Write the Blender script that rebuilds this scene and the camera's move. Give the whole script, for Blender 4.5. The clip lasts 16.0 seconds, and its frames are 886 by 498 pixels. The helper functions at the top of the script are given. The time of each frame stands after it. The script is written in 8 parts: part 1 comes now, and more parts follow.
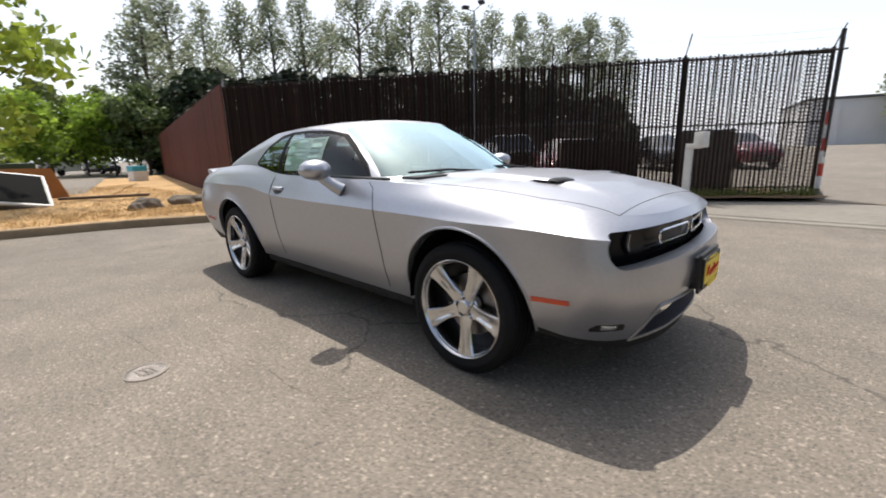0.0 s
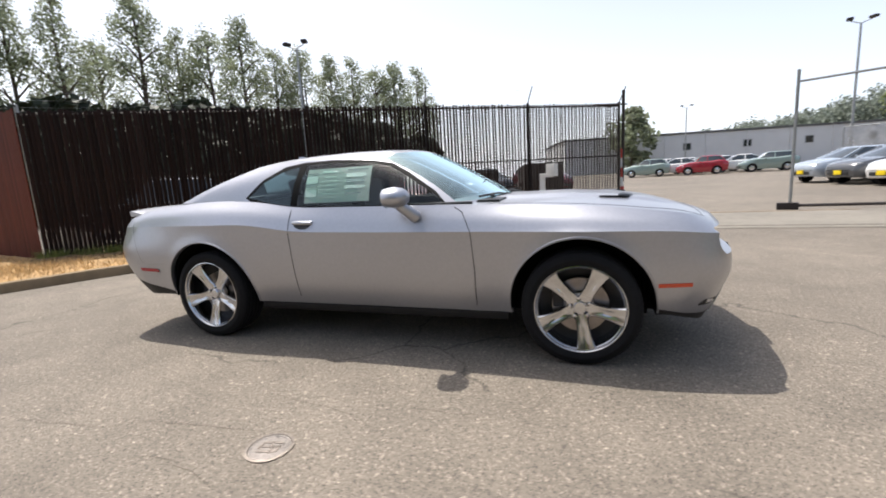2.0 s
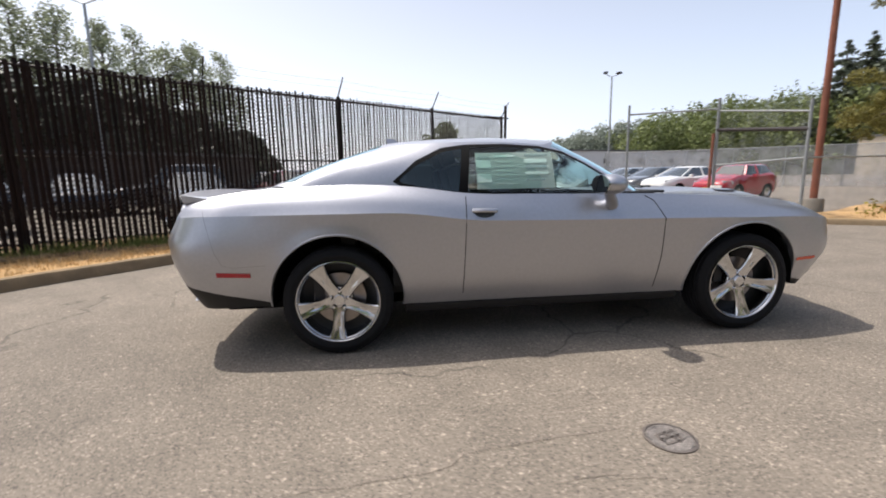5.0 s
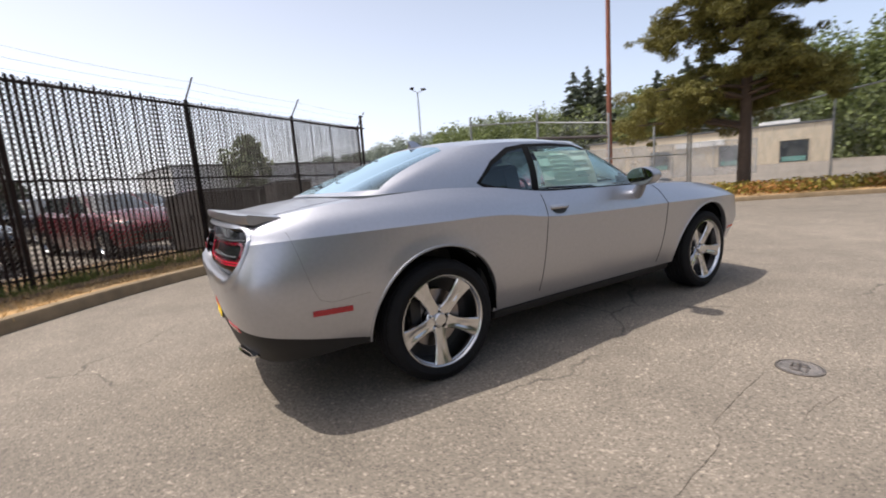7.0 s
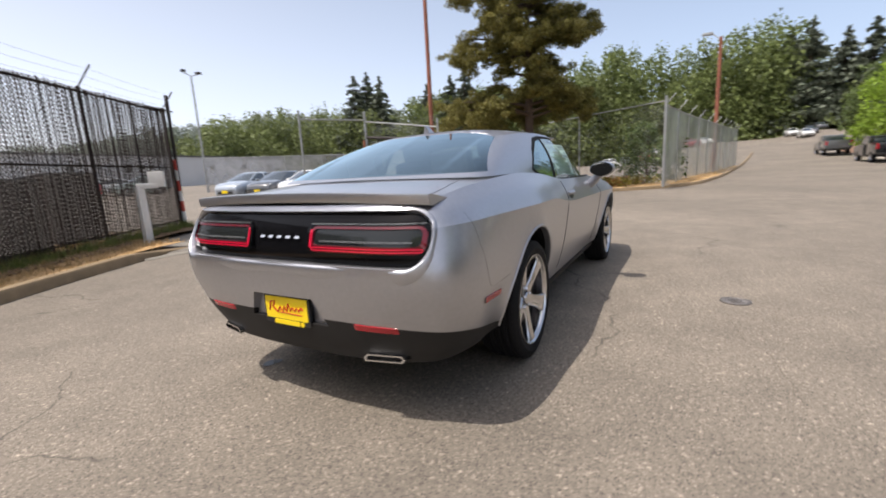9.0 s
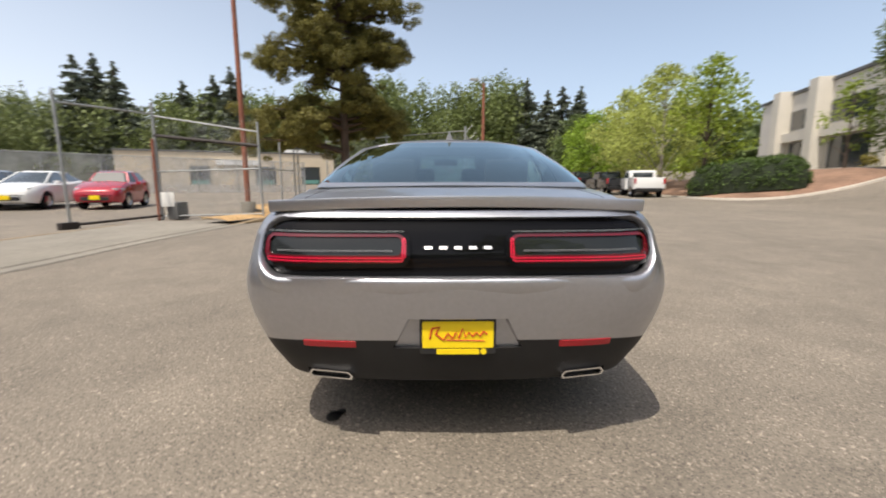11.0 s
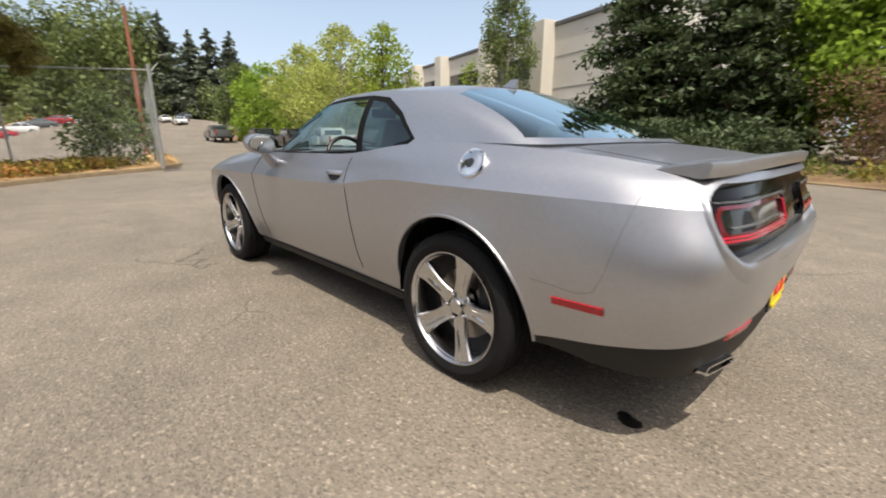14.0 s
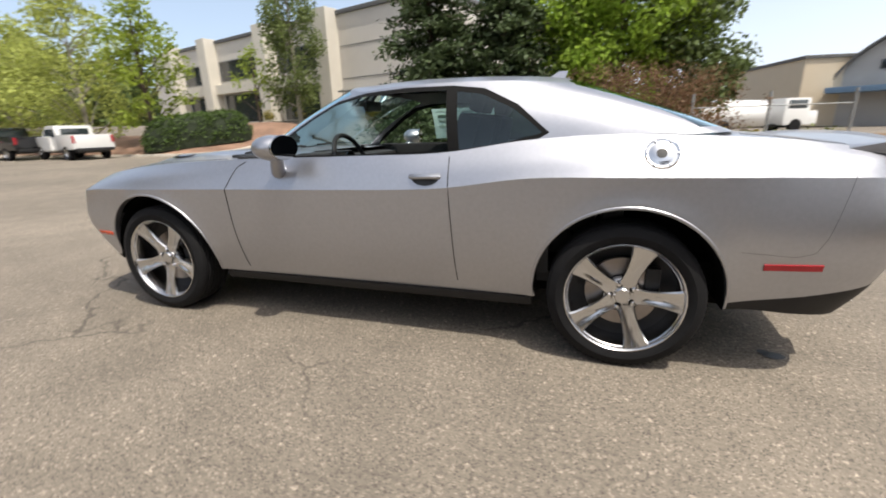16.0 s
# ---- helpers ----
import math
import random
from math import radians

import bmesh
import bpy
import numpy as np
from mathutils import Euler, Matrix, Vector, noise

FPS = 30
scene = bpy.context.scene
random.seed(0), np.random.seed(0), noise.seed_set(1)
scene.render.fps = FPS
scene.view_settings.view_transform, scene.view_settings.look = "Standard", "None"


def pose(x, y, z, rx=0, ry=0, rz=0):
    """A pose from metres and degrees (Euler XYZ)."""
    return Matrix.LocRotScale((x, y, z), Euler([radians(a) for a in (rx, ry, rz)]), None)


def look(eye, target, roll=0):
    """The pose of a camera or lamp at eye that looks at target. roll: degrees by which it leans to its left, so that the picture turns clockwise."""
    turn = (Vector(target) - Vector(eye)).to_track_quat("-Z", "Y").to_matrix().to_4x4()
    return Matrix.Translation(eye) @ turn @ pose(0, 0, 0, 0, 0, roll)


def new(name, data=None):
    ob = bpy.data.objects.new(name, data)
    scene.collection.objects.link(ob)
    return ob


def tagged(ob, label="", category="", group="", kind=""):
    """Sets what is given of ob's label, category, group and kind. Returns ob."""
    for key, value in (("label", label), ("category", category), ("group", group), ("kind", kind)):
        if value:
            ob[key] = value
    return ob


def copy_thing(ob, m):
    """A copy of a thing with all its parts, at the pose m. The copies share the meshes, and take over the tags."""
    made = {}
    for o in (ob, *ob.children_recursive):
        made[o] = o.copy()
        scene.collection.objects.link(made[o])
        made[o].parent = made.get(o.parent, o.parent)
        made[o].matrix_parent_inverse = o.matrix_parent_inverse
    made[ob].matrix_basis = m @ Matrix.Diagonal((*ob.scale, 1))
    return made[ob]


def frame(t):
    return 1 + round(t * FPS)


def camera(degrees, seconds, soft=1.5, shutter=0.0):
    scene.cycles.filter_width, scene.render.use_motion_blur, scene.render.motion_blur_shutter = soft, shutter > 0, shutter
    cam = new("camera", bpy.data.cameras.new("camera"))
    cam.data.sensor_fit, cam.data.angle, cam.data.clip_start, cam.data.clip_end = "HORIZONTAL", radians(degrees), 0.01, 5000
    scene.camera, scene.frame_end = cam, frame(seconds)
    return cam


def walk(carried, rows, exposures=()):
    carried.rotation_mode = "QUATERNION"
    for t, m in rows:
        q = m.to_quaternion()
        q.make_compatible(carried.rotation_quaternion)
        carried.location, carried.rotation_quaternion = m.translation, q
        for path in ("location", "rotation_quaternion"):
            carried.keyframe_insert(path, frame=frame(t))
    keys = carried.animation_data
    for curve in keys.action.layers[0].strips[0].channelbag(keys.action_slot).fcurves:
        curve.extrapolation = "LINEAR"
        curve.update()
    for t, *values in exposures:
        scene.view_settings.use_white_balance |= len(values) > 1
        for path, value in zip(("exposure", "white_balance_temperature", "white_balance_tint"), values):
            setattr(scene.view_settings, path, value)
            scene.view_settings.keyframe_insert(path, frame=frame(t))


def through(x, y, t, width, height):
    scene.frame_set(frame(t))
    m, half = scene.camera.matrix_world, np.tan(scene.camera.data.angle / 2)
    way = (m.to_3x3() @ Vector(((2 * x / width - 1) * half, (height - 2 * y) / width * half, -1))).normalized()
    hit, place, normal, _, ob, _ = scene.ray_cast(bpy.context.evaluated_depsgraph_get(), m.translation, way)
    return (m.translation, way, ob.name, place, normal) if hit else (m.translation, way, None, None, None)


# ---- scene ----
cam = camera(92.2, 16.0, 1.8, 0.5)
PATH = [
    (0, (2.98, -2.526, 1.194), (1.629, -1.119, 0.752), -1.7),
    (0.5, (2.648, -2.841, 1.189), (1.433, -1.309, 0.769), -2.0),
    (1, (2.315, -3.093, 1.189), (1.281, -1.431, 0.784), -2.6),
    (1.5, (1.964, -3.36, 1.208), (1.153, -1.561, 0.881), -2.5),
    (2, (1.585, -3.554, 1.196), (0.936, -1.689, 0.879), -3.4),
    (2.5, (1.192, -3.682, 1.202), (0.676, -1.774, 0.901), -2.2),
    (3, (0.754, -3.776, 1.206), (0.403, -1.826, 0.93), -2.8),
    (3.5, (0.313, -3.787, 1.193), (0.09, -1.82, 0.905), -2.3),
    (4, (-0.14, -3.806, 1.187), (-0.193, -1.827, 0.901), -2.6),
    (4.2, (-0.325, -3.808, 1.18), (-0.332, -1.838, 0.833), -2.0),
    (6.3, (-2.121, -3.292, 1.152), (-1.351, -1.469, 0.86), -3.47),
    (6.5, (-2.286, -3.216, 1.164), (-1.428, -1.439, 0.842), -3.67),
    (7, (-2.663, -2.97, 1.168), (-1.621, -1.29, 0.86), -4.25),
    (7.5, (-3.038, -2.695, 1.169), (-1.78, -1.168, 0.873), -3.74),
    (8, (-3.336, -2.399, 1.163), (-1.908, -1.032, 0.863), -3.4),
    (8.5, (-3.6, -2.057, 1.173), (-2.016, -0.876, 0.861), -2.35),
    (8.7, (-3.722, -1.911, 1.175), (-2.082, -0.814, 0.845), -2.75),
    (10.8, (-4.148, -0.103, 1.167), (-2.183, -0.006, 0.807), 0.15),
    (11, (-4.158, 0.077, 1.166), (-2.184, 0.057, 0.847), -0.09),
    (11.5, (-4.09, 0.498, 1.168), (-2.145, 0.19, 0.821), -0.17),
    (12, (-3.893, 0.927, 1.184), (-2.004, 0.367, 0.842), -0.2),
    (12.5, (-3.684, 1.334, 1.167), (-1.893, 0.538, 0.769), -0.62),
    (13, (-3.402, 1.661, 1.151), (-1.698, 0.717, 0.701), -1.19),
    (13.5, (-3.087, 1.98, 1.136), (-1.543, 0.803, 0.657), -0.15),
    (14, (-2.752, 2.243, 1.149), (-1.356, 0.901, 0.646), 0.33),
    (14.5, (-2.369, 2.471, 1.159), (-1.152, 0.963, 0.662), 0.6),
    (15, (-1.987, 2.709, 1.179), (-0.986, 1.065, 0.635), -0.8),
    (15.5, (-1.598, 2.849, 1.192), (-0.764, 1.13, 0.601), -1.6),
    (16, (-1.195, 2.979, 1.191), (-0.591, 1.155, 0.637), -1.76),
]
walk(cam, [(t, look(eye, target, roll)) for t, eye, target, roll in PATH], [(0, -0.03, 6500, 10), (1, 0.02, 6500, 10.5), (1.5, 0.12, 6500, 11), (2.4, 0.09, 6500, 11), (3, 0, 6500, 11.5), (4, -0.03, 6520, 12), (7, 0.02, 6580, 13), (8.5, 0.02, 6600, 13), (11, 0, 6850, 10), (12.5, 0.02, 7100, 9), (14, 0.1, 7000, 9), (16, 0.12, 6750, 9)])

# ---- light ----
SUN = Vector((-0.40, 0.26, 1.07)).normalized()
world = bpy.data.worlds.new("sky")
scene.world = world
world.use_nodes = True
wn, wl = world.node_tree.nodes, world.node_tree.links
sky = wn.new("ShaderNodeTexSky")
sky.sky_type = "NISHITA"
sky.sun_disc = False
sky.sun_elevation = math.asin(SUN.z)
sky.sun_rotation = math.atan2(SUN.x, SUN.y)
sky.air_density, sky.dust_density, sky.ozone_density = 1.0, 4.0, 1.0
# summer haze: the sky pales towards the horizon, most of all on the sun's side
geo, sep, up_pow, side, warm, amount = (wn.new("ShaderNode" + k) for k in ("TexCoord", "SeparateXYZ", "Math", "VectorMath", "MapRange", "Math"))
wl.new(geo.outputs["Generated"], sep.inputs[0])
inv = wn.new("ShaderNodeMath")
inv.operation, inv.inputs[0].default_value, inv.use_clamp = "SUBTRACT", 1.0, True
wl.new(sep.outputs["Z"], inv.inputs[1])
up_pow.operation, up_pow.inputs[1].default_value = "POWER", 2.6
veil = wn.new("ShaderNodeMapRange")
veil.inputs[3].default_value, veil.inputs[4].default_value = 0.25, 0.95
wl.new(up_pow.outputs[0], veil.inputs[0])
wl.new(inv.outputs[0], up_pow.inputs[0])
side.operation, side.inputs[1].default_value = "DOT_PRODUCT", (SUN.x / SUN.xy.length, SUN.y / SUN.xy.length, 0.0)
wl.new(geo.outputs["Generated"], side.inputs[0])
warm.inputs[1].default_value, warm.inputs[2].default_value = -1.0, 1.0
wl.new(side.outputs["Value"], warm.inputs[0])
tone = wn.new("ShaderNodeMixRGB")
tone.inputs[1].default_value, tone.inputs[2].default_value = (5.6, 7.1, 9.6, 1), (13.0, 13.2, 13.8, 1)
wl.new(warm.outputs[0], tone.inputs[0])
haze, total = wn.new("ShaderNodeMixRGB"), wn.new("ShaderNodeMixRGB")
haze.blend_type, haze.inputs[0].default_value = "MULTIPLY", 1.0
wl.new(tone.outputs[0], haze.inputs[1]), wl.new(veil.outputs[0], haze.inputs[2])
total.blend_type, total.inputs[0].default_value = "ADD", 1.0
wl.new(sky.outputs[0], total.inputs[1]), wl.new(haze.outputs[0], total.inputs[2])
# the glow that haze spreads round the sun
near, clear_, fall, glow, lit = (wn.new("ShaderNode" + k) for k in ("VectorMath", "Math", "Math", "MixRGB", "MixRGB"))
near.operation, near.inputs[1].default_value = "DOT_PRODUCT", tuple(SUN)
wl.new(geo.outputs["Generated"], near.inputs[0])
clear_.operation, clear_.inputs[1].default_value = "MAXIMUM", 0.0
wl.new(near.outputs["Value"], clear_.inputs[0])
fall.operation, fall.inputs[1].default_value = "POWER", 9.0
wl.new(clear_.outputs[0], fall.inputs[0])
glow.blend_type, glow.inputs[0].default_value, glow.inputs[1].default_value = "MULTIPLY", 1.0, (14.5, 14.5, 14.4, 1)
wl.new(fall.outputs[0], glow.inputs[2])
lit.blend_type, lit.inputs[0].default_value = "ADD", 1.0
wl.new(total.outputs[0], lit.inputs[1]), wl.new(glow.outputs[0], lit.inputs[2])
wl.new(lit.outputs[0], wn["Background"].inputs[0])
wn["Background"].inputs[1].default_value = 0.096
sun = new("sun", bpy.data.lights.new("sun", "SUN"))
sun.data.energy, sun.data.angle, sun.data.color = 4.6, radians(0.6), (1.0, 0.95, 0.87)
sun.matrix_world = look(SUN * 50, (0, 0, 0))


# ---- materials ----
def material(name, colour, rough=0.6, metal=0.0, vary=0.12, scale=8.0, bump=0.0, bump_scale=60.0, coat=0.0, island=0.0, obj=0.0, spec=0.5):
    """Principled surface with variation at two scales and fine relief."""
    m = bpy.data.materials.new(name)
    m.use_nodes = True
    n, l = m.node_tree.nodes, m.node_tree.links
    b = n["Principled BSDF"]
    b.inputs["Roughness"].default_value = rough
    b.inputs["Metallic"].default_value = metal
    b.inputs["Coat Weight"].default_value = coat
    b.inputs["Coat Roughness"].default_value = 0.04
    b.inputs["Specular IOR Level"].default_value = spec
    b.inputs["Base Color"].default_value = (*colour, 1)
    tc = n.new("ShaderNodeTexCoord")
    if vary > 0:
        big, small = n.new("ShaderNodeTexNoise"), n.new("ShaderNodeTexNoise")
        big.inputs["Scale"].default_value, small.inputs["Scale"].default_value = scale * 0.12, scale
        small.inputs["Detail"].default_value = 6
        add = n.new("ShaderNodeMath")
        add.operation = "ADD"
        l.new(tc.outputs["Object"], big.inputs["Vector"]), l.new(tc.outputs["Object"], small.inputs["Vector"])
        l.new(big.outputs["Fac"], add.inputs[0]), l.new(small.outputs["Fac"], add.inputs[1])
        value = add.outputs[0]
        span = n.new("ShaderNodeMapRange")
        span.inputs[1].default_value, span.inputs[2].default_value = 0.6, 1.4
        span.inputs[3].default_value, span.inputs[4].default_value = 1 - vary, 1 + vary
        l.new(value, span.inputs[0])
        out = span.outputs[0]
        for kind, amount, socket in (("ShaderNodeNewGeometry", island, "Random Per Island"), ("ShaderNodeObjectInfo", obj, "Random")):
            if amount:
                g, r, mul = n.new(kind), n.new("ShaderNodeMapRange"), n.new("ShaderNodeMath")
                r.inputs[3].default_value, r.inputs[4].default_value = 1 - amount, 1 + amount
                mul.operation = "MULTIPLY"
                l.new(g.outputs[socket], r.inputs[0]), l.new(r.outputs[0], mul.inputs[0]), l.new(out, mul.inputs[1])
                out = mul.outputs[0]
        hsv = n.new("ShaderNodeHueSaturation")
        hsv.inputs["Color"].default_value = (*colour, 1)
        l.new(out, hsv.inputs["Value"]), l.new(hsv.outputs[0], b.inputs["Base Color"])
    if bump > 0:
        t, bp = n.new("ShaderNodeTexNoise"), n.new("ShaderNodeBump")
        t.inputs["Scale"].default_value, t.inputs["Detail"].default_value = bump_scale, 5
        bp.inputs["Strength"].default_value, bp.inputs["Distance"].default_value = bump, 0.01
        l.new(tc.outputs["Object"], t.inputs["Vector"]), l.new(t.outputs["Fac"], bp.inputs["Height"]), l.new(bp.outputs[0], b.inputs["Normal"])
    return m


def glass(name, tint, gain=1.0, sheen=(1, 1, 1)):
    """Thin pane: clear through, with a mirror sheen, itself a little tinted, that grows at grazing angles."""
    m = bpy.data.materials.new(name)
    m.use_nodes = True
    n, l = m.node_tree.nodes, m.node_tree.links
    n.remove(n["Principled BSDF"])
    tr, gl, mix, face, power, mul = (n.new("ShaderNode" + k) for k in ("BsdfTransparent", "BsdfGlossy", "MixShader", "LayerWeight", "Math", "Math"))
    tr.inputs[0].default_value, gl.inputs["Color"].default_value, gl.inputs["Roughness"].default_value = (*tint, 1), (*sheen, 1), 0.01
    face.inputs["Blend"].default_value = 0.5
    power.operation, power.inputs[1].default_value = "POWER", 4.2
    mul.operation, mul.inputs[1].default_value, mul.inputs[2].default_value, mul.use_clamp = "MULTIPLY_ADD", 0.95 * gain, 0.042 * gain, True
    l.new(face.outputs["Facing"], power.inputs[0]), l.new(power.outputs[0], mul.inputs[0]), l.new(mul.outputs[0], mix.inputs[0])
    l.new(tr.outputs[0], mix.inputs[1]), l.new(gl.outputs[0], mix.inputs[2])
    l.new(mix.outputs[0], n["Material Output"].inputs[0])
    return m


def mesh_screen(name, colour, cover, scale):
    """Woven wire seen from afar: part air, part metal."""
    m = material(name, colour, 0.5, 0.3, 0.2, 5)
    n, l = m.node_tree.nodes, m.node_tree.links
    tr, mix = n.new("ShaderNodeBsdfTransparent"), n.new("ShaderNodeMixShader")
    t = n.new("ShaderNodeTexNoise")
    t.inputs["Scale"].default_value = scale
    r = n.new("ShaderNodeMapRange")
    r.inputs[1].default_value, r.inputs[2].default_value, r.inputs[3].default_value, r.inputs[4].default_value = 0.35, 0.65, max(0, cover - 0.12), min(1, cover + 0.12)
    tc = n.new("ShaderNodeTexCoord")
    l.new(tc.outputs["Object"], t.inputs["Vector"]), l.new(t.outputs["Fac"], r.inputs[0]), l.new(r.outputs[0], mix.inputs[0])
    l.new(tr.outputs[0], mix.inputs[1]), l.new(n["Principled BSDF"].outputs[0], mix.inputs[2])
    l.new(mix.outputs[0], n["Material Output"].inputs[0])
    return m


def leaf_material(name, colour, through=0.35, vary=0.35):
    """Leaves: diffuse with light passing through, every clump a little different."""
    m = material(name, colour, 0.55, 0, 0.25, 1.2, island=vary, spec=0.3)
    n, l = m.node_tree.nodes, m.node_tree.links
    b = n["Principled BSDF"]
    tl, mix = n.new("ShaderNodeBsdfTranslucent"), n.new("ShaderNodeMixShader")
    mix.inputs[0].default_value = through
    src = b.inputs["Base Color"].links[0].from_socket
    l.new(src, tl.inputs[0])
    l.new(b.outputs[0], mix.inputs[1]), l.new(tl.outputs[0], mix.inputs[2])
    l.new(mix.outputs[0], n["Material Output"].inputs[0])
    return m


PAINT = material("silver_paint", (0.452, 0.459, 0.496), 0.385, 0.91, 0.06, 420, coat=0.5)
BLACK = material("black_plastic", (0.018, 0.018, 0.019), 0.45, 0, 0.2, 20, bump=0.05, bump_scale=300)
VALANCE = material("dark_valance", (0.022, 0.021, 0.021), 0.55, 0, 0.15, 15, bump=0.05, bump_scale=200, spec=0.22)
CHROME = material("chrome", (0.78, 0.78, 0.79), 0.10, 1.0, 0.03, 5)
RIMMETAL = material("polished_alloy", (0.62, 0.62, 0.63), 0.20, 1.0, 0.06, 30)
RIMDARK = material("dark_alloy", (0.035, 0.035, 0.037), 0.45, 0.6, 0.15, 30)
RUBBER = material("tyre_rubber", (0.009, 0.009, 0.010), 0.75, 0, 0.25, 25, bump=0.15, bump_scale=220, spec=0.2)
DISC = material("brake_disc", (0.30, 0.27, 0.25), 0.35, 1.0, 0.2, 20)
# near-black that puts the shade of recesses and the underside into the colour
DEEP = material("unlit_black", (0.004, 0.004, 0.004), 0.9, 0, 0.2, 20, spec=0.1)
# sunlit copy of the tail lamp red, the brightness put into its colour
BRIGHTRED = material("sunlit_red_lens", (0.64, 0.012, 0.05), 0.12, 0, 0.06, 20, coat=0.6)
TAILGLASS = material("black_tail_panel", (0.005, 0.005, 0.006), 0.07, 0, 0.1, 10, spec=0.16)
# darkened copy of the tail lamp red, shade put into its colour
LAMPRED = material("red_lens", (0.11, 0.002, 0.010), 0.12, 0, 0.08, 20, coat=0.6)
DULLRED = material("red_reflector", (0.38, 0.012, 0.02), 0.22, 0, 0.1, 80, coat=0.3)
AMBER = material("amber_lens", (0.62, 0.07, 0.02), 0.2, 0, 0.08, 60, coat=0.4)
SATIN = material("satin_black", (0.006, 0.006, 0.007), 0.30, 0, 0.15, 20, spec=0.22)
LAMPGREY = material("smoked_lens", (0.012, 0.014, 0.014), 0.12, 0.0, 0.1, 20, coat=0.3, spec=0.4)
GREYLENS = material("grey_lens_bar", (0.16, 0.165, 0.17), 0.25, 0.3, 0.1, 30)
CLEARLENS = material("clear_lens", (0.55, 0.56, 0.57), 0.12, 0.6, 0.1, 30, coat=0.8)
TRIMBLACK = material("window_rubber", (0.006, 0.006, 0.006), 0.65, 0, 0.15, 30, spec=0.12)
YELLOW = material("yellow_plate", (0.88, 0.64, 0.012), 0.4, 0, 0.05, 20)
INKRED = material("red_ink", (0.55, 0.02, 0.02), 0.5, 0, 0.05, 20)
CABIN = material("dark_cabin", (0.02, 0.02, 0.021), 0.7, 0, 0.25, 20, bump=0.2, bump_scale=150)
GREYTRIM = material("grey_trim", (0.30, 0.30, 0.30), 0.4, 0.6, 0.05, 20)

INK = material("printed_ink", (0.22, 0.33, 0.31), 0.6, 0, 0.1, 40)
PALEINK = material("pale_print", (0.45, 0.63, 0.56), 0.6, 0, 0.1, 30)
SEAM = material("panel_gap", (0.03, 0.03, 0.03), 0.7, 0, 0.1, 20)
PAPER = leaf_material("window_sticker", (0.66, 0.84, 0.76), 0.55, 0.0)
PANE = glass("tinted_pane", (0.80, 0.90, 0.87), 1.0)
SCREEN = glass("windscreen_pane", (0.60, 0.76, 0.76), 3.4, (0.72, 0.93, 0.96))
DARKPANE = glass("dark_pane", (0.30, 0.38, 0.40), 1.5, (0.8, 0.95, 1.0))
REARPANE = glass("rear_pane", (0.45, 0.56, 0.56), 2.2, (0.75, 0.92, 0.96))
MIRROR = material("mirror_glass", (0.42, 0.44, 0.46), 0.02, 1.0, 0.0)


# ---- mesh helpers ----
def part(name, bm, mat, parent=None, label="", smooth=True):
    """Links a bmesh as one mesh object under a thing or a part."""
    me = bpy.data.meshes.new(name)
    bm.to_mesh(me)
    bm.free()
    for mt in mat if isinstance(mat, (list, tuple)) else (mat,):
        me.materials.append(mt)
    if smooth:
        me.polygons.foreach_set("use_smooth", [True] * len(me.polygons))
        me.set_sharp_from_angle(angle=radians(38))
    ob = new(name, me)
    if parent:
        ob.parent = parent
    if label:
        ob["label"] = label
    return ob


def thing(name, label, category, at=(0, 0, 0), rz=0, group="", kind=""):
    ob = new(name)
    ob.empty_display_size = 0.2
    ob.matrix_world = pose(*at, 0, 0, rz)
    return tagged(ob, label, category, group, kind)


def setting(ob, label, category):
    return tagged(ob, label, category, "", "structure")


def box(bm, c, s, rz=0.0, bevel=0.0, m=None):
    """A box, centre c, size s, turned rz degrees, with bevelled edges."""
    r = bmesh.ops.create_cube(bm, size=1.0)
    v = r["verts"]
    bmesh.ops.scale(bm, vec=s, verts=v)
    if bevel:
        e = list({e for x in v for e in x.link_edges})
        r = bmesh.ops.bevel(bm, geom=e, offset=bevel, segments=2, affect="EDGES", profile=0.7)
        v = list({x for f in r["faces"] for x in f.verts} | {x for x in v if x.is_valid})
    mt = pose(*c, 0, 0, rz)
    bmesh.ops.transform(bm, matrix=(m @ mt) if m else mt, verts=v)
    return v


def tube(bm, pts, r, n=8, caps=True, r2=None):
    """A round tube along points, radius r tapering to r2."""
    pts = [Vector(p) for p in pts]
    rings = []
    for i, p in enumerate(pts):
        d = (pts[min(i + 1, len(pts) - 1)] - pts[max(i - 1, 0)]).normalized()
        a = d.orthogonal().normalized() if not rings else (ax - d * ax.dot(d)).normalized()
        ax = a
        b = d.cross(a)
        rr = r if r2 is None else r + (r2 - r) * i / (len(pts) - 1)
        rings.append([bm.verts.new(p + (a * math.cos(k * 2 * math.pi / n) + b * math.sin(k * 2 * math.pi / n)) * rr) for k in range(n)])
    for u, w in zip(rings, rings[1:]):
        for k in range(n):
            bm.faces.new((u[k], u[(k + 1) % n], w[(k + 1) % n], w[k]))
    if caps:
        bm.faces.new(rings[0][::-1]), bm.faces.new(rings[-1])


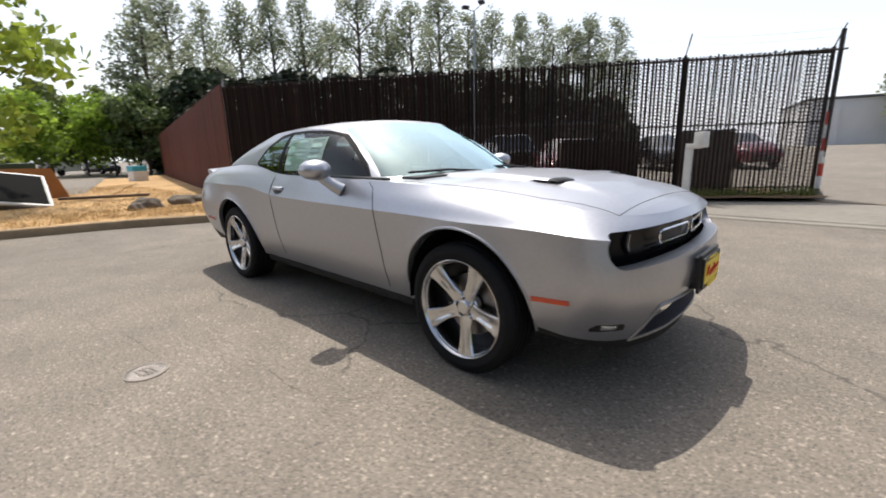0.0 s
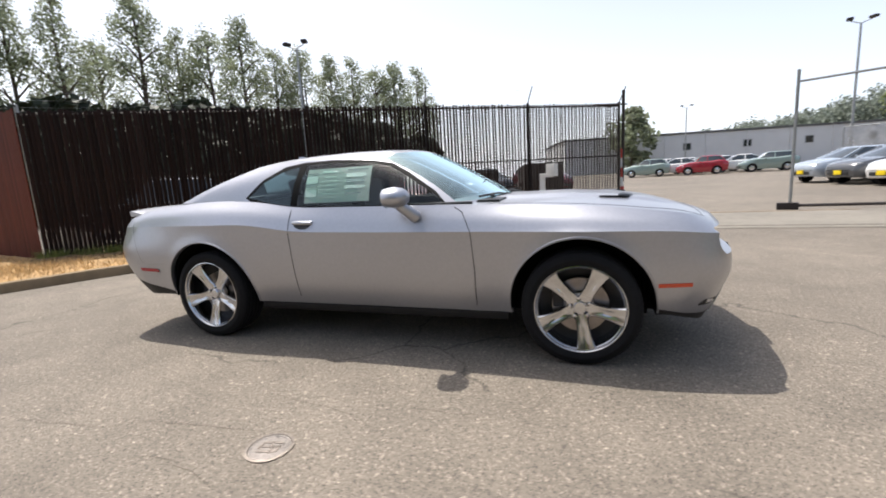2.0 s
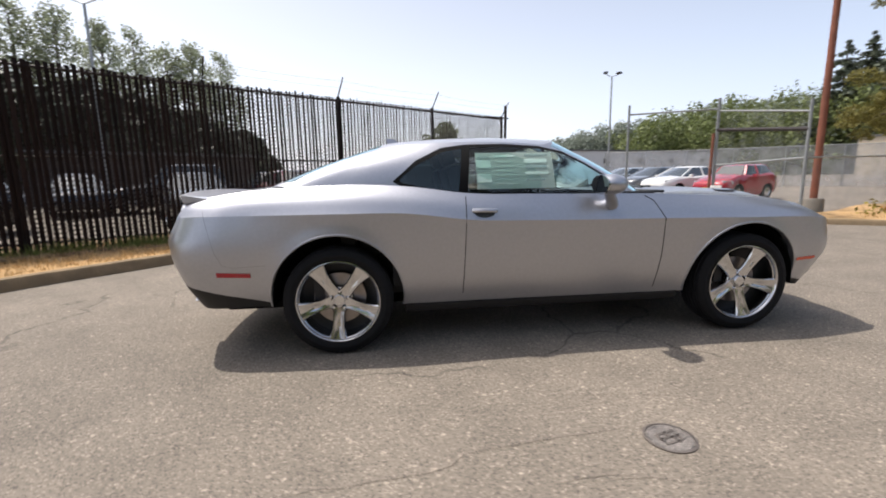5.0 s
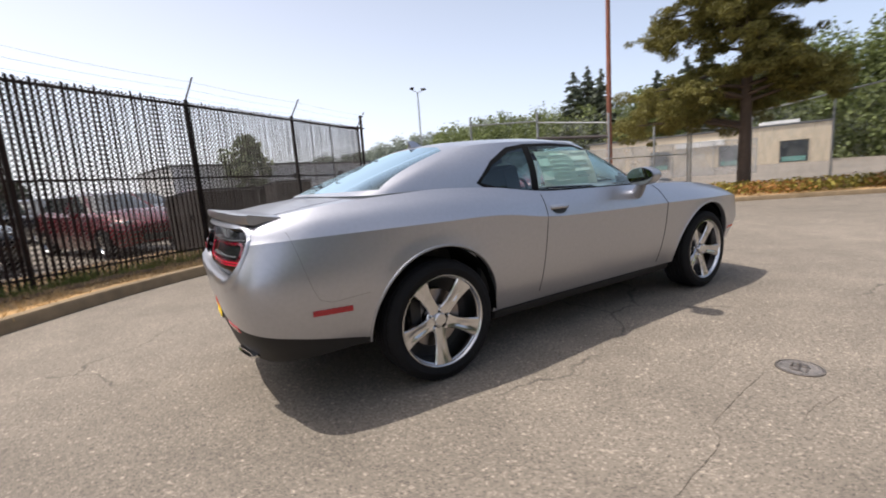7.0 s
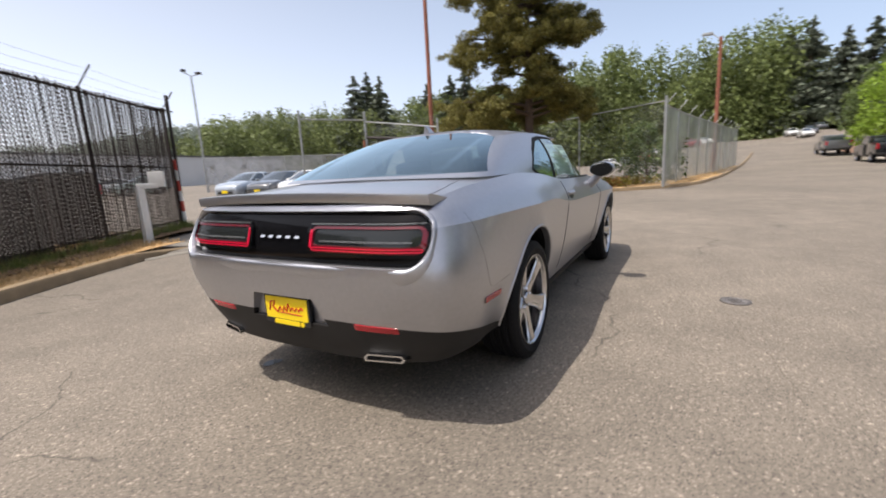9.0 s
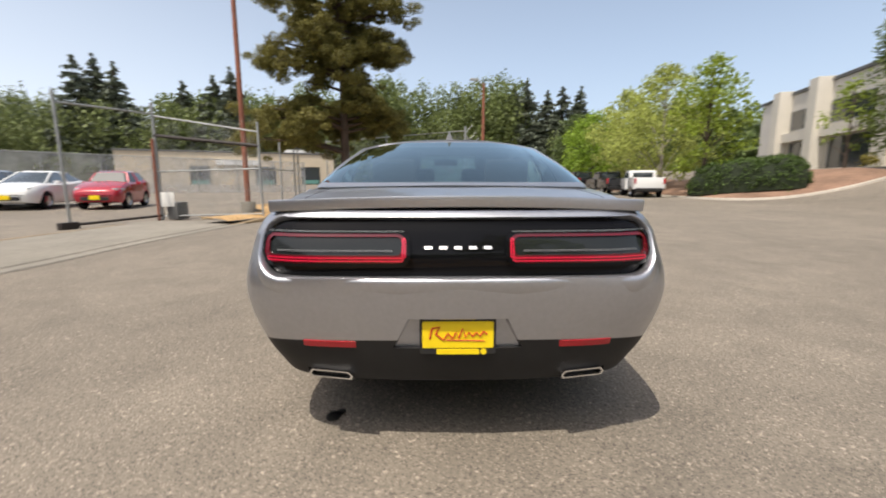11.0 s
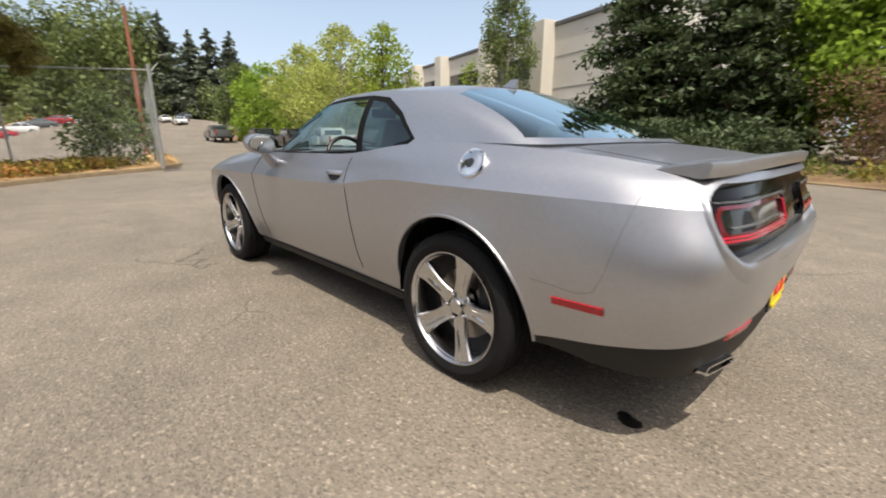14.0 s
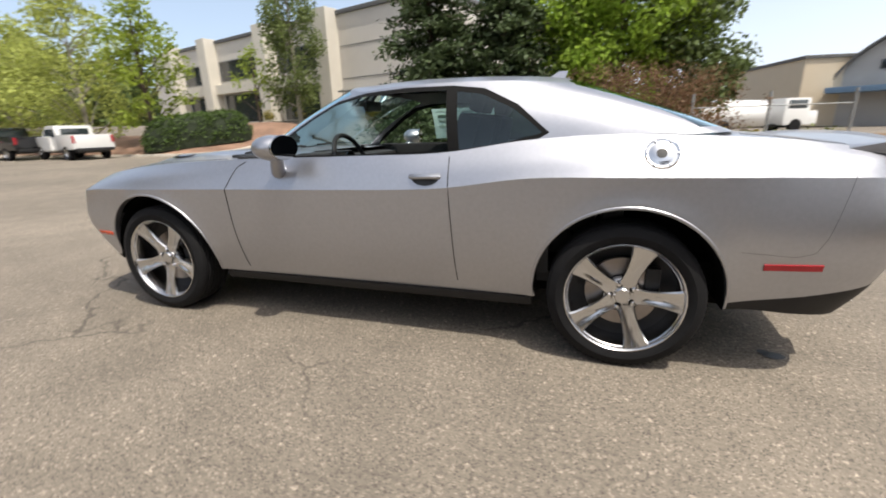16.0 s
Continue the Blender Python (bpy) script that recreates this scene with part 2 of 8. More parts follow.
def lathe(bm, prof, n=48, axis="y", at=(0, 0, 0), close=False):
    """Turns a profile of (radius, along) round an axis."""
    rings = []
    for k in range(n):
        a = 2 * math.pi * k / n
        c, s = math.cos(a), math.sin(a)
        rings.append([bm.verts.new((at[0] + r * c, at[1] + h, at[2] + r * s) if axis == "y" else ((at[0] + r * c, at[1] + r * s, at[2] + h) if axis == "z" else (at[0] + h, at[1] + r * c, at[2] + r * s))) for r, h in prof])
    m = len(prof)
    for k in range(n):
        u, w = rings[k], rings[(k + 1) % n]
        for i in range(m if close else m - 1):
            j = (i + 1) % m
            bm.faces.new((u[i], w[i], w[j], u[j]))


def prism(bm, poly, axis, a, b):
    """A flat outline, given in the two other axes, pushed along an axis from a to b."""
    def p(u, v, h):
        return {"x": (h, u, v), "y": (u, h, v), "z": (u, v, h)}[axis]
    lo, hi = [bm.verts.new(p(u, v, a)) for u, v in poly], [bm.verts.new(p(u, v, b)) for u, v in poly]
    n = len(poly)
    for i in range(n):
        bm.faces.new((lo[i], lo[(i + 1) % n], hi[(i + 1) % n], hi[i]))
    bm.faces.new(lo[::-1]), bm.faces.new(hi)
    return lo + hi


def rounded(w, h, r, n=6, c=(0, 0)):
    """Outline of a rounded rectangle."""
    out = []
    for cx, cy, a in ((w / 2 - r, h / 2 - r, 0), (-w / 2 + r, h / 2 - r, 90), (-w / 2 + r, -h / 2 + r, 180), (w / 2 - r, -h / 2 + r, 270)):
        out += [(c[0] + cx + r * math.cos(radians(a + 90 * k / n)), c[1] + cy + r * math.sin(radians(a + 90 * k / n))) for k in range(n + 1)]
    return out


def grid_faces(bm, rows, close=False):
    """Faces between rows of points."""
    vs = [[bm.verts.new(p) for p in r] for r in rows]
    for u, w in zip(vs, vs[1:]):
        for i in range(len(u) - 1):
            try:
                bm.faces.new((u[i], u[i + 1], w[i + 1], w[i]))
            except ValueError:
                pass
    return vs


def spline(ctrl, t):
    """Catmull-Rom through the control rows at places t."""
    c = np.asarray(ctrl, float)
    t = np.clip(np.asarray(t, float), 0, len(c) - 1 - 1e-9)
    i = t.astype(int)
    f = (t - i)[:, None]
    ext = np.vstack([2 * c[0] - c[1], c, 2 * c[-1] - c[-2]])
    a, b, d, e = ext[i], ext[i + 1], ext[i + 2], ext[i + 3]
    return 0.5 * (2 * b + (d - a) * f + (2 * a - 5 * b + 4 * d - e) * f ** 2 + (3 * b - a - 3 * d + e) * f ** 3)


def cut_convex(bm, poly, axes, keep):
    """Cuts the outline poly (convex, anticlockwise in the plane of axes) into the faces that keep() picks; gives the faces inside it."""
    third = ({0, 1, 2} - set(axes)).pop()
    xs, ys = [p[0] for p in poly], [p[1] for p in poly]
    lo, hi = (min(xs) - 0.12, min(ys) - 0.12), (max(xs) + 0.12, max(ys) + 0.12)
    inside = []
    for f in bm.faces:
        c = f.calc_center_median()
        if lo[0] < c[axes[0]] < hi[0] and lo[1] < c[axes[1]] < hi[1] and keep(c):
            inside.append(f)
    for p, q in zip(poly, poly[1:] + poly[:1]):
        co, no = [0, 0, 0], [0, 0, 0]
        co[axes[0]], co[axes[1]] = p
        no[axes[0]], no[axes[1]] = q[1] - p[1], p[0] - q[0]
        co, no = Vector(co), Vector(no).normalized()
        geom = list({e for f in inside for e in f.edges}) + list({v for f in inside for v in f.verts}) + inside
        r = bmesh.ops.bisect_plane(bm, geom=geom, dist=1e-5, plane_co=co, plane_no=no)
        faces = {g for g in r["geom"] if isinstance(g, bmesh.types.BMFace)} | {f for f in inside if f.is_valid}
        inside = [f for f in faces if f.is_valid and (f.calc_center_median() - co).dot(no) < 0]
    return inside


def take(bm, faces):
    """Moves faces into a new bmesh."""
    out, seen = bmesh.new(), {}
    for f in faces:
        for v in f.verts:
            if v not in seen:
                seen[v] = out.verts.new(v.co)
        out.faces.new([seen[v] for v in f.verts])
    bmesh.ops.delete(bm, geom=list(faces), context="FACES")
    return out


def mirrored(bm):
    """A copy of a bmesh on the other side of the car."""
    out = bm.copy()
    bmesh.ops.scale(out, vec=(1, -1, 1), verts=out.verts)
    bmesh.ops.reverse_faces(out, faces=out.faces)
    return out


def rim(bm, test, shift):
    """Turns the free edges that test() picks inwards by shift."""
    edges = [e for e in bm.edges if e.is_boundary and test((e.verts[0].co + e.verts[1].co) / 2)]
    if edges:
        r = bmesh.ops.extrude_edge_only(bm, edges=edges)
        vs = [g for g in r["geom"] if isinstance(g, bmesh.types.BMVert)]
        for v in vs:
            v.co += Vector(shift(v.co)) if callable(shift) else Vector(shift)

def asphalt_material(name, base, flecks=True):
    """Worn asphalt: light stones set in a tan-grey binder, patches, stains and fine cracks."""
    m = bpy.data.materials.new(name)
    m.use_nodes = True
    n, l = m.node_tree.nodes, m.node_tree.links
    b = n["Principled BSDF"]
    b.inputs["Roughness"].default_value = 0.82
    tc = n.new("ShaderNodeTexCoord")

    def noise_of(scale, detail=4.0, rough=0.55):
        t = n.new("ShaderNodeTexNoise")
        t.inputs["Scale"].default_value, t.inputs["Detail"].default_value, t.inputs["Roughness"].default_value = scale, detail, rough
        l.new(tc.outputs["Object"], t.inputs["Vector"])
        return t.outputs["Fac"]

    def remap(value, a, c, lo, hi):
        r = n.new("ShaderNodeMapRange")
        for k, v in enumerate((a, c, lo, hi)):
            r.inputs[k + 1].default_value = v
        l.new(value, r.inputs[0])
        return r.outputs[0]

    def times(a, c):
        mt = n.new("ShaderNodeMath")
        mt.operation = "MULTIPLY"
        l.new(a, mt.inputs[0]), l.new(c, mt.inputs[1])
        return mt.outputs[0]

    value = times(remap(noise_of(0.25, 5), 0.3, 0.7, 0.82, 1.16), remap(noise_of(2.2, 6), 0.3, 0.7, 0.86, 1.14))
    value = times(value, remap(noise_of(45, 3, 0.7), 0.3, 0.7, 0.68, 1.32))
    if flecks:
        for scale, cut, gain in ((120.0, 0.90, 1.55), (62.0, 0.965, 1.6), (140.0, 0.14, 0.55)):
            v = n.new("ShaderNodeTexVoronoi")
            v.inputs["Scale"].default_value = scale
            l.new(tc.outputs["Object"], v.inputs["Vector"])
            sep = n.new("ShaderNodeSeparateColor")
            l.new(v.outputs["Color"], sep.inputs[0])
            pick = remap(sep.outputs[0], cut, cut + 0.02, 1.0, gain) if gain > 1 else remap(sep.outputs[0], cut - 0.03, cut, gain, 1.0)
            value = times(value, pick)
        warp, mixv, vor = n.new("ShaderNodeTexNoise"), n.new("ShaderNodeMixRGB"), n.new("ShaderNodeTexVoronoi")
        warp.inputs["Scale"].default_value, warp.inputs["Detail"].default_value = 1.6, 5
        mixv.blend_type, mixv.inputs[0].default_value = "ADD", 0.55
        vor.feature, vor.inputs["Scale"].default_value = "DISTANCE_TO_EDGE", 0.42
        l.new(tc.outputs["Object"], warp.inputs["Vector"])
        l.new(tc.outputs["Object"], mixv.inputs[1]), l.new(warp.outputs["Color"], mixv.inputs[2]), l.new(mixv.outputs[0], vor.inputs["Vector"])
        crack = remap(vor.outputs["Distance"], 0.0, 0.006, 0.45, 1.0)
        where = remap(noise_of(0.55, 2), 0.50, 0.58, 1.0, 0.0)
        mx = n.new("ShaderNodeMath")
        mx.operation = "MAXIMUM"
        l.new(crack, mx.inputs[0]), l.new(where, mx.inputs[1])
        value = times(value, mx.outputs[0])
    hsv = n.new("ShaderNodeHueSaturation")
    hsv.inputs["Color"].default_value = (*base, 1)
    l.new(value, hsv.inputs["Value"]), l.new(hsv.outputs[0], b.inputs["Base Color"])
    bp = n.new("ShaderNodeBump")
    bp.inputs["Strength"].default_value, bp.inputs["Distance"].default_value = 0.5, 0.006
    l.new(noise_of(90, 4, 0.7), bp.inputs["Height"]), l.new(bp.outputs[0], b.inputs["Normal"])
    return m


ASPHALT = asphalt_material("worn_asphalt", (0.172, 0.146, 0.117))
CONCRETE = material("concrete", (0.205, 0.185, 0.155), 0.85, 0, 0.22, 7, bump=0.4, bump_scale=60)
KERB = material("weathered_kerb", (0.235, 0.17, 0.10), 0.9, 0, 0.3, 6, bump=0.6, bump_scale=40)
PALEKERB = material("pale_kerb", (0.42, 0.38, 0.33), 0.9, 0, 0.2, 5, bump=0.4, bump_scale=40)
DRYGRASS = material("dry_grass_soil", (0.42, 0.265, 0.12), 0.95, 0, 0.35, 5, bump=1.0, bump_scale=30)
BARKDUST = material("bark_mulch", (0.21, 0.125, 0.085), 0.95, 0, 0.4, 6, bump=1.0, bump_scale=30)
DIRT = material("orange_earth", (0.50, 0.26, 0.13), 0.95, 0, 0.25, 0.6, bump=0.5, bump_scale=6)
LEAFLITTER = material("leaf_litter", (0.16, 0.10, 0.05), 0.95, 0, 0.5, 12, bump=1.0, bump_scale=40)
BLADE = leaf_material("dry_blades", (0.46, 0.32, 0.155), 0.2, 0.35)
GREENBLADE = leaf_material("weed_blades", (0.16, 0.19, 0.05), 0.3, 0.35)
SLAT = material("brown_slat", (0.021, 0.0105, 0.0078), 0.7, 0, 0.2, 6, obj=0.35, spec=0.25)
REDSLAT = material("red_brown_slat", (0.105, 0.024, 0.016), 0.75, 0, 0.15, 5, obj=0.22, spec=0.25)
POSTDARK = material("dark_post", (0.026, 0.019, 0.017), 0.6, 0.1, 0.2, 8)
GALV = material("galvanised_steel", (0.33, 0.34, 0.34), 0.5, 0.55, 0.15, 10)
RUSTY = material("rusty_steel", (0.24, 0.085, 0.05), 0.7, 0.1, 0.3, 4, bump=0.2, bump_scale=60)
STRIPEWHITE = material("white_paint", (0.75, 0.74, 0.71), 0.5, 0, 0.12, 10)
STRIPERED = material("red_paint", (0.50, 0.06, 0.04), 0.5, 0, 0.15, 10)
MESHFAR = mesh_screen("chain_link_veil", (0.36, 0.38, 0.37), 0.045, 3)
MESHGREY = mesh_screen("grey_fence_veil", (0.50, 0.50, 0.50), 0.45, 0.8)
MESHPALE = mesh_screen("pale_fence_veil", (0.50, 0.53, 0.50), 0.62, 0.6)
HANGARGREY = material("weathered_grey_cladding", (0.36, 0.35, 0.34), 0.75, 0, 0.10, 0.8, bump=0.1, bump_scale=4)
WHITEWALL = material("pale_wall", (0.62, 0.62, 0.62), 0.8, 0, 0.06, 0.6, bump=0.1, bump_scale=3)
BEIGEWALL = material("beige_wall", (0.52, 0.44, 0.33), 0.8, 0, 0.06, 0.6)
TILTUP = material("pale_concrete_wall", (0.60, 0.56, 0.49), 0.85, 0, 0.07, 0.8, bump=0.1, bump_scale=5)
TILTUP2 = material("grey_concrete_panel", (0.54, 0.51, 0.47), 0.85, 0, 0.07, 0.8, bump=0.1, bump_scale=5)
DARKWIN = material("dark_window", (0.03, 0.035, 0.04), 0.12, 0, 0.1, 3, coat=0.5)
ROOFDARK = material("dark_roof_edge", (0.10, 0.10, 0.10), 0.7, 0, 0.1, 3)
BARK = material("bark", (0.085, 0.06, 0.045), 0.9, 0, 0.3, 6, bump=0.8, bump_scale=20)
PALEBARK = material("pale_bark", (0.30, 0.27, 0.22), 0.85, 0, 0.3, 5, bump=0.4, bump_scale=20)
COTTON = leaf_material("cottonwood_leaves", (0.26, 0.29, 0.185), 0.55, 0.5)
# darker copy of the fir needles; the trees' backlit shade is in its colour
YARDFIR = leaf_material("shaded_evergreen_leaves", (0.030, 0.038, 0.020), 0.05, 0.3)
FIR = leaf_material("fir_needles", (0.034, 0.052, 0.024), 0.15, 0.4)
SPRUCE = leaf_material("dark_spruce_needles", (0.066, 0.094, 0.040), 0.25, 0.5)
PINE = leaf_material("olive_pine_needles", (0.195, 0.178, 0.05), 0.3, 0.5)
MAPLE = leaf_material("maple_leaves", (0.25, 0.32, 0.045), 0.45, 0.35)
LIGHTLEAF = leaf_material("yellow_green_leaves", (0.37, 0.41, 0.11), 0.45, 0.35)
BIRCHLEAF = leaf_material("birch_leaves", (0.15, 0.19, 0.06), 0.4, 0.4)
GREENLEAF = leaf_material("green_leaves", (0.25, 0.36, 0.05), 0.6, 0.4)
WOODLEAF = leaf_material("woodland_leaves", (0.11, 0.15, 0.05), 0.3, 0.5)
# lighter copy of the woodland leaves, with sun and haze in its colour
EASTLEAF = leaf_material("sunlit_woodland_leaves", (0.15, 0.185, 0.062), 0.35, 0.5)
SCRUBLEAF = leaf_material("scrub_leaves", (0.155, 0.185, 0.068), 0.35, 0.4)
# distance haze is mixed into the far fir and hill leaf colours
FARFIR = leaf_material("hazy_far_fir_needles", (0.115, 0.135, 0.095), 0.15, 0.4)
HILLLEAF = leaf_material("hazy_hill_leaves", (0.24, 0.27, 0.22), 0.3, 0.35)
HEDGELEAF = leaf_material("hedge_leaves", (0.070, 0.115, 0.025), 0.3, 0.45)
BROWNLEAF = leaf_material("dead_brown_leaves", (0.21, 0.125, 0.070), 0.3, 0.35)
GROUNDLEAF = leaf_material("groundcover_leaves", (0.26, 0.22, 0.045), 0.35, 0.5)
REDLEAF = leaf_material("rusty_groundcover_leaves", (0.34, 0.17, 0.05), 0.35, 0.5)

# ---- the place ----
def smooth(a, b, v):
    f = min(1.0, max(0.0, (v - a) / (b - a)))
    return f * f * (3 - 2 * f)


def height(x, y):
    """The lie of the land: level round the coupe, rising into the yard, up the drive to the south-east and along the street."""
    z = 0.015 * (min(y, 55) - 8.5) if y > 8.5 else 0.0
    z += 2.0 * smooth(-15.5, -29, y) * smooth(3, 11, x)
    z += 4.0 * smooth(30, 118, x) * smooth(9, -3, y) * smooth(-34, -22, y)
    return z


def sheet(name, xs, ys, mat, lift=0.0, keep=None):
    bm = bmesh.new()
    vs = [[bm.verts.new((x, y, height(x, y) + lift)) for y in ys] for x in xs]
    for u, w in zip(vs, vs[1:]):
        for i in range(len(ys) - 1):
            bm.faces.new((u[i], w[i], w[i + 1], u[i + 1]))
    return part(name, bm, mat)


def steps(*spans):
    out = []
    for a, b, d in spans:
        out += list(np.arange(a, b, d))
    return out + [spans[-1][1]]


setting(sheet("ground", steps((-1500, -200, 300), (-200, -40, 20), (-40, 60, 1.0), (60, 140, 4), (140, 1500, 340)), steps((-1500, -200, 300), (-200, -50, 20), (-50, 70, 1.0), (70, 200, 20), (200, 1500, 325)), ASPHALT), "tan-grey worn asphalt with pale stones and fine cracks", "ground")


def dense_path(pts, step=0.25):
    p = np.array(pts, float)
    t = np.linspace(0, len(p) - 1, len(p) * 14)
    c = spline(p, t)
    d = np.concatenate([[0], np.cumsum(np.linalg.norm(np.diff(c, axis=0), axis=1))])
    s = np.arange(0, d[-1], step)
    return np.stack([np.interp(s, d, c[:, k]) for k in range(2)], 1)


def sideways(path):
    g = np.gradient(path, axis=0)
    g /= np.linalg.norm(g, axis=1)[:, None]
    return np.stack([-g[:, 1], g[:, 0]], 1)


def kerb(name, pts, mat, label, high=0.14, wide=0.16, taper=(0, 0), base=0.0):
    """A kerb along a path; the road lies to its right. Its ends can sink to the road."""
    c = dense_path(pts)
    s = sideways(c)
    bm = bmesh.new()
    n = len(c)
    rows = []
    for i, (p, q) in enumerate(zip(c, s)):
        h = high
        if taper[0]:
            h *= min(1, 0.12 + i * 0.25 / taper[0])
        if taper[1]:
            h *= min(1, 0.12 + (n - 1 - i) * 0.25 / taper[1])
        h += 0.006 * noise.noise((p[0] * 1.5, p[1] * 1.5, 0))
        z = height(*p)
        prof = ((0, -0.05), (0.012, h * 0.75), (0.035, h), (wide, h + 0.004), (wide, -0.05))
        rows.append([(p[0] + q[0] * a, p[1] + q[1] * a, z + b) for a, b in prof])
    grid_faces(bm, rows)
    return setting(part(name, bm, mat), label, "kerb")


KERB_W = [(-9.6, -8.2), (-8.0, -5.4), (-7.05, -2.6), (-6.65, -1.2), (-6.05, 0.05), (-5.45, 1.25), (-4.65, 2.3), (-2.92, 4.25), (-0.53, 5.7), (0.9, 6.25)]
KERB_E = [(7.0, 5.45), (8.3, 4.95), (9.6, 4.1), (10.9, 3.1), (12.4, 1.9), (13.6, .7), (15.0, -.9), (16.9, -2.15), (20.4, -2.95), (26, -3.9), (32, -4.7), (45, -6.7), (62, -9.2)]
KERB_H = [(60, -15.5), (45, -15.2), (30, -15.6), (24.5, -15.5), (20.5, -15.8), (18.2, -17.6), (17.6, -20.5), (18.0, -24.5)]
KERB_S = [(9.3, -25.0), (9.4, -19.5), (8.8, -16.2), (7.4, -14.6), (4.5, -14.0), (0.8, -13.8), (-1.2, -12.9), (-2.9, -12.0), (-4.1, -10.9), (-5.6, -9.9), (-9, -9.2), (-16, -9.4)]
kerb("kerb_west", KERB_W, KERB, "weathered dark kerb at the edge of the dry verge", taper=(0, 1.6))
kerb("kerb_east", KERB_E, KERB, "tan weathered kerb curving round the planted island", 0.12, taper=(1.6, 0))
kerb("kerb_hedge", KERB_H, PALEKERB, "pale concrete kerb round the hedge bed", 0.13)
kerb("kerb_south", KERB_S, KERB, "low edging below the conifers", 0.06, 0.12)


def verge(name, path, depth, mat, label, top, back, n=14, rough=0.03):
    """Ground behind a kerb, from its top back to depth metres, at height back."""
    c = dense_path(path, 0.4)
    s = sideways(c)
    bm = bmesh.new()
    rows = []
    for p, q in zip(c, s):
        row = []
        for k in range(n):
            f = k / (n - 1)
            d = 0.15 + (depth(p) if callable(depth) else depth) * f ** 1.5
            x, y = p + q * d
            z = top + (back - top) * min(1, f * 1.6) + rough * noise.noise((x * 0.8, y * 0.8, 3.1)) * min(1, f * 6)
            row.append((x, y, height(x, y) + z))
        rows.append(row)
    grid_faces(bm, rows)
    return setting(part(name, bm, mat), label, "ground")


verge("verge_west", KERB_W, lambda p: abs((p[0] + 8.95) * .55 - (p[1] - 1.97) * .835) + .1 if p[0] > -6.9 else 30, DRYGRASS, "dry straw-coloured grass verge with bare soil", 0.135, 0.10)
bm = bmesh.new()
rows = []
for x in np.linspace(-34, -7.2, 60):
    y1 = 2.05 - .187 * (x + 8.98) if x < -8.98 else 2.0 + .659 * (x + 8.95)
    rows.append([(x, y, .088 + .02 * noise.noise((x * .8, y * .8, 7.7))) for y in np.linspace(-1.5, y1, 14)])
grid_faces(bm, rows)
setting(part("verge_fence", bm, DRYGRASS), "dry straw-coloured grass beside the red fence", "ground")
bm = bmesh.new()
grid_faces(bm, [[(x, y - w, z) for w in (0, 1.3, 2.7, 4.0)] for x, y, z in ((-17.0, -.25, .118), (-20, .35, .128), (-30, 2.2, .128), (-34.5, 3.0, .12), (-41, 4.3, .04), (-64, 8.8, .03), (-100, 15, .03))])
setting(part("lane", bm, ASPHALT), "narrow asphalt lane leading off beside the verge", "road")
verge("verge_east", KERB_E[:-3], lambda p: .9 + 4.4 * smooth(8.6, 10.5, p[0]) if p[0] < 15 else 1.2, DRYGRASS, "dry tan planting strip behind the kerb", 0.115, 0.18)
verge("bed_hedge", KERB_H, 5.0, BARKDUST, "red-brown bark mulch bed", 0.12, 0.5)
verge("bed_south", KERB_S, 14.0, LEAFLITTER, "leaf-strewn soil below the conifers", 0.05, 0.25)

# concrete apron of the yard entrance, with its rolled lip
bm = bmesh.new()
front = dense_path([(-0.4, 5.72), (0.6, 5.62), (2.0, 5.55), (4.0, 5.58), (6.0, 5.42), (7.4, 5.30), (8.2, 5.1)], 0.3)
rows = []
for x, y in front:
    rows.append([(x, y, .004), (x + .01, y + .02, .022), (x + .01, y + .10, .026), (x + .01, y + .12, .012), (x + .012, y + .30, .012), (x + .012, y + .32, .030), (x + .015, y + .44, .032), (x + .05, 7.4, .030), (x + .1, 8.45, .020), (x + .1, 8.75, .012)])
grid_faces(bm, rows)
setting(part("apron", bm, CONCRETE), "stained concrete apron with a low rolled lip", "pavement")
bm = bmesh.new()
box(bm, (4.6, 8.62, .015), (5.4, .10, .02), -4, .004)
setting(part("gate_track", bm, KERB), "steel gate track set in the concrete", "track")

# manhole cover
cover = thing("manhole_cover", "round cast-iron utility cover set in the asphalt", "manhole cover", (0.156, -2.098, 0.0))
IRON = material("cast_iron", (0.23, 0.20, 0.175), 0.45, 0.8, 0.25, 40, bump=0.3, bump_scale=120)
bm = bmesh.new()
lathe(bm, [(.112, .001), (.112, .006), (.100, .007), (.098, .003)], 40, "z")
part("frame", bm, IRON, cover)
bm = bmesh.new()
lathe(bm, [(.097, .002), (.097, .0055), (.086, .006), (.084, .004), (.0, .004)], 40, "z")
part("lid", bm, material("worn_iron", (0.26, 0.235, 0.215), 0.48, 0.7, 0.45, 60, bump=0.8, bump_scale=110), cover)
for k, (dx, dy, w) in enumerate(((0, .035, .09), (0, .0, .11), (0, -.035, .09), (-.045, .0, .012), (.045, .0, .012), (0, .018, .012), (0.02, -.018, .012))):
    bm = bmesh.new()
    box(bm, (dx, dy, .0055), (w, .012 if w > .02 else .05, .004), 12, .001)
    part("raised_bar", bm, IRON, cover)
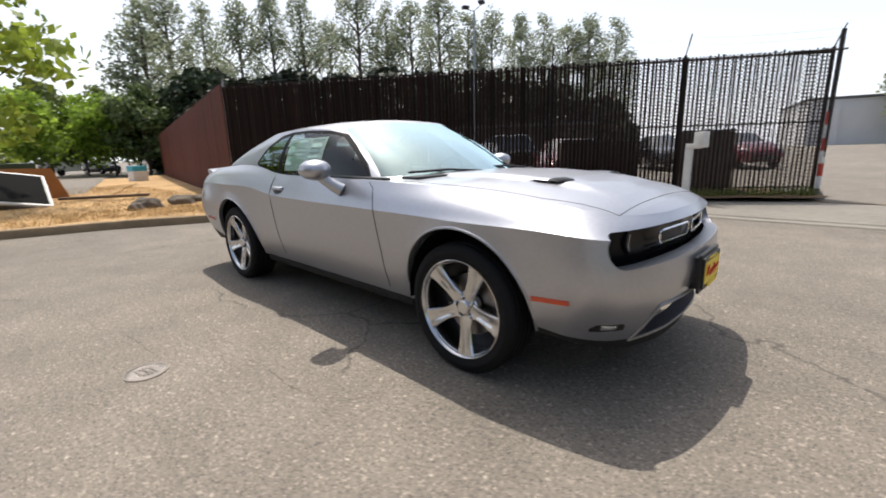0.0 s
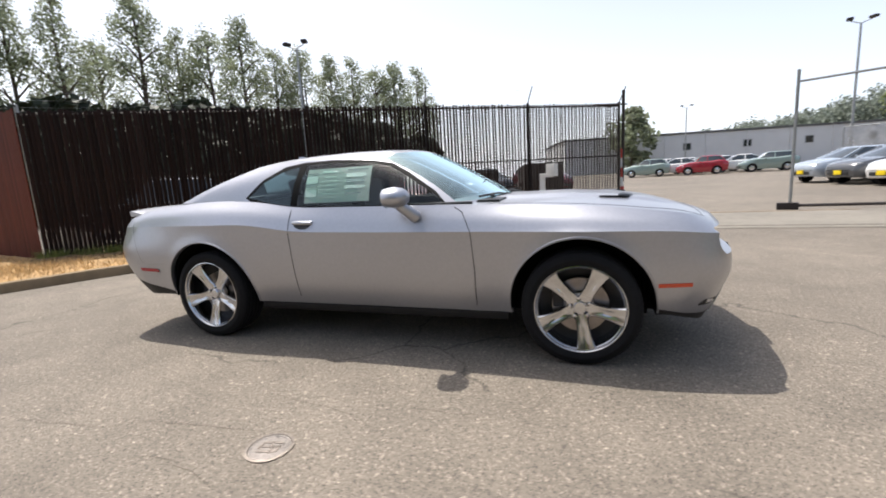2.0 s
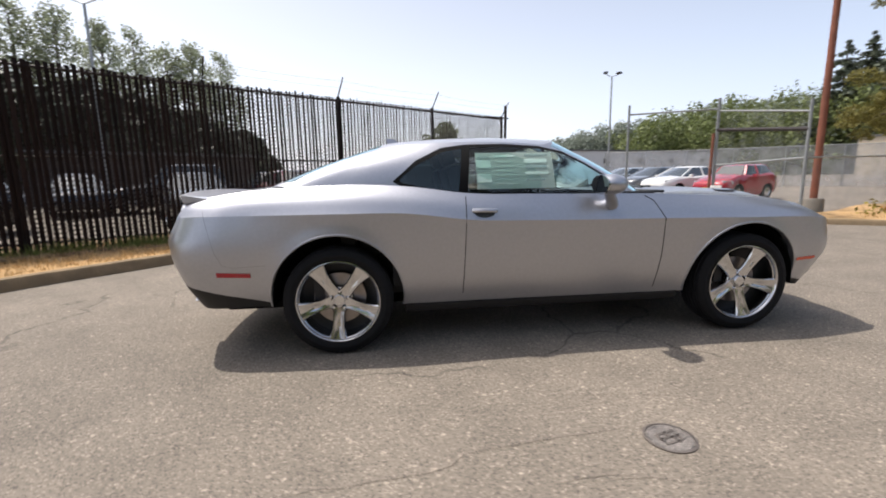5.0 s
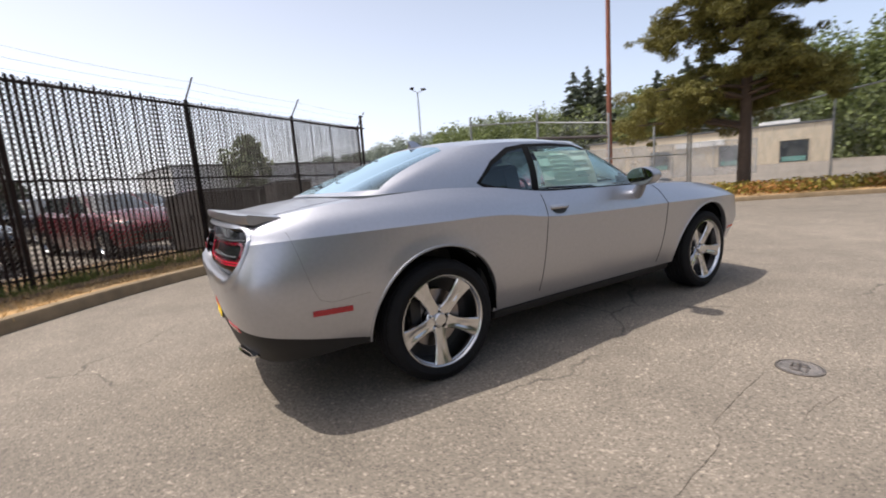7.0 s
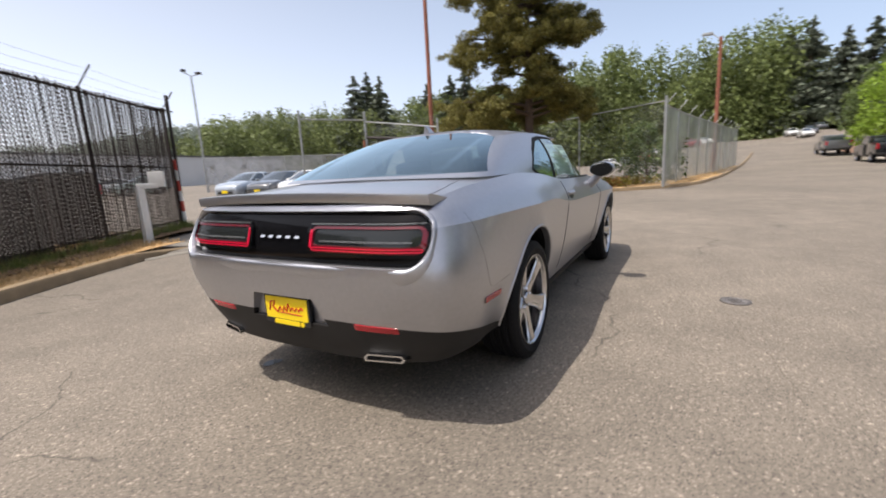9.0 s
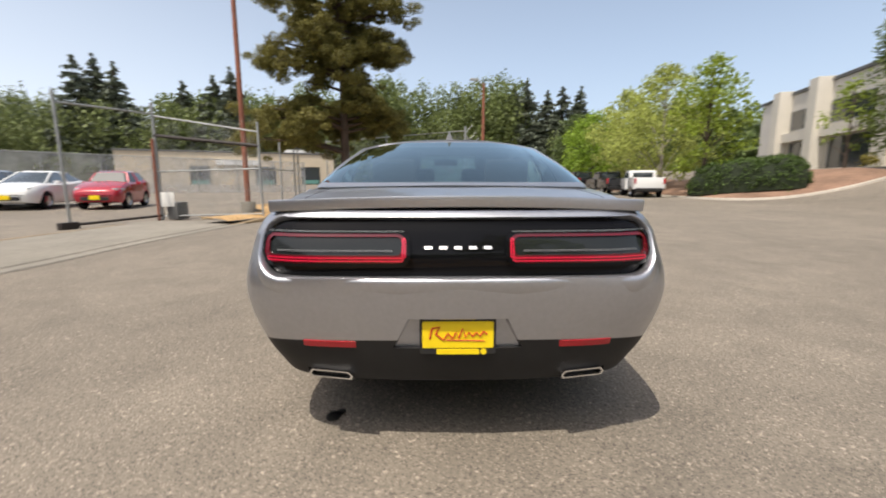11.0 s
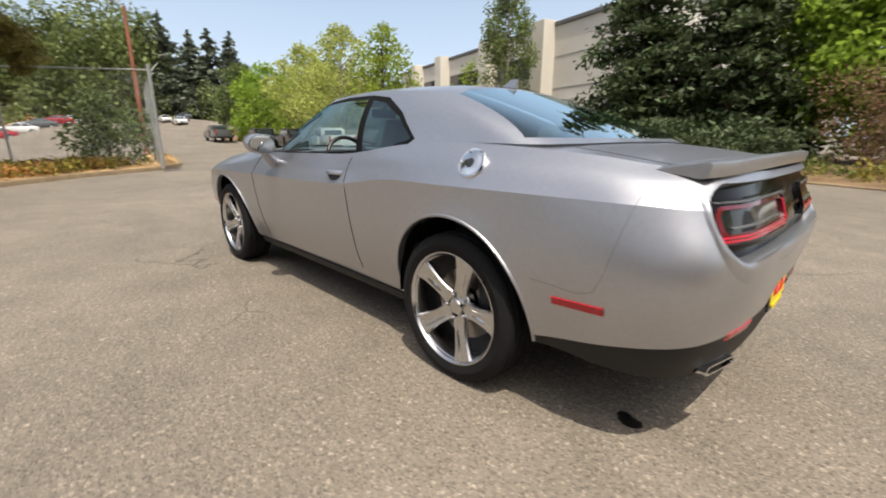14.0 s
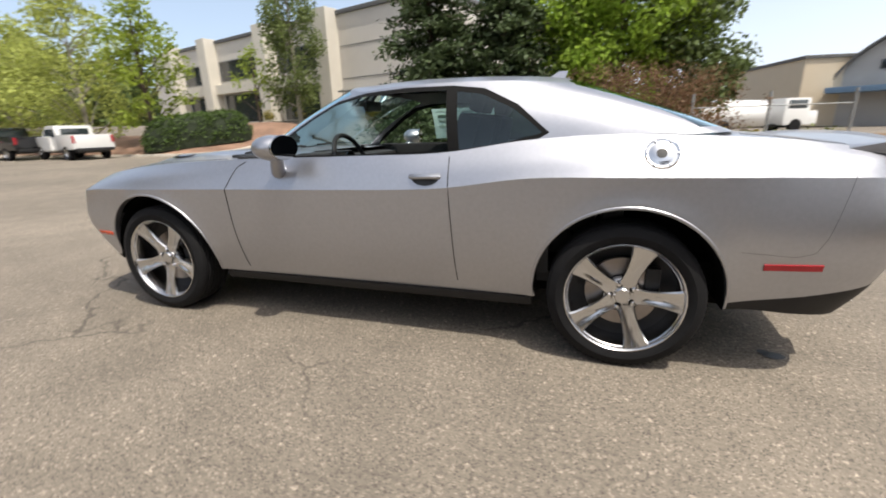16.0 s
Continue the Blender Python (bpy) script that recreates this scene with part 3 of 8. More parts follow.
# long cracks in the asphalt round the cover
CRACK = material("crack_tar", (0.095, 0.080, 0.064), 0.9, 0, 0.4, 30, spec=0.2)
random.seed(33)
for way, wide in (([(-1.58, -2.23), (-1.15, -2.2), (-0.88, -2.17), (-0.74, -2.08), (-0.36, -2.03), (0.06, -2.0)], 0.0035), ([(0.26, -2.01), (0.35, -1.96), (0.41, -1.93)], 0.0042), ([(0.39, -1.77), (0.49, -1.82), (0.59, -1.84), (0.59, -1.95)], 0.0035), ([(-0.47, -2.33), (-0.32, -2.29), (-0.1, -2.3)], 0.0035), ([(0.63, -1.6), (0.96, -1.62), (1.27, -1.52), (1.36, -1.37), (1.41, -1.24)], 0.0031), ([(-0.2, -1.65), (-0.02, -1.69), (0.28, -1.72), (0.47, -1.78)], 0.0038), ([(-0.25, -2.31), (-0.1, -2.32), (0.1, -2.38)], 0.0042)):
    pts = dense_path(way, .035)
    off = sideways(pts)
    rows = []
    for q, (p, o) in enumerate(zip(pts, off)):
        u = .014 * noise.noise((p[0] * 9, p[1] * 9, 2.0)) + .007 * noise.noise((p[0] * 31, p[1] * 31, 5.0))
        w = wide * (.45 + .9 * abs(noise.noise((p[0] * 14, p[1] * 14, 8.0)))) * min(1, (q + 1) / 5, (len(pts) - q) / 5)
        rows.append([(p[0] + o[0] * (u + w * e), p[1] + o[1] * (u + w * e), .003) for e in (-.5, .5)])
    bm = bmesh.new()
    grid_faces(bm, rows)
    setting(part("crack", bm, CRACK), "thin jagged dark crack in the asphalt", "crack")
# oil stain
bm = bmesh.new()
STAIN = material("oil_stain", (0.015, 0.014, 0.013), 0.35, 0, 0.2, 20)
for cx, cy, rr in ((-2.185, .605, .046), (-2.145, .575, .03)):
    v = [bm.verts.new((cx + rr * (1 + .25 * noise.noise((math.cos(a) * 2, math.sin(a) * 2, rr * 50))) * math.cos(a), cy + .8 * rr * math.sin(a), .004 + (.002 if rr < .05 else 0))) for a in np.linspace(0, 2 * math.pi, 25)[:-1]]
    bm.faces.new(v)
setting(part("oil_stain", bm, STAIN), "small dark oil stain on the asphalt", "stain")

# ---- slatted fence ----
FA, FB = Vector((-8.95, 1.97, 0.06)), Vector((2.40, 9.45, 0.04))
ALONG = (FB - FA).normalized()
BACK = Vector((-ALONG.y, ALONG.x, 0))
fence = thing("slat_fence", "tall brown slatted security fence round the yard", "fence")
for k in range(6):
    p = FA.lerp(FB, k / 5)
    bm = bmesh.new()
    tube(bm, [p + BACK * .06, p + BACK * .06 + Vector((0, 0, 2.98))], .038, 8)
    tube(bm, [p + BACK * .06 + Vector((0, 0, 2.96)), p - BACK * .22 + ALONG * .0 + Vector((0, 0, 3.34))], .014, 6)
    part("post", bm, POSTDARK, fence)
for z, r in ((2.88, .024), (1.55, .018), (.22, .018)):
    bm = bmesh.new()
    tube(bm, [FA + BACK * .03 + Vector((0, 0, z)), FB + BACK * .03 + Vector((0, 0, z))], r, 6)
    part("rail", bm, POSTDARK, fence)
for k in range(3):
    bm = bmesh.new()
    off = .05 + .09 * k
    pts = [FA.lerp(FB, f) - BACK * (off - .04) + Vector((0, 0, 3.02 + .12 * k - .03 * math.sin(math.pi * ((f * 5) % 1)))) for f in np.linspace(0, 1, 41)]
    tube(bm, pts, .002, 4)
    part("barbed_wire", bm, GALV, fence)
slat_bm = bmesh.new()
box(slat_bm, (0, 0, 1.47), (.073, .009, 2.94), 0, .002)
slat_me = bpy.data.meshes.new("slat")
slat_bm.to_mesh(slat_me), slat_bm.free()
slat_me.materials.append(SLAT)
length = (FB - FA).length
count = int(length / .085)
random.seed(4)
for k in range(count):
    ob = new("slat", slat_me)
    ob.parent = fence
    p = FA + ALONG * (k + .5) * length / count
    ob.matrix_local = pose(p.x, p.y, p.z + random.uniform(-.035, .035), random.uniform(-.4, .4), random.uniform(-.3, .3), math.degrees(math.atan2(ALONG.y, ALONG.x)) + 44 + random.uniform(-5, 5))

veil_a = FA + BACK * .045
bm = bmesh.new()
for s in (-1, 1):
    for k in np.arange(-2.9, length, .072):
        u0, u1 = (k, k + 2.9) if s > 0 else (k + 2.9, k)
        ts = sorted(t for t in (0.0, 1.0, (0 - u0) / (u1 - u0), (length - u0) / (u1 - u0)) if 0 <= t <= 1)
        ts = [t for t in ts if -1e-6 <= u0 + (u1 - u0) * t <= length + 1e-6]
        if len(ts) >= 2:
            pts = [veil_a + ALONG * (u0 + (u1 - u0) * t) + BACK * .006 * s + Vector((0, 0, .05 + 2.9 * t)) for t in (ts[0], ts[-1])]
            if (pts[1] - pts[0]).length > .1:
                tube(bm, pts, .0072, 3, False)
tagged(part("wire_mesh", bm, POSTDARK, fence, "dark woven wire behind the slats"), kind="stuff")
bm = bmesh.new()
grid_faces(bm, [[FA.lerp(FB, f) + BACK * d + Vector((0, 0, (.03 if d > 0 else .066 if d < -.5 else .075) + (.05 if d > 0 else .02) * noise.noise((f * 20, d, 0)))) for d in (-.62 - .2 * noise.noise((f * 9, 4, 1)), -.35, -.1, .4, 1.2, 2.2)] for f in np.linspace(0, 1, 60)])
setting(part("litter_strip", bm, LEAFLITTER), "dark leaf litter along the fence's foot", "ground")

# low dark shed in the yard behind the slats
yard_shed = thing("yard_shed", "long low dark brown shed behind the slatted fence", "shed")
SHEDWALL = material("shed_boards", (0.05, 0.037, 0.031), 0.8, 0, 0.3, 2, bump=0.3, bump_scale=12)
SA, SB = FA + BACK * 19.0 - ALONG * 8.0, FB + BACK * 19.0 - ALONG * 1.6
SA.z = SB.z = 0.0
run = (SB - SA).length
m = Matrix.Translation(SA) @ Matrix.Rotation(math.atan2(ALONG.y, ALONG.x), 4, "Z")
bm = bmesh.new()
box(bm, (run / 2, .75, 1.35), (run, 1.3, 2.7), 0, .02, m)
part("wall", bm, SHEDWALL, yard_shed)
bm = bmesh.new()
box(bm, (run / 2, .75, 2.77), (run + .5, 1.7, .12), 0, .02, m)
part("roof", bm, ROOFDARK, yard_shed)
for k in range(7):
    bm = bmesh.new()
    box(bm, (1.4 + k * 2.75, .085, 1.0), (2.3, .06, 2.0), 0, .01, m)
    part("door", bm, POSTDARK, yard_shed, "dark door")

# red-brown fence running away from the corner
redfence = thing("red_fence", "rust-red close-boarded fence beside the verge", "fence")
RA, RB = Vector((-8.98, 1.95, 0.06)), Vector((-36, 7.0, 0.1))
d = (RB - RA).normalized()
bm = bmesh.new()
box(bm, (0, 0, 1.5), (.098, .018, 3.0), 0, .003)
board_me = bpy.data.meshes.new("board")
bm.to_mesh(board_me), bm.free()
board_me.materials.append(REDSLAT)
n = int((RB - RA).length / .105)
for k in range(n):
    ob = new("board", board_me)
    ob.parent = redfence
    p = RA + d * (k + .8) * .105
    ob.matrix_local = pose(p.x, p.y, p.z + random.uniform(-.03, .03), 0, 0, math.degrees(math.atan2(d.y, d.x)) + random.uniform(-2, 2))
for k in range(11):
    p = RA.lerp(RB, k / 10) + Vector((d.y, -d.x, 0)) * .05
    bm = bmesh.new()
    tube(bm, [p, p + Vector((0, 0, 3.08))], .035, 8)
    part("post", bm, GALV if k == 0 else POSTDARK, redfence)

# striped gate pole at the fence's end
pole = thing("striped_pole", "tall steel pole with red and white bands at the gate", "pole", (2.46, 9.5, 0.0))
bm = bmesh.new()
tube(bm, [(0, 0, 0), (0.02, -.02, 3.32)], .042, 10)
part("shaft", bm, POSTDARK, pole)
for k in range(6):
    bm = bmesh.new()
    lathe(bm, [(.047, .22 + .26 * k), (.049, .23 + .26 * k), (.049, .47 + .26 * k), (.047, .48 + .26 * k)], 12, "z")
    part("band", bm, STRIPERED if k % 2 else STRIPEWHITE, pole)
bm = bmesh.new()
lathe(bm, [(.05, 0), (.15, 0), (.15, .03), (.07, .16), (.045, .2)], 14, "z")
part("foot", bm, CONCRETE, pole)
bm = bmesh.new()
tube(bm, [(-.7, -.42, 2.95), (.12, 0, 2.95)], .02, 6)
part("bracket", bm, POSTDARK, pole)

# keypad post
pad = thing("keypad_post", "pale steel gooseneck post with a gate keypad box", "keypad", (0.50, 7.35, 0.05))
bm = bmesh.new()
box(bm, (0, 0, .55), (.13, .13, 1.1), 0, .015)
box(bm, (.10, -.08, 1.12), (.34, .12, .10), -38, .015)
part("post", bm, STRIPEWHITE, pad)
bm = bmesh.new()
box(bm, (.24, -.17, 1.24), (.26, .14, .30), -38, .02)
part("keypad_box", bm, STRIPEWHITE, pad, "grey-white keypad box")

# ---- sliding gate and chain-link fences ----
gate = thing("sliding_gate", "steel framed chain-link sliding gate standing open", "gate")
GA, GB, GC = Vector((6.2, 8.98, 0.0)), Vector((8.6, 8.28, 0.0)), Vector((8.4, 5.22, 0.08))


def pipe(name, pts, r, mat, parent, n=8):
    bm = bmesh.new()
    tube(bm, pts, r, n)
    return part(name, bm, mat, parent)


def up(p, z):
    return Vector(p) + Vector((0, 0, z))


pipe("end_post", [up(GA, .1), up(GA, 3.25)], .035, GALV, gate)
pipe("top_rail", [up(GA, 2.98), up(GB, 3.05)], .026, GALV, gate)
pipe("bottom_rail", [up(GA, .10), up(GB, .14)], .035, POSTDARK, gate)
bm = bmesh.new()
box(bm, (GA.x - .05, GA.y, .09), (.42, .16, .17), -15, .02)
part("roller", bm, POSTDARK, gate)
bm = bmesh.new()
box(bm, (8.75, 7.9, .28), (.42, .36, .5), -10, .03)
part("gate_motor", bm, material("motor_housing", (0.12, 0.12, 0.12), 0.5, 0.3, 0.15, 6), gate, "grey gate motor housing")
bm = bmesh.new()
box(bm, (8.50, 8.02, .62), (.03, .34, .42), 15, .005)
part("notice", bm, STRIPEWHITE, gate, "white notice plate")


def veil(parent, a, b, z0, z1, mat):
    bm = bmesh.new()
    grid_faces(bm, [[up(p, z) for z in (z0, (z0 + z1) / 2, z1)] for p in (Vector(a).lerp(Vector(b), f) for f in np.linspace(0, 1, 7))])
    return part("wire_mesh", bm, mat, parent, "woven wire mesh")


chain = thing("chain_link_fence", "galvanised chain-link fence beside the gate", "fence")
GD, GE, GF = Vector((14.8, 6.35, .15)), Vector((19.8, 6.2, .15)), Vector((14.2, -1.05, .12))
pipe("gate_post", [GB, up(GB, 3.35)], .045, GALV, chain)
pipe("rusty_post", [GB + Vector((-.13, .02, 0)), GB + Vector((-.10, .02, 2.35))], .04, RUSTY, chain)
for p, h in ((GC, 2.72), (GC.lerp(GD, .5), 2.4), (GD, 2.5), (GE, 3.2), (GE.lerp(GF, .5), 3.2), (Vector((14.55, 6.1, .15)), 2.5)):
    pipe("post", [p, up(p, h)], .035, GALV, chain)
pipe("corner_post", [GF, up(GF, 3.25)], .055, GALV, chain)
for a, b, z, r, m in ((GB, GC, 1.42, .024, GALV), (GB, GC, .12, .022, GALV), (GC, GD, 1.42, .02, GALV), (GE, GF, 3.08, .026, GALV), (GD, GE, 2.4, .02, GALV)):
    pipe("rail", [up(a, z), up(b, z)], r, m, chain)
for z0, z1, r, m in ((3.0, 2.45, .024, GALV), (2.45, 2.06, .05, POSTDARK)):
    pipe("rail", [up(GB, z0), up(GC, z1)], r, m, chain)
veil(chain, GB, GC, .1, 2.8, MESHFAR)
veil(chain, GC, GD, .1, 1.4, MESHFAR)
veil(chain, GE, GF, .1, 3.0, MESHFAR)
street = thing("street_fence", "pale chain-link fence with barbed-wire arms along the street", "fence")
SF = dense_path([(14.2, -1.05), (20, -1.9), (27, -3.2), (34, -4.4), (41, -5.6)], 2.7)
for k, (x, y) in enumerate(SF):
    z = height(x, y) + .1
    pipe("post", [(x, y, z), (x, y, z + 3.0)], .03, GALV, street)
    pipe("arm", [(x, y, z + 2.98), (x + .12, y - .30, z + 3.35)], .014, GALV, street)
bm = bmesh.new()
grid_faces(bm, [[(x, y, height(x, y) + z) for z in (.12, 1.5, 3.05)] for x, y in SF])
part("wire_mesh", bm, MESHPALE, street, "pale woven wire mesh")
pipe("top_rail", [(x, y, height(x, y) + 3.06) for x, y in SF], .024, GALV, street)
yardfence = thing("yard_fence", "long grey chain-link fence behind the parked cars", "fence")
YF = dense_path([(17, 31.3), (23, 26.2), (30, 19.2), (37, 12)], 3.0)
for x, y in YF:
    pipe("post", [(x, y, height(x, y)), (x, y, height(x, y) + 2.75)], .035, GALV, yardfence)
bm = bmesh.new()
grid_faces(bm, [[(x, y, height(x, y) + z) for z in (.05, 1.3, 2.7)] for x, y in YF])
part("wire_mesh", bm, MESHGREY, yardfence, "grey woven wire mesh")
pipe("top_rail", [(x, y, height(x, y) + 2.72) for x, y in YF], .026, GALV, yardfence)

# red light pole by the gate
rp = thing("rusty_pole", "tall rust-red steel light pole on a concrete base", "light pole", (9.9, 6.3, 0.15))
bm = bmesh.new()
tube(bm, [(0, 0, .1), (0, 0, 9.5)], .085, 12, True, .06)
part("shaft", bm, RUSTY, rp)
bm = bmesh.new()
lathe(bm, [(.0, .34), (.21, .34), (.23, .30), (.24, -.1)], 16, "z")
part("base", bm, CONCRETE, rp)


def yard_light(at, h, n=2, mat=GALV):
    """Tall pole with floodlights on a short arm."""
    lp = thing("flood_light", "tall yard floodlight pole with two lamp heads", "light pole", (at[0], at[1], height(*at)), 0, "yard lights")
    bm = bmesh.new()
    tube(bm, [(0, 0, 0), (0, 0, h - .3)], .10, 8, True, .06)
    part("pole", bm, mat, lp)
    bm = bmesh.new()
    tube(bm, [(-.60, 0, h - .10), (0, 0, h - .32), (.60, 0, h - .10)], .03, 6)
    part("arm", bm, mat, lp)
    for s in (-1, 1):
        bm = bmesh.new()
        box(bm, (s * .62, -.05, h), (.34, .40, .16), s * 20, .04)
        part("lamp_head", bm, POSTDARK, lp)


yard_light((-14.9, 19.4), 9.6)
yard_light((18.3, 33.3), 9.6)
yard_light((14.5, 66), 8.8)
dl = thing("street_light", "rust-brown wooden pole with a street lamp", "light pole", (30.6, -3.46, height(30.6, -3.46)))
bm = bmesh.new()
tube(bm, [(0, 0, 0), (0, 0, 8.6)], .15, 8, True, .09)
part("pole", bm, RUSTY, dl)
bm = bmesh.new()
tube(bm, [(0, 0, 8.4), (.1, .5, 8.9)], .03, 6)
box(bm, (.12, .75, 8.9), (.3, .6, .16), 0, .04)
part("lamp_arm", bm, GALV, dl)

# ---- buildings ----
def wall_block(name, label, a, b, high, deep, mat, base=0.0, category="building"):
    """A long flat-roofed block whose front runs from a to b. Gives the thing and a placer for its front: along, out, up."""
    a, b = Vector((*a, base)), Vector((*b, base))
    th = thing(name, label, category)
    u = (b - a).normalized()
    o = Vector((u.y, -u.x, 0))
    L = (b - a).length
    m = Matrix((( u.x, o.x, 0, a.x), (u.y, o.y, 0, a.y), (0, 0, 1, base), (0, 0, 0, 1)))
    bm = bmesh.new()
    box(bm, (L / 2, -deep / 2, high / 2), (L, deep, high), 0, 0, m)
    part("wall", bm, mat, th, "", False)
    bm = bmesh.new()
    box(bm, (L / 2, -deep / 2, high + .12), (L + .3, deep + .3, .3), 0, .02, m)
    part("roof", bm, ROOFDARK, th, "dark roof edge")
    return th, m, L


def opening(th, m, x, z, w, h, name="window", frame=GALV, out=0.0):
    bm = bmesh.new()
    for dx, dz, sx, sz in ((0, h / 2, w + .16, .08), (0, -h / 2, w + .16, .08), (-w / 2, 0, .08, h), (w / 2, 0, .08, h)):
        box(bm, (x + dx, out + .03, z + dz), (sx, .10, sz), 0, 0, m)
    f = part(name, bm, frame, th, "", False)
    bm = bmesh.new()
    box(bm, (x, out + .012, z), (w, .03, h), 0, 0, m)
    part("pane", bm, DARKWIN, f, "", False)


north, m, L = wall_block("warehouse", "long pale grey flat-roofed warehouse behind the yard", (-2, 67.4), (82, 88), 5.4, 20, WHITEWALL, .6)
for k in range(9):
    opening(north, m, 9.6 + 8.7 * k, 3.5, 1.1, 1.0)
for k in range(14):
    bm = bmesh.new()
    box(bm, (3 + 6 * k, .06, 2.7), (.12, .12, 5.4), 0, 0, m)
    part("rib", bm, WHITEWALL, north, "", False)

east, m, L = wall_block("beige_building", "low beige workshop building across the yard", (66, 52), (81.2, 20.6), 5.9, 22, BEIGEWALL, .1)
for x, w in ((L - 4.5, 3.6), (L - 12.5, 3.6), (L - 23, 3.2)):
    opening(east, m, x, 1.9, w, 3.4, "garage_door", BEIGEWALL)
    bm = bmesh.new()
    box(bm, (x, .10, .75), (w * .8, .05, .7), 0, .02, m)
    part("banner", bm, material("teal_banner", (0.10, 0.25, 0.22), 0.6), east, "teal and white banner", False)
bm = bmesh.new()
box(bm, (L - 17, .2, 4.2), (7, .3, .9), 0, .03, m)
part("sign_board", bm, STRIPEWHITE, east, "blank white sign board", False)
bm = bmesh.new()
box(bm, (L - 6, -5, 6.4), (5, 3, 1.0), 0, .05, m)
part("roof_unit", bm, STRIPEWHITE, east, "white rooftop unit", False)

# two-storey tilt-up office block on the rise
office, m, L = wall_block("office_block", "two-storey pale concrete office block with projecting piers", (48.5, -38.8), (8.5, -27.1), 7.9, 24, TILTUP2, 1.9)
for x in (L - 10.5, L - 18.6, L - 28.2, L - 35.3):
    bm = bmesh.new()
    box(bm, (x, .55, 4.15), (1.5, 1.3, 8.3), 0, .03, m)
    part("pier", bm, TILTUP, office, "tall pale concrete pier", False)
for x0, x1 in ((L - 27.4, L - 19.4), (L - 34.5, L - 29.0), (L - 17.8, L - 11.3)):
    c, w = (x0 + x1) / 2, x1 - x0
    opening(office, m, c, 5.2, w - .4, 1.9, "window_band", GREYTRIM)
    opening(office, m, c, 1.6, w - .9, 2.7, "entrance", GREYTRIM)
    bm = bmesh.new()
    box(bm, (c, .35, 3.5), (w, .7, .9), 0, .02, m)
    part("spandrel", bm, TILTUP, office, "", False)
for z in (3.2, 5.6):
    bm = bmesh.new()
    box(bm, (L - 4.8, .012, z), (9.6, .03, .07), 0, 0, m)
    part("reveal", bm, GREYTRIM, office, "dark joint in the concrete", False)
# stair rail by the wall
bm = bmesh.new()
tube(bm, [m @ Vector((L - 8.5, 1.2, 2.3)), m @ Vector((L - 6.6, 1.6, 1.0)), m @ Vector((L - 6.6, 1.6, .1))], .04, 6)
tube(bm, [m @ Vector((L - 8.5, 1.2, .1)), m @ Vector((L - 8.5, 1.2, 2.3))], .04, 6)
box(bm, (L - 7.6, .9, 2.1), (2.0, 1.5, .10), 0, .01, m)
part("stair_rail", bm, GALV, office)

# buildings to the south
shed, m, L = wall_block("pale_shed", "long low cream shed beyond the lorry yard", (-33, -63.5), (-18.6, -61), 6.2, 12, BEIGEWALL, .1)
hangar = thing("arched_hangar", "pale grey hangar with an arched roof", "building", (-31.3, -45.4, 0), -31)
bm = bmesh.new()
arc = [(-10 * math.cos(a), 9.2 * math.sin(a) ** .9) for a in np.linspace(0, math.pi, 33)]
prism(bm, arc[::-1], "y", -20, 0)
part("shell", bm, HANGARGREY, hangar)
bm = bmesh.new()
rows = [[(-r * math.cos(a), y, r * .92 * math.sin(a) ** .9) for a in np.linspace(0.02, math.pi - .02, 33)] for r, y in ((10.0, .5), (10.25, .5), (10.25, -20.2))]
grid_faces(bm, rows)
part("roof_edge", bm, ROOFDARK, hangar, "dark overhanging edge of the arched roof")
for wx in (-5.6, 5.6):
    bm = bmesh.new()
    box(bm, (wx, .04, 5.4), (.9, .10, .8), 0, .02)
    part("vent", bm, DARKWIN, hangar)
bm = bmesh.new()
box(bm, (0, .05, 1.7), (6, .1, 3.4), 0, .02)
part("hangar_door", bm, GREYTRIM, hangar)
bm = bmesh.new()
box(bm, (0, 1.2, 3.3), (18.5, 2.4, .5), 0, .03)
part("awning", bm, material("blue_awning", (0.12, 0.20, 0.30), 0.6), hangar, "faded blue awning")

# earth bank at the end of the street
bm = bmesh.new()
rows = []
for x in np.linspace(104, 150, 16):
    rows.append([(x, y, height(min(x, 118), y) - 1.0 + 4.2 * smooth(104, 122, x) + .7 * noise.noise((x * .2, y * .2, 0))) for y in np.linspace(-62, 6, 24)])
grid_faces(bm, rows)
setting(part("earth_bank", bm, DIRT), "bare orange earth bank at the street's end", "ground")


# ---- vehicles ----
def car_paint(name, colour, metal=0.3):
    return material(name, colour, 0.25, metal, 0.03, 20, coat=0.9)


HEADLAMP = material("pale_headlamp", (0.6, 0.62, 0.63), 0.1, 0.3, 0.1, 20, coat=0.8)
CARGLASS = material("parked_car_glass", (0.03, 0.04, 0.045), 0.06, 0, 0.05, 5, coat=1.0)


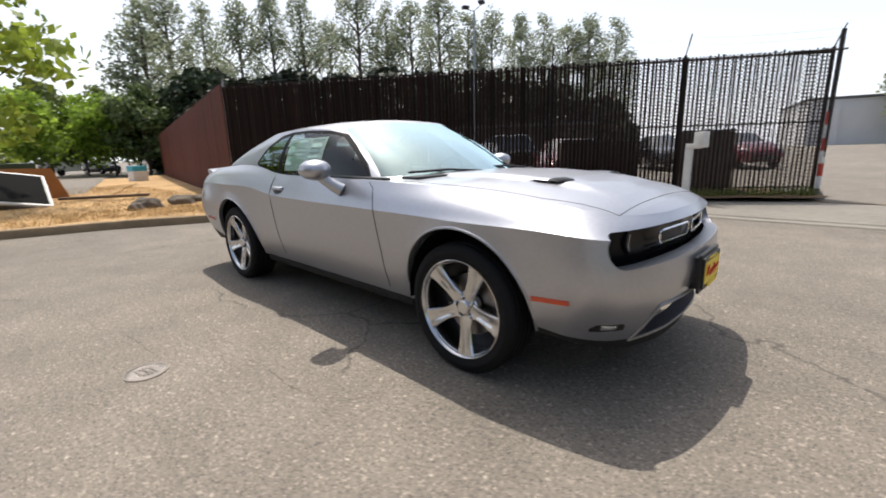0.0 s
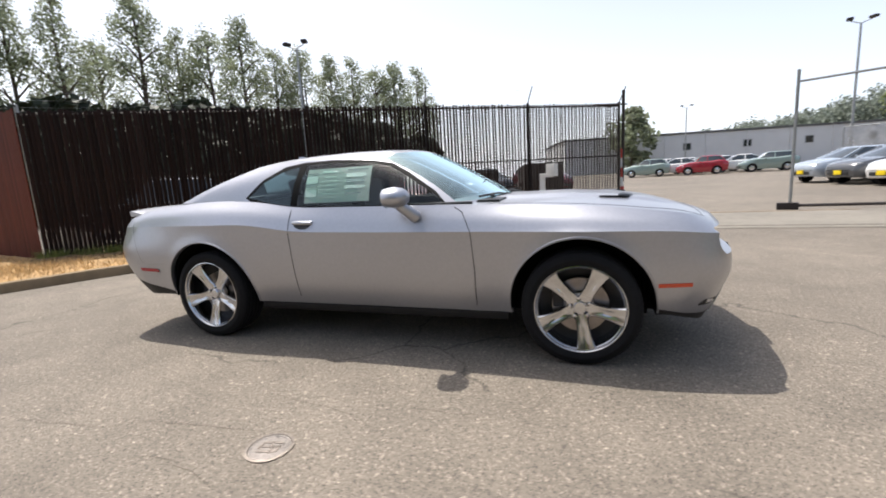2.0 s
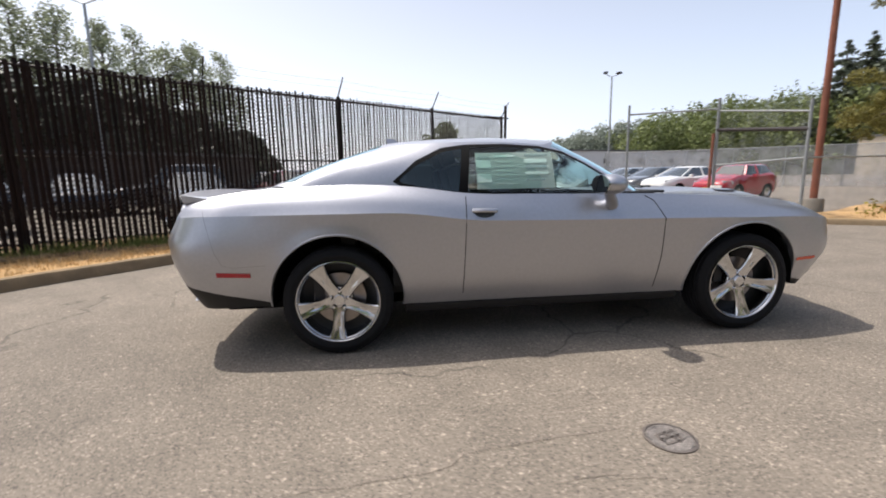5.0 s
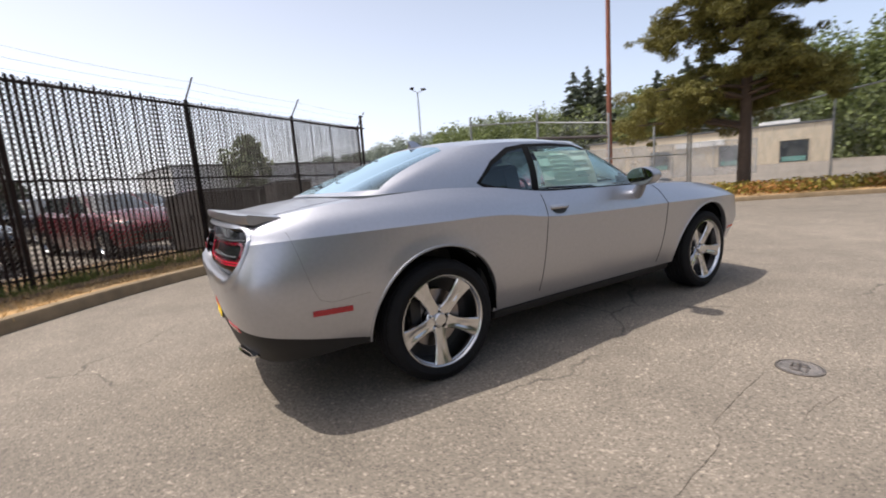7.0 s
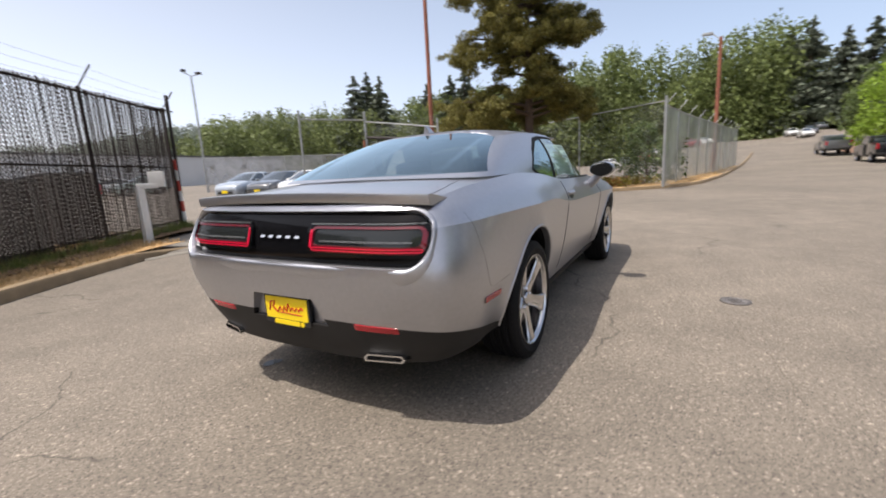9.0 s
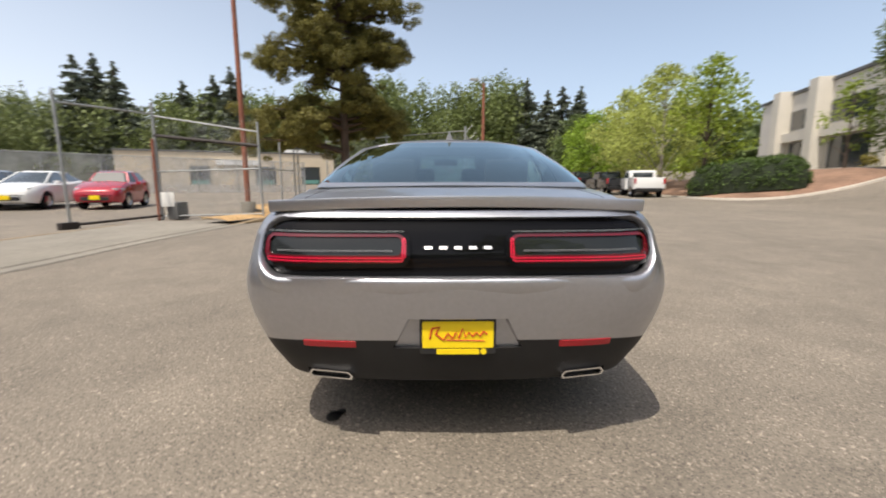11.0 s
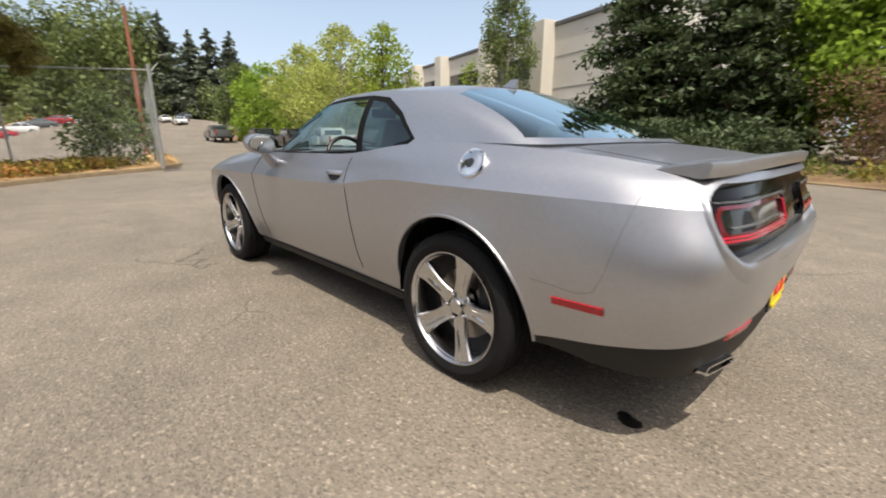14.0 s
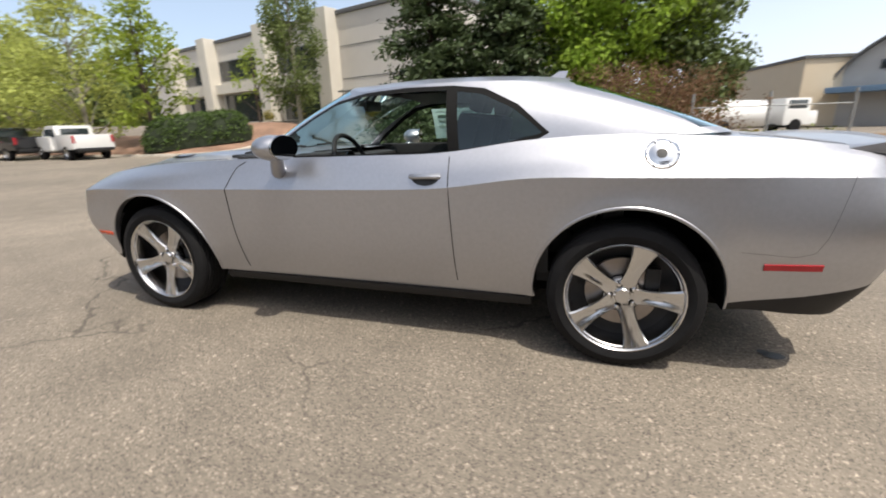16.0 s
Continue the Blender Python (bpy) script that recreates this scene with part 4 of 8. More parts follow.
def parked_car(name, label, paint, at, rz, hatch=False, L=4.4, W=1.76, H=1.44, plate=True, group="parked cars"):
    """A plain saloon or hatchback: body, glasshouse, wheels, lamps, bumper plate. It faces local x."""
    th = thing(name, label, "car", (at[0], at[1], height(*at)), rz, group)
    h = L / 2
    bm = bmesh.new()
    st = [(-h, .50, .64, .92), (-h + .12, .32, .81, 1.05), (-h + .6, .22, .86, 1.07), (-.6, .2, W / 2, 1.02), (.5, .2, W / 2, .99), (h - 1.0, .22, W / 2 - .01, .97), (h - .40, .24, .82, .88), (h - .08, .28, .68, .76), (h, .40, .56, .62)]
    if hatch:
        st = [(-h, .5, .60, .95), (-h + .10, .3, .78, 1.02)] + [(a, b, c, d + .06) for a, b, c, d in st[2:6]] + [(h - .35, .24, .80, .86), (h - .06, .30, .66, .72), (h, .40, .55, .60)]
    c = np.array(st)
    rows = []
    for x, zb, w, zt in spline(c, np.linspace(0, len(c) - 1, 49)):
        half = [(x, w * .90, zb), (x, w * .985, zb + .16), (x, w, zb + (zt - zb) * .55), (x, w * .97, zt - .10), (x, w * .88, zt - .02), (x, w * .5, zt + .02), (x, 0, zt + .03)]
        rows.append(half + [(p[0], -p[1], p[2]) for p in half[-2::-1]] + [half[0]])
    vs = grid_faces(bm, rows)
    bm.faces.new(vs[0][:-1]), bm.faces.new(vs[-1][:-1])
    bmesh.ops.remove_doubles(bm, verts=bm.verts, dist=.0005)
    ax = (-h + .82, h - .86)
    for a in ax:
        for s in (-1, 1):
            ring = [(a + .36 * math.cos(t), .32 + .36 * math.sin(t)) for t in np.linspace(0, 2 * math.pi, 25)[:-1]]
            cut = cut_convex(bm, ring, (0, 2), lambda p, s=s: p.y * s > .3)
            bmesh.ops.delete(bm, geom=cut, context="FACES")
    part("body", bm, paint, th)
    bm = bmesh.new()
    box(bm, (0, 0, .5), (L - 1.0, W - .55, .5), 0, .05)
    part("underbody", bm, BLACK, th)
    x0, x1, x2, x3 = (-h + .15, -h + .55, .15, h - 1.25) if hatch else (-h + .30, -h + 1.20, .22, h - 1.05)
    bm = bmesh.new()
    zt = 1.0
    lower = [(x0, -.62), (x0 + .1, -.76), (x3 - .25, -.78), (x3, -.62), (x3, .62), (x3 - .25, .78), (x0 + .1, .76), (x0, .62)]
    upper = [(x1, -.46), (x1 + .1, -.57), (x2 - .15, -.57), (x2, -.46), (x2, .46), (x2 - .15, .57), (x1 + .1, .57), (x1, .46)]
    a = [bm.verts.new((x, y, zt - .04)) for x, y in lower]
    b = [bm.verts.new((x, y, H - .06)) for x, y in upper]
    for i in range(8):
        bm.faces.new((a[i], a[(i + 1) % 8], b[(i + 1) % 8], b[i]))
    part("glasshouse", bm, CARGLASS, th, "dark glazed cabin")
    bm = bmesh.new()
    up_ = [bm.verts.new((x, y, H - .07)) for x, y in upper]
    in_ = [bm.verts.new((x1 + .15 + (x - x1) * .75, y * .8, H)) for x, y in upper]
    for i in range(8):
        bm.faces.new((up_[i], up_[(i + 1) % 8], in_[(i + 1) % 8], in_[i]))
    bm.faces.new(in_)
    part("roof", bm, paint, th)
    for s in (-1, 1):
        for p, q in (((x3 - .12, s * .70, zt - .03), (x2 - .06, s * .52, H - .06)), ((x0 + .06, s * .70, zt - .03), (x1 + .06, s * .52, H - .06)), ((-.35, s * .785, zt - .03), (-.38, s * .575, H - .06))):
            bm = bmesh.new()
            tube(bm, [p, q], .035, 6)
            part("pillar", bm, paint, th)
        bm = bmesh.new()
        box(bm, (h - .36, s * .60, .74), (.42, .30, .14), -s * 24, .05)
        part("headlamp", bm, HEADLAMP, th)
        bm = bmesh.new()
        box(bm, (-h + .12, s * .62, .84), (.16, .22, .16), s * 15, .04)
        part("tail_lamp", bm, DULLRED, th)
        bm = bmesh.new()
        box(bm, (x3 - .45, s * .93, 1.0), (.12, .18, .13), 0, .04)
        part("mirror", bm, paint, th)
        for k in ax:
            w = new("wheel")
            w.parent, w.location = th, (k, s * (W / 2 - .10), .32)
            bm = bmesh.new()
            lathe(bm, [(.20, -.10 * s), (.30, -.10 * s), (.32, -.07 * s), (.32, .07 * s), (.30, .095 * s), (.20, .09 * s)], 24, "y")
            part("tyre", bm, RUBBER, w)
            bm = bmesh.new()
            lathe(bm, [(.205, .088 * s), (.19, .06 * s), (.06, .07 * s), (0, .08 * s)], 20, "y")
            part("rim", bm, RIMMETAL, w)
    bm = bmesh.new()
    box(bm, (h - .03, 0, .42), (.10, .9, .14), 0, .03)
    part("grille", bm, BLACK, th)
    if plate:
        bm = bmesh.new()
        box(bm, (h + .03, 0, .46), (.03, .32, .16), 0, .006)
        part("dealer_plate", bm, YELLOW, th, "plain yellow dealer plate")
    return th


def pickup(name, label, paint, at, rz, group="pickups by the kerb"):
    """A pickup truck facing local x: bonnet and cab, open bed, tailgate, wheels."""
    th = thing(name, label, "pickup truck", (at[0], at[1], height(*at)), rz, group)
    bm = bmesh.new()
    prism(bm, [(.1, .45), (2.75, .45), (2.82, .75), (2.74, 1.16), (1.55, 1.27), (.1, 1.29)], "y", -.95, .95)
    bmesh.ops.bevel(bm, geom=list(bm.edges), offset=.06, segments=2, affect="EDGES")
    part("front_body", bm, paint, th)
    bm = bmesh.new()
    lo_, hi_ = [(-.75, .92), (1.35, .92)], [(-.62, .72), (.62, .72)]
    prism(bm, [(-.72, .5), (.2, .5), (.2, 1.22), (1.38, 1.26), (.72, 1.78), (.5, 1.84), (-.5, 1.84), (-.66, 1.78), (-.74, 1.22)], "y", -.86, .86)
    bmesh.ops.bevel(bm, geom=list(bm.edges), offset=.05, segments=2, affect="EDGES")
    cab = part("cab", bm, paint, th)
    bm = bmesh.new()
    box(bm, (-.735, 0, 1.47), (.03, 1.28, .40), 0, .01)
    part("rear_window", bm, CARGLASS, cab)
    for s in (-1, 1):
        bm = bmesh.new()
        prism(bm, [(-.55, 1.22), (1.05, 1.22), (.62, 1.64), (-.5, 1.66)], "y", s * .84, s * .875)
        part("side_window", bm, CARGLASS, cab)
        bm = bmesh.new()
        box(bm, (-1.75, s * .90, .95), (2.05, .12, .76), 0, .04)
        part("bed_side", bm, paint, th)
        bm = bmesh.new()
        box(bm, (-2.78, s * .88, 1.08), (.06, .13, .38), 0, .02)
        part("tail_lamp", bm, DULLRED, th)
        for k in (-1.75, 1.75):
            w = new("wheel")
            w.parent, w.location = th, (k, s * .84, .38)
            bm = bmesh.new()
            lathe(bm, [(.22, -.13 * s), (.36, -.13 * s), (.38, -.09 * s), (.38, .09 * s), (.36, .125 * s), (.22, .12 * s)], 24, "y")
            part("tyre", bm, RUBBER, w)
            bm = bmesh.new()
            lathe(bm, [(.225, .118 * s), (.2, .08 * s), (.06, .10 * s), (0, .11 * s)], 20, "y")
            part("rim", bm, RIMMETAL, w)
    bm = bmesh.new()
    box(bm, (-2.76, 0, .97), (.08, 1.70, .70), 0, .03)
    part("tailgate", bm, paint, th)
    bm = bmesh.new()
    box(bm, (-1.75, 0, .62), (2.0, 1.7, .08))
    box(bm, (0, 0, .48), (5.2, 1.4, .22), 0, .03)
    part("bed_floor", bm, BLACK, th)
    bm = bmesh.new()
    box(bm, (-2.84, 0, .55), (.14, 1.75, .16), 0, .03)
    part("rear_bumper", bm, BLACK, th)
    return th


WHITEP, BLACKP, REDP = car_paint("white_car_paint", (0.75, 0.75, 0.74), 0), car_paint("black_car_paint", (0.018, 0.019, 0.022)), car_paint("red_car_paint", (0.36, 0.015, 0.03), 0.1)
BLUEP, GREENP, GREYP = car_paint("ice_blue_car_paint", (0.42, 0.47, 0.53)), car_paint("grey_green_car_paint", (0.28, 0.36, 0.33)), car_paint("grey_car_paint", (0.11, 0.115, 0.125))
parked_car("hatchback", "small rounded red hatchback with a yellow dealer plate", REDP, (13.77, 13.49), 197, True, 3.6, 1.66, 1.48)
parked_car("saloon", "white saloon car with a yellow dealer plate", WHITEP, (13.22, 16.03), 197)
parked_car("saloon", "dark grey saloon car with a yellow dealer plate", GREYP, (12.82, 17.89), 197)
parked_car("saloon", "ice-blue saloon car with a yellow dealer plate", BLUEP, (12.39, 19.89), 197)
parked_car("hatchback", "grey-green hatchback in the far row", GREENP, (6.3, 38.5), 172, True, 3.9, 1.7, 1.5, False)
parked_car("hatchback", "bright red hatchback in the far row", REDP, (10.4, 37.4), 172, True, 3.7, 1.68, 1.5, False)
parked_car("hatchback", "grey-green hatchback parked broadside in the far row", GREENP, (14.9, 37.2), 172, True, 3.9, 1.7, 1.5, False)
for k, (x, y) in enumerate(((13.7, 39.9), (12.7, 42.6), (11.9, 45.3), (11.1, 48.0), (9.0, 40.3), (8.2, 43.0))):
    parked_car("saloon", "white saloon car in the far row", WHITEP, (x, y), 174 + k % 3, False, 4.3, 1.75, 1.45, False)
MAROONP, NIGHTP = car_paint("maroon_car_paint", (0.16, 0.012, 0.02), 0.1), car_paint("night_blue_car_paint", (0.02, 0.024, 0.04))
for x, y, p, t, H, rz, l in ((-15.5, 11.5, BLACKP, False, 1.5, 305, "black saloon behind the slatted fence"), (-12.0, 7.0, BLACKP, True, 1.78, 213, "black estate car close behind the slatted fence"), (-12.5, 13.6, NIGHTP, False, 1.5, 305, "dark blue saloon behind the slatted fence"), (-9.6, 14.2, BLACKP, True, 1.8, 213, "tall black estate car in the fenced yard"), (-6.9, 9.9, BLACKP, False, 1.46, 300, "black saloon close behind the slatted fence"), (-4.0, 10.6, MAROONP, True, 1.5, 300, "dark red hatchback close behind the slatted fence"), (-6.6, 17.5, NIGHTP, False, 1.5, 305, "dark blue saloon deeper in the yard"), (-3.7, 19.3, BLACKP, False, 1.5, 305, "black saloon deep in the fenced yard"), (-.9, 20.6, MAROONP, True, 1.5, 305, "dark red hatchback deep in the yard"), (-19.2, 13.5, MAROONP, False, 1.5, 305, "dark red saloon behind the slatted fence")):
    parked_car("saloon" if not t else "hatchback", l, p, (x, y), rz, t, 4.4, 1.76, H, False)


def dumpster(label, at, rz, w, d, h):
    """Steel refuse container: tapered tub with ribs, lids and side pockets."""
    th = thing("dumpster", label, "dumpster", (at[0], at[1], height(*at)), rz, "dumpsters behind the fence")
    mt = material("brown_painted_steel", (0.035, 0.024, 0.020), 0.6, 0.1, 0.3, 5, bump=0.1, bump_scale=20)
    bm = bmesh.new()
    prism(bm, [(-d / 2, .12), (d / 2 - .1, .12), (d / 2, h - .25), (d / 2, h - .16), (-d / 2, h - .06)], "x", -w / 2, w / 2)
    bmesh.ops.bevel(bm, geom=list(bm.edges), offset=.02, segments=2, affect="EDGES")
    part("tub", bm, mt, th)
    for s in (-1, 1):
        bm = bmesh.new()
        m = pose(s * w / 4, 0, h - .08, -math.degrees(math.atan2(.10, d)), 0, 0)
        box(bm, (0, 0, 0), (w / 2 - .03, d + .05, .05), 0, .015, m)
        part("lid", bm, BLACK, th, "black plastic lid")
        bm = bmesh.new()
        box(bm, (s * (w / 2 + .05), 0, h * .6), (.1, d * .6, .14), 0, .02)
        part("side_pocket", bm, mt, th)
        for k in (-1, 1):
            bm = bmesh.new()
            lathe(bm, [(.0, -.025), (.06, -.025), (.06, .025), (.0, .025)], 12, "y", (s * (w / 2 - .15), k * (d / 2 - .2), .062))
            part("castor", bm, RUBBER, th)
    for k in range(4):
        bm = bmesh.new()
        box(bm, (-w / 2 + w * (k + .5) / 4, -d / 2 - .015, h * .5), (.05, .04, h * .7), 0, .01)
        part("rib", bm, mt, th)


dumpster("dark brown steel dumpster close behind the slatted fence", (-1.75, 8.0), 33, 1.75, 1.1, 1.40)
dumpster("smaller dark steel dumpster near the gate", (.15, 10.0), 20, 1.15, 1.0, 1.52)
pickup("pickup_truck", "white pickup truck parked by the hedge bed", WHITEP, (26.6, -14.35), -13)
pickup("pickup_truck", "black pickup truck parked ahead of the white one", BLACKP, (31.5, -13.9), -3)
pickup("pickup_truck", "black pickup truck further along the street", BLACKP, (38.5, -14.0), -3)
pickup("pickup_truck", "dark pickup truck beneath the street trees", GREYP, (52, -14.3), -3)
for k, (x, y, p) in enumerate(((88, -19, WHITEP), (93, -20.5, GREYP), (99, -19, WHITEP), (104, -24, GREYP))):
    parked_car("saloon", ("white" if p is WHITEP else "grey") + " car far along the street", p, (x, y), 180, False, 4.4, 1.76, 1.45, False)
for k in range(7):
    parked_car("saloon", "car parked before the far woods", (WHITEP, GREYP, REDP)[k % 3], (70 + 3.2 * k, 9 - 2.2 * k), 95, False, 4.4, 1.76, 1.45, False)

# white tank lorry to the south
lorry = thing("tank_lorry", "white lorry carrying a long pale tank", "lorry", (-12.5, -35.5, 0), 200)
bm = bmesh.new()
lathe(bm, [(0, -2.9), (.7, -2.85), (1.0, -2.6), (1.05, 0), (1.0, 2.6), (.7, 2.85), (0, 2.9)], 24, "x", (-1.6, 0, 1.35))
part("tank", bm, WHITEP, lorry)
bm = bmesh.new()
box(bm, (2.9, 0, 1.45), (1.9, 2.2, 1.9), 0, .18)
box(bm, (4.1, 0, 1.0), (.9, 2.0, 1.0), 0, .12)
part("cab", bm, WHITEP, lorry)
bm = bmesh.new()
box(bm, (2.9, 0, 1.95), (1.4, 2.23, .6), 0, .05)
part("cab_window", bm, CARGLASS, lorry)
for x in (-3.6, -2.4, 2.9):
    for s in (-1, 1):
        bm = bmesh.new()
        lathe(bm, [(0, .12 * s), (.25, .14 * s), (.46, .12 * s), (.48, 0), (.46, -.15 * s), (0, -.15 * s)], 20, "y", (x, s * 1.0, .48))
        part("wheel", bm, RUBBER, lorry)
bm = bmesh.new()
box(bm, (0, 0, .5), (7.5, .9, .2), 0, .03)
part("chassis", bm, BLACK, lorry)

# clutter by the western verge
skip = thing("steel_skip", "old grey steel skip on the verge, its mouth a shade-black sheet", "skip", (-13.6, -2.2, .16), 0)
bm = bmesh.new()
prism(bm, [(-1.2, .06), (1.0, .0), (1.25, .34), (-.8, .60)], "y", -1.0, .95)
bmesh.ops.bevel(bm, geom=list(bm.edges), offset=.03, segments=2, affect="EDGES")
part("body", bm, material("weathered_grey_steel", (0.28, 0.26, 0.24), 0.6, 0.4, 0.25, 4), skip)
bm = bmesh.new()
for p, q in (((1.2, -.95, .36), (-.75, -.95, .62)), ((1.2, .9, .36), (-.75, .9, .62)), ((1.2, -.95, .36), (1.2, .9, .36)), ((-.75, -.95, .62), (-.75, .9, .62))):
    tube(bm, [p, q], .045, 6)
part("mouth_rim", bm, STRIPEWHITE, skip, "pale painted rim")
# flat black sheet paints the shaded inside of the skip
bm = bmesh.new()
grid_faces(bm, [[(1.15, -.9, .40), (1.15, .85, .40)], [(-.7, -.9, .655), (-.7, .85, .655)]])
part("mouth_shade", bm, DEEP, skip)
skip.matrix_world = pose(-13.4, -2.45, .22, -11, 14, 0)
panel = thing("plywood_panel", "orange-brown plywood panel leaning on its side", "panel", (-14.9, -1.6, .15), 0)
bm = bmesh.new()
prism(bm, [(-2.6, 0), (.75, 0), (.45, .92), (-2.6, .98)], "x", -.03, .03)
part("sheet", bm, material("weathered_plywood", (0.36, 0.15, 0.05), 0.8, 0, 0.2, 4), panel)
tray = thing("green_bin", "long dark green bin behind the plywood", "bin", (-16.8, -3.2, .15), 0)
bm = bmesh.new()
box(bm, (0, 0, .55), (1.4, 3.6, 1.1), 0, .06)
part("body", bm, material("dark_green_plastic", (0.03, 0.06, 0.03), 0.5, 0, 0.2, 4), tray)
planks = thing("loose_plank", "dark weathered plank lying on the verge", "plank", (-12.9, -.25, .17), 62)
bm = bmesh.new()
box(bm, (0, 0, .04), (2.2, .24, .07), 0, .01)
part("plank", bm, BARK, planks)
bluebox = thing("utility_box", "small blue and white box at the verge's end", "box", (-27.0, 3.45, .1), 12)
bm = bmesh.new()
box(bm, (0, 0, .28), (.70, .75, .56), 0, .03)
part("lower_half", bm, STRIPEWHITE, bluebox)
bm = bmesh.new()
box(bm, (0, 0, .70), (.72, .77, .30), 0, .03)
part("upper_half", bm, material("turquoise_paint", (0.06, 0.42, 0.55), 0.5, 0, 0.1, 4), bluebox)
ROCK = material("grey_boulder", (0.14, 0.115, 0.09), 0.95, 0, 0.35, 5, bump=0.8, bump_scale=25)
random.seed(9)
for x, y, r, l in ((-9.35, .0, .27, "broad grey boulder on the dry verge"), (-9.45, .80, .25, "dark grey boulder beside the fence"), (-9.05, -.30, .15, "small pale stone beside a boulder"), (-9.7, 1.25, .19, "low dark boulder near the fence corner")):
    rk = thing("boulder", l, "boulder", (x, y, .12), random.uniform(0, 90), "boulders on the verge")
    bm = bmesh.new()
    bmesh.ops.create_icosphere(bm, subdivisions=4, radius=r)
    for v in bm.verts:
        k = 1 + .28 * noise.noise(v.co * 2.4 / r * .6 + Vector((x, y, 0))) + .20 * abs(noise.noise(v.co * 6)) + .08 * noise.noise(v.co * 17)
        v.co = Vector((v.co.x * 1.2 * k, v.co.y * k, max(-.10, v.co.z * .85 * k)))
    part("stone", bm, ROCK, rk)

# pale trailer and a dark car beyond the western verge
trailer = thing("box_trailer", "pale grey box trailer standing beyond the verge", "trailer", (-54.5, 2.6, .02), 84)
bm = bmesh.new()
box(bm, (0, 0, 1.05), (3.2, 1.8, 1.3), 0, .05)
part("body", bm, WHITEWALL, trailer)
for s in (-1, 1):
    bm = bmesh.new()
    lathe(bm, [(.0, -.1), (.33, -.1), (.33, .1), (.0, .1)], 18, "y", (0, s * .85, .33))
    part("wheel", bm, RUBBER, trailer)
bm = bmesh.new()
box(bm, (2.2, 0, .45), (1.2, .12, .1), 0, .02)
part("drawbar", bm, POSTDARK, trailer)
parked_car("saloon", "dark saloon car beyond the western verge", BLACKP, (-55.0, 6.0), 20, False, 4.3, 1.75, 1.45, False)

# ---- plants ----
rng = np.random.default_rng(7)


def leaf_mesh(name, centres, normals, sizes, mat, parent=None, label="", aspect=0.62):
    """Many small leaves or sprays as one mesh: bent four-sided blades with their own lie."""
    c, nrm = np.asarray(centres, float), np.asarray(normals, float)
    n = len(c)
    nrm = nrm / (np.linalg.norm(nrm, axis=1)[:, None] + 1e-9)
    ref = rng.normal(size=(n, 3))
    u = np.cross(nrm, ref)
    u /= np.linalg.norm(u, axis=1)[:, None] + 1e-9
    v = np.cross(nrm, u)
    s = np.asarray(sizes, float)[:, None] * np.ones((n, 1))
    p = np.stack([c - u * s, c - v * s * aspect + nrm * s * .12, c + u * s, c + v * s * aspect + nrm * s * .12], 1).reshape(-1, 3)
    me = bpy.data.meshes.new(name)
    me.vertices.add(len(p)), me.vertices.foreach_set("co", p.ravel())
    me.loops.add(4 * n), me.loops.foreach_set("vertex_index", np.arange(4 * n, dtype=np.int32))
    me.polygons.add(n), me.polygons.foreach_set("loop_start", np.arange(0, 4 * n, 4, dtype=np.int32))
    me.update(calc_edges=True)
    me.materials.append(mat)
    ob = new(name, me)
    if parent:
        ob.parent = parent
    if label:
        ob["label"] = label
    return ob


def blob_leaves(blobs, per, size, spread=0.9, droop=0.0):
    """Leaves in the outer part of many small clumps."""
    cs, ns, ss = [], [], []
    for (x, y, z), r in blobs:
        r = np.asarray(r if hasattr(r, "__len__") else (r, r, r), float)
        k = max(4, int(per * (r[0] * r[1] * r[2]) ** (2 / 3)))
        d = rng.normal(size=(k, 3))
        d /= np.linalg.norm(d, axis=1)[:, None]
        f = rng.uniform(.35, 1.0, k) ** .6 * rng.uniform(.75, 1.15, k)
        p = np.array((x, y, z)) + d * r * f[:, None]
        p[:, 2] -= droop * rng.uniform(0, 1, k) * r[2]
        cs.append(p), ns.append(d * .6 + rng.normal(size=(k, 3)) * spread + (0, 0, .35)), ss.append(size * rng.uniform(.6, 1.35, k))
    return np.concatenate(cs), np.concatenate(ns), np.concatenate(ss)


def trunk_mesh(th, h, r, mat, lean=(0, 0), limbs=(), name="trunk"):
    bm = bmesh.new()
    pts = [(lean[0] * f + .06 * r * 8 * noise.noise((f * 3, r * 9, 1)) * f, lean[1] * f + .06 * r * 8 * noise.noise((f * 3, r * 9, 5)) * f, h * f - .1 * (f == 0)) for f in np.linspace(0, 1, 9)]
    tube(bm, pts, r, 9, True, r * .22)
    trunk = part(name, bm, mat, th)
    for p, q in limbs:
        p, q = Vector(p), Vector(q)
        mid = p.lerp(q, .5) + Vector((0, 0, .06 * (q - p).length))
        bm = bmesh.new()
        tube(bm, [p, mid, q], r * .32, 6, True, r * .08)
        part("limb", bm, mat, th)
    return trunk


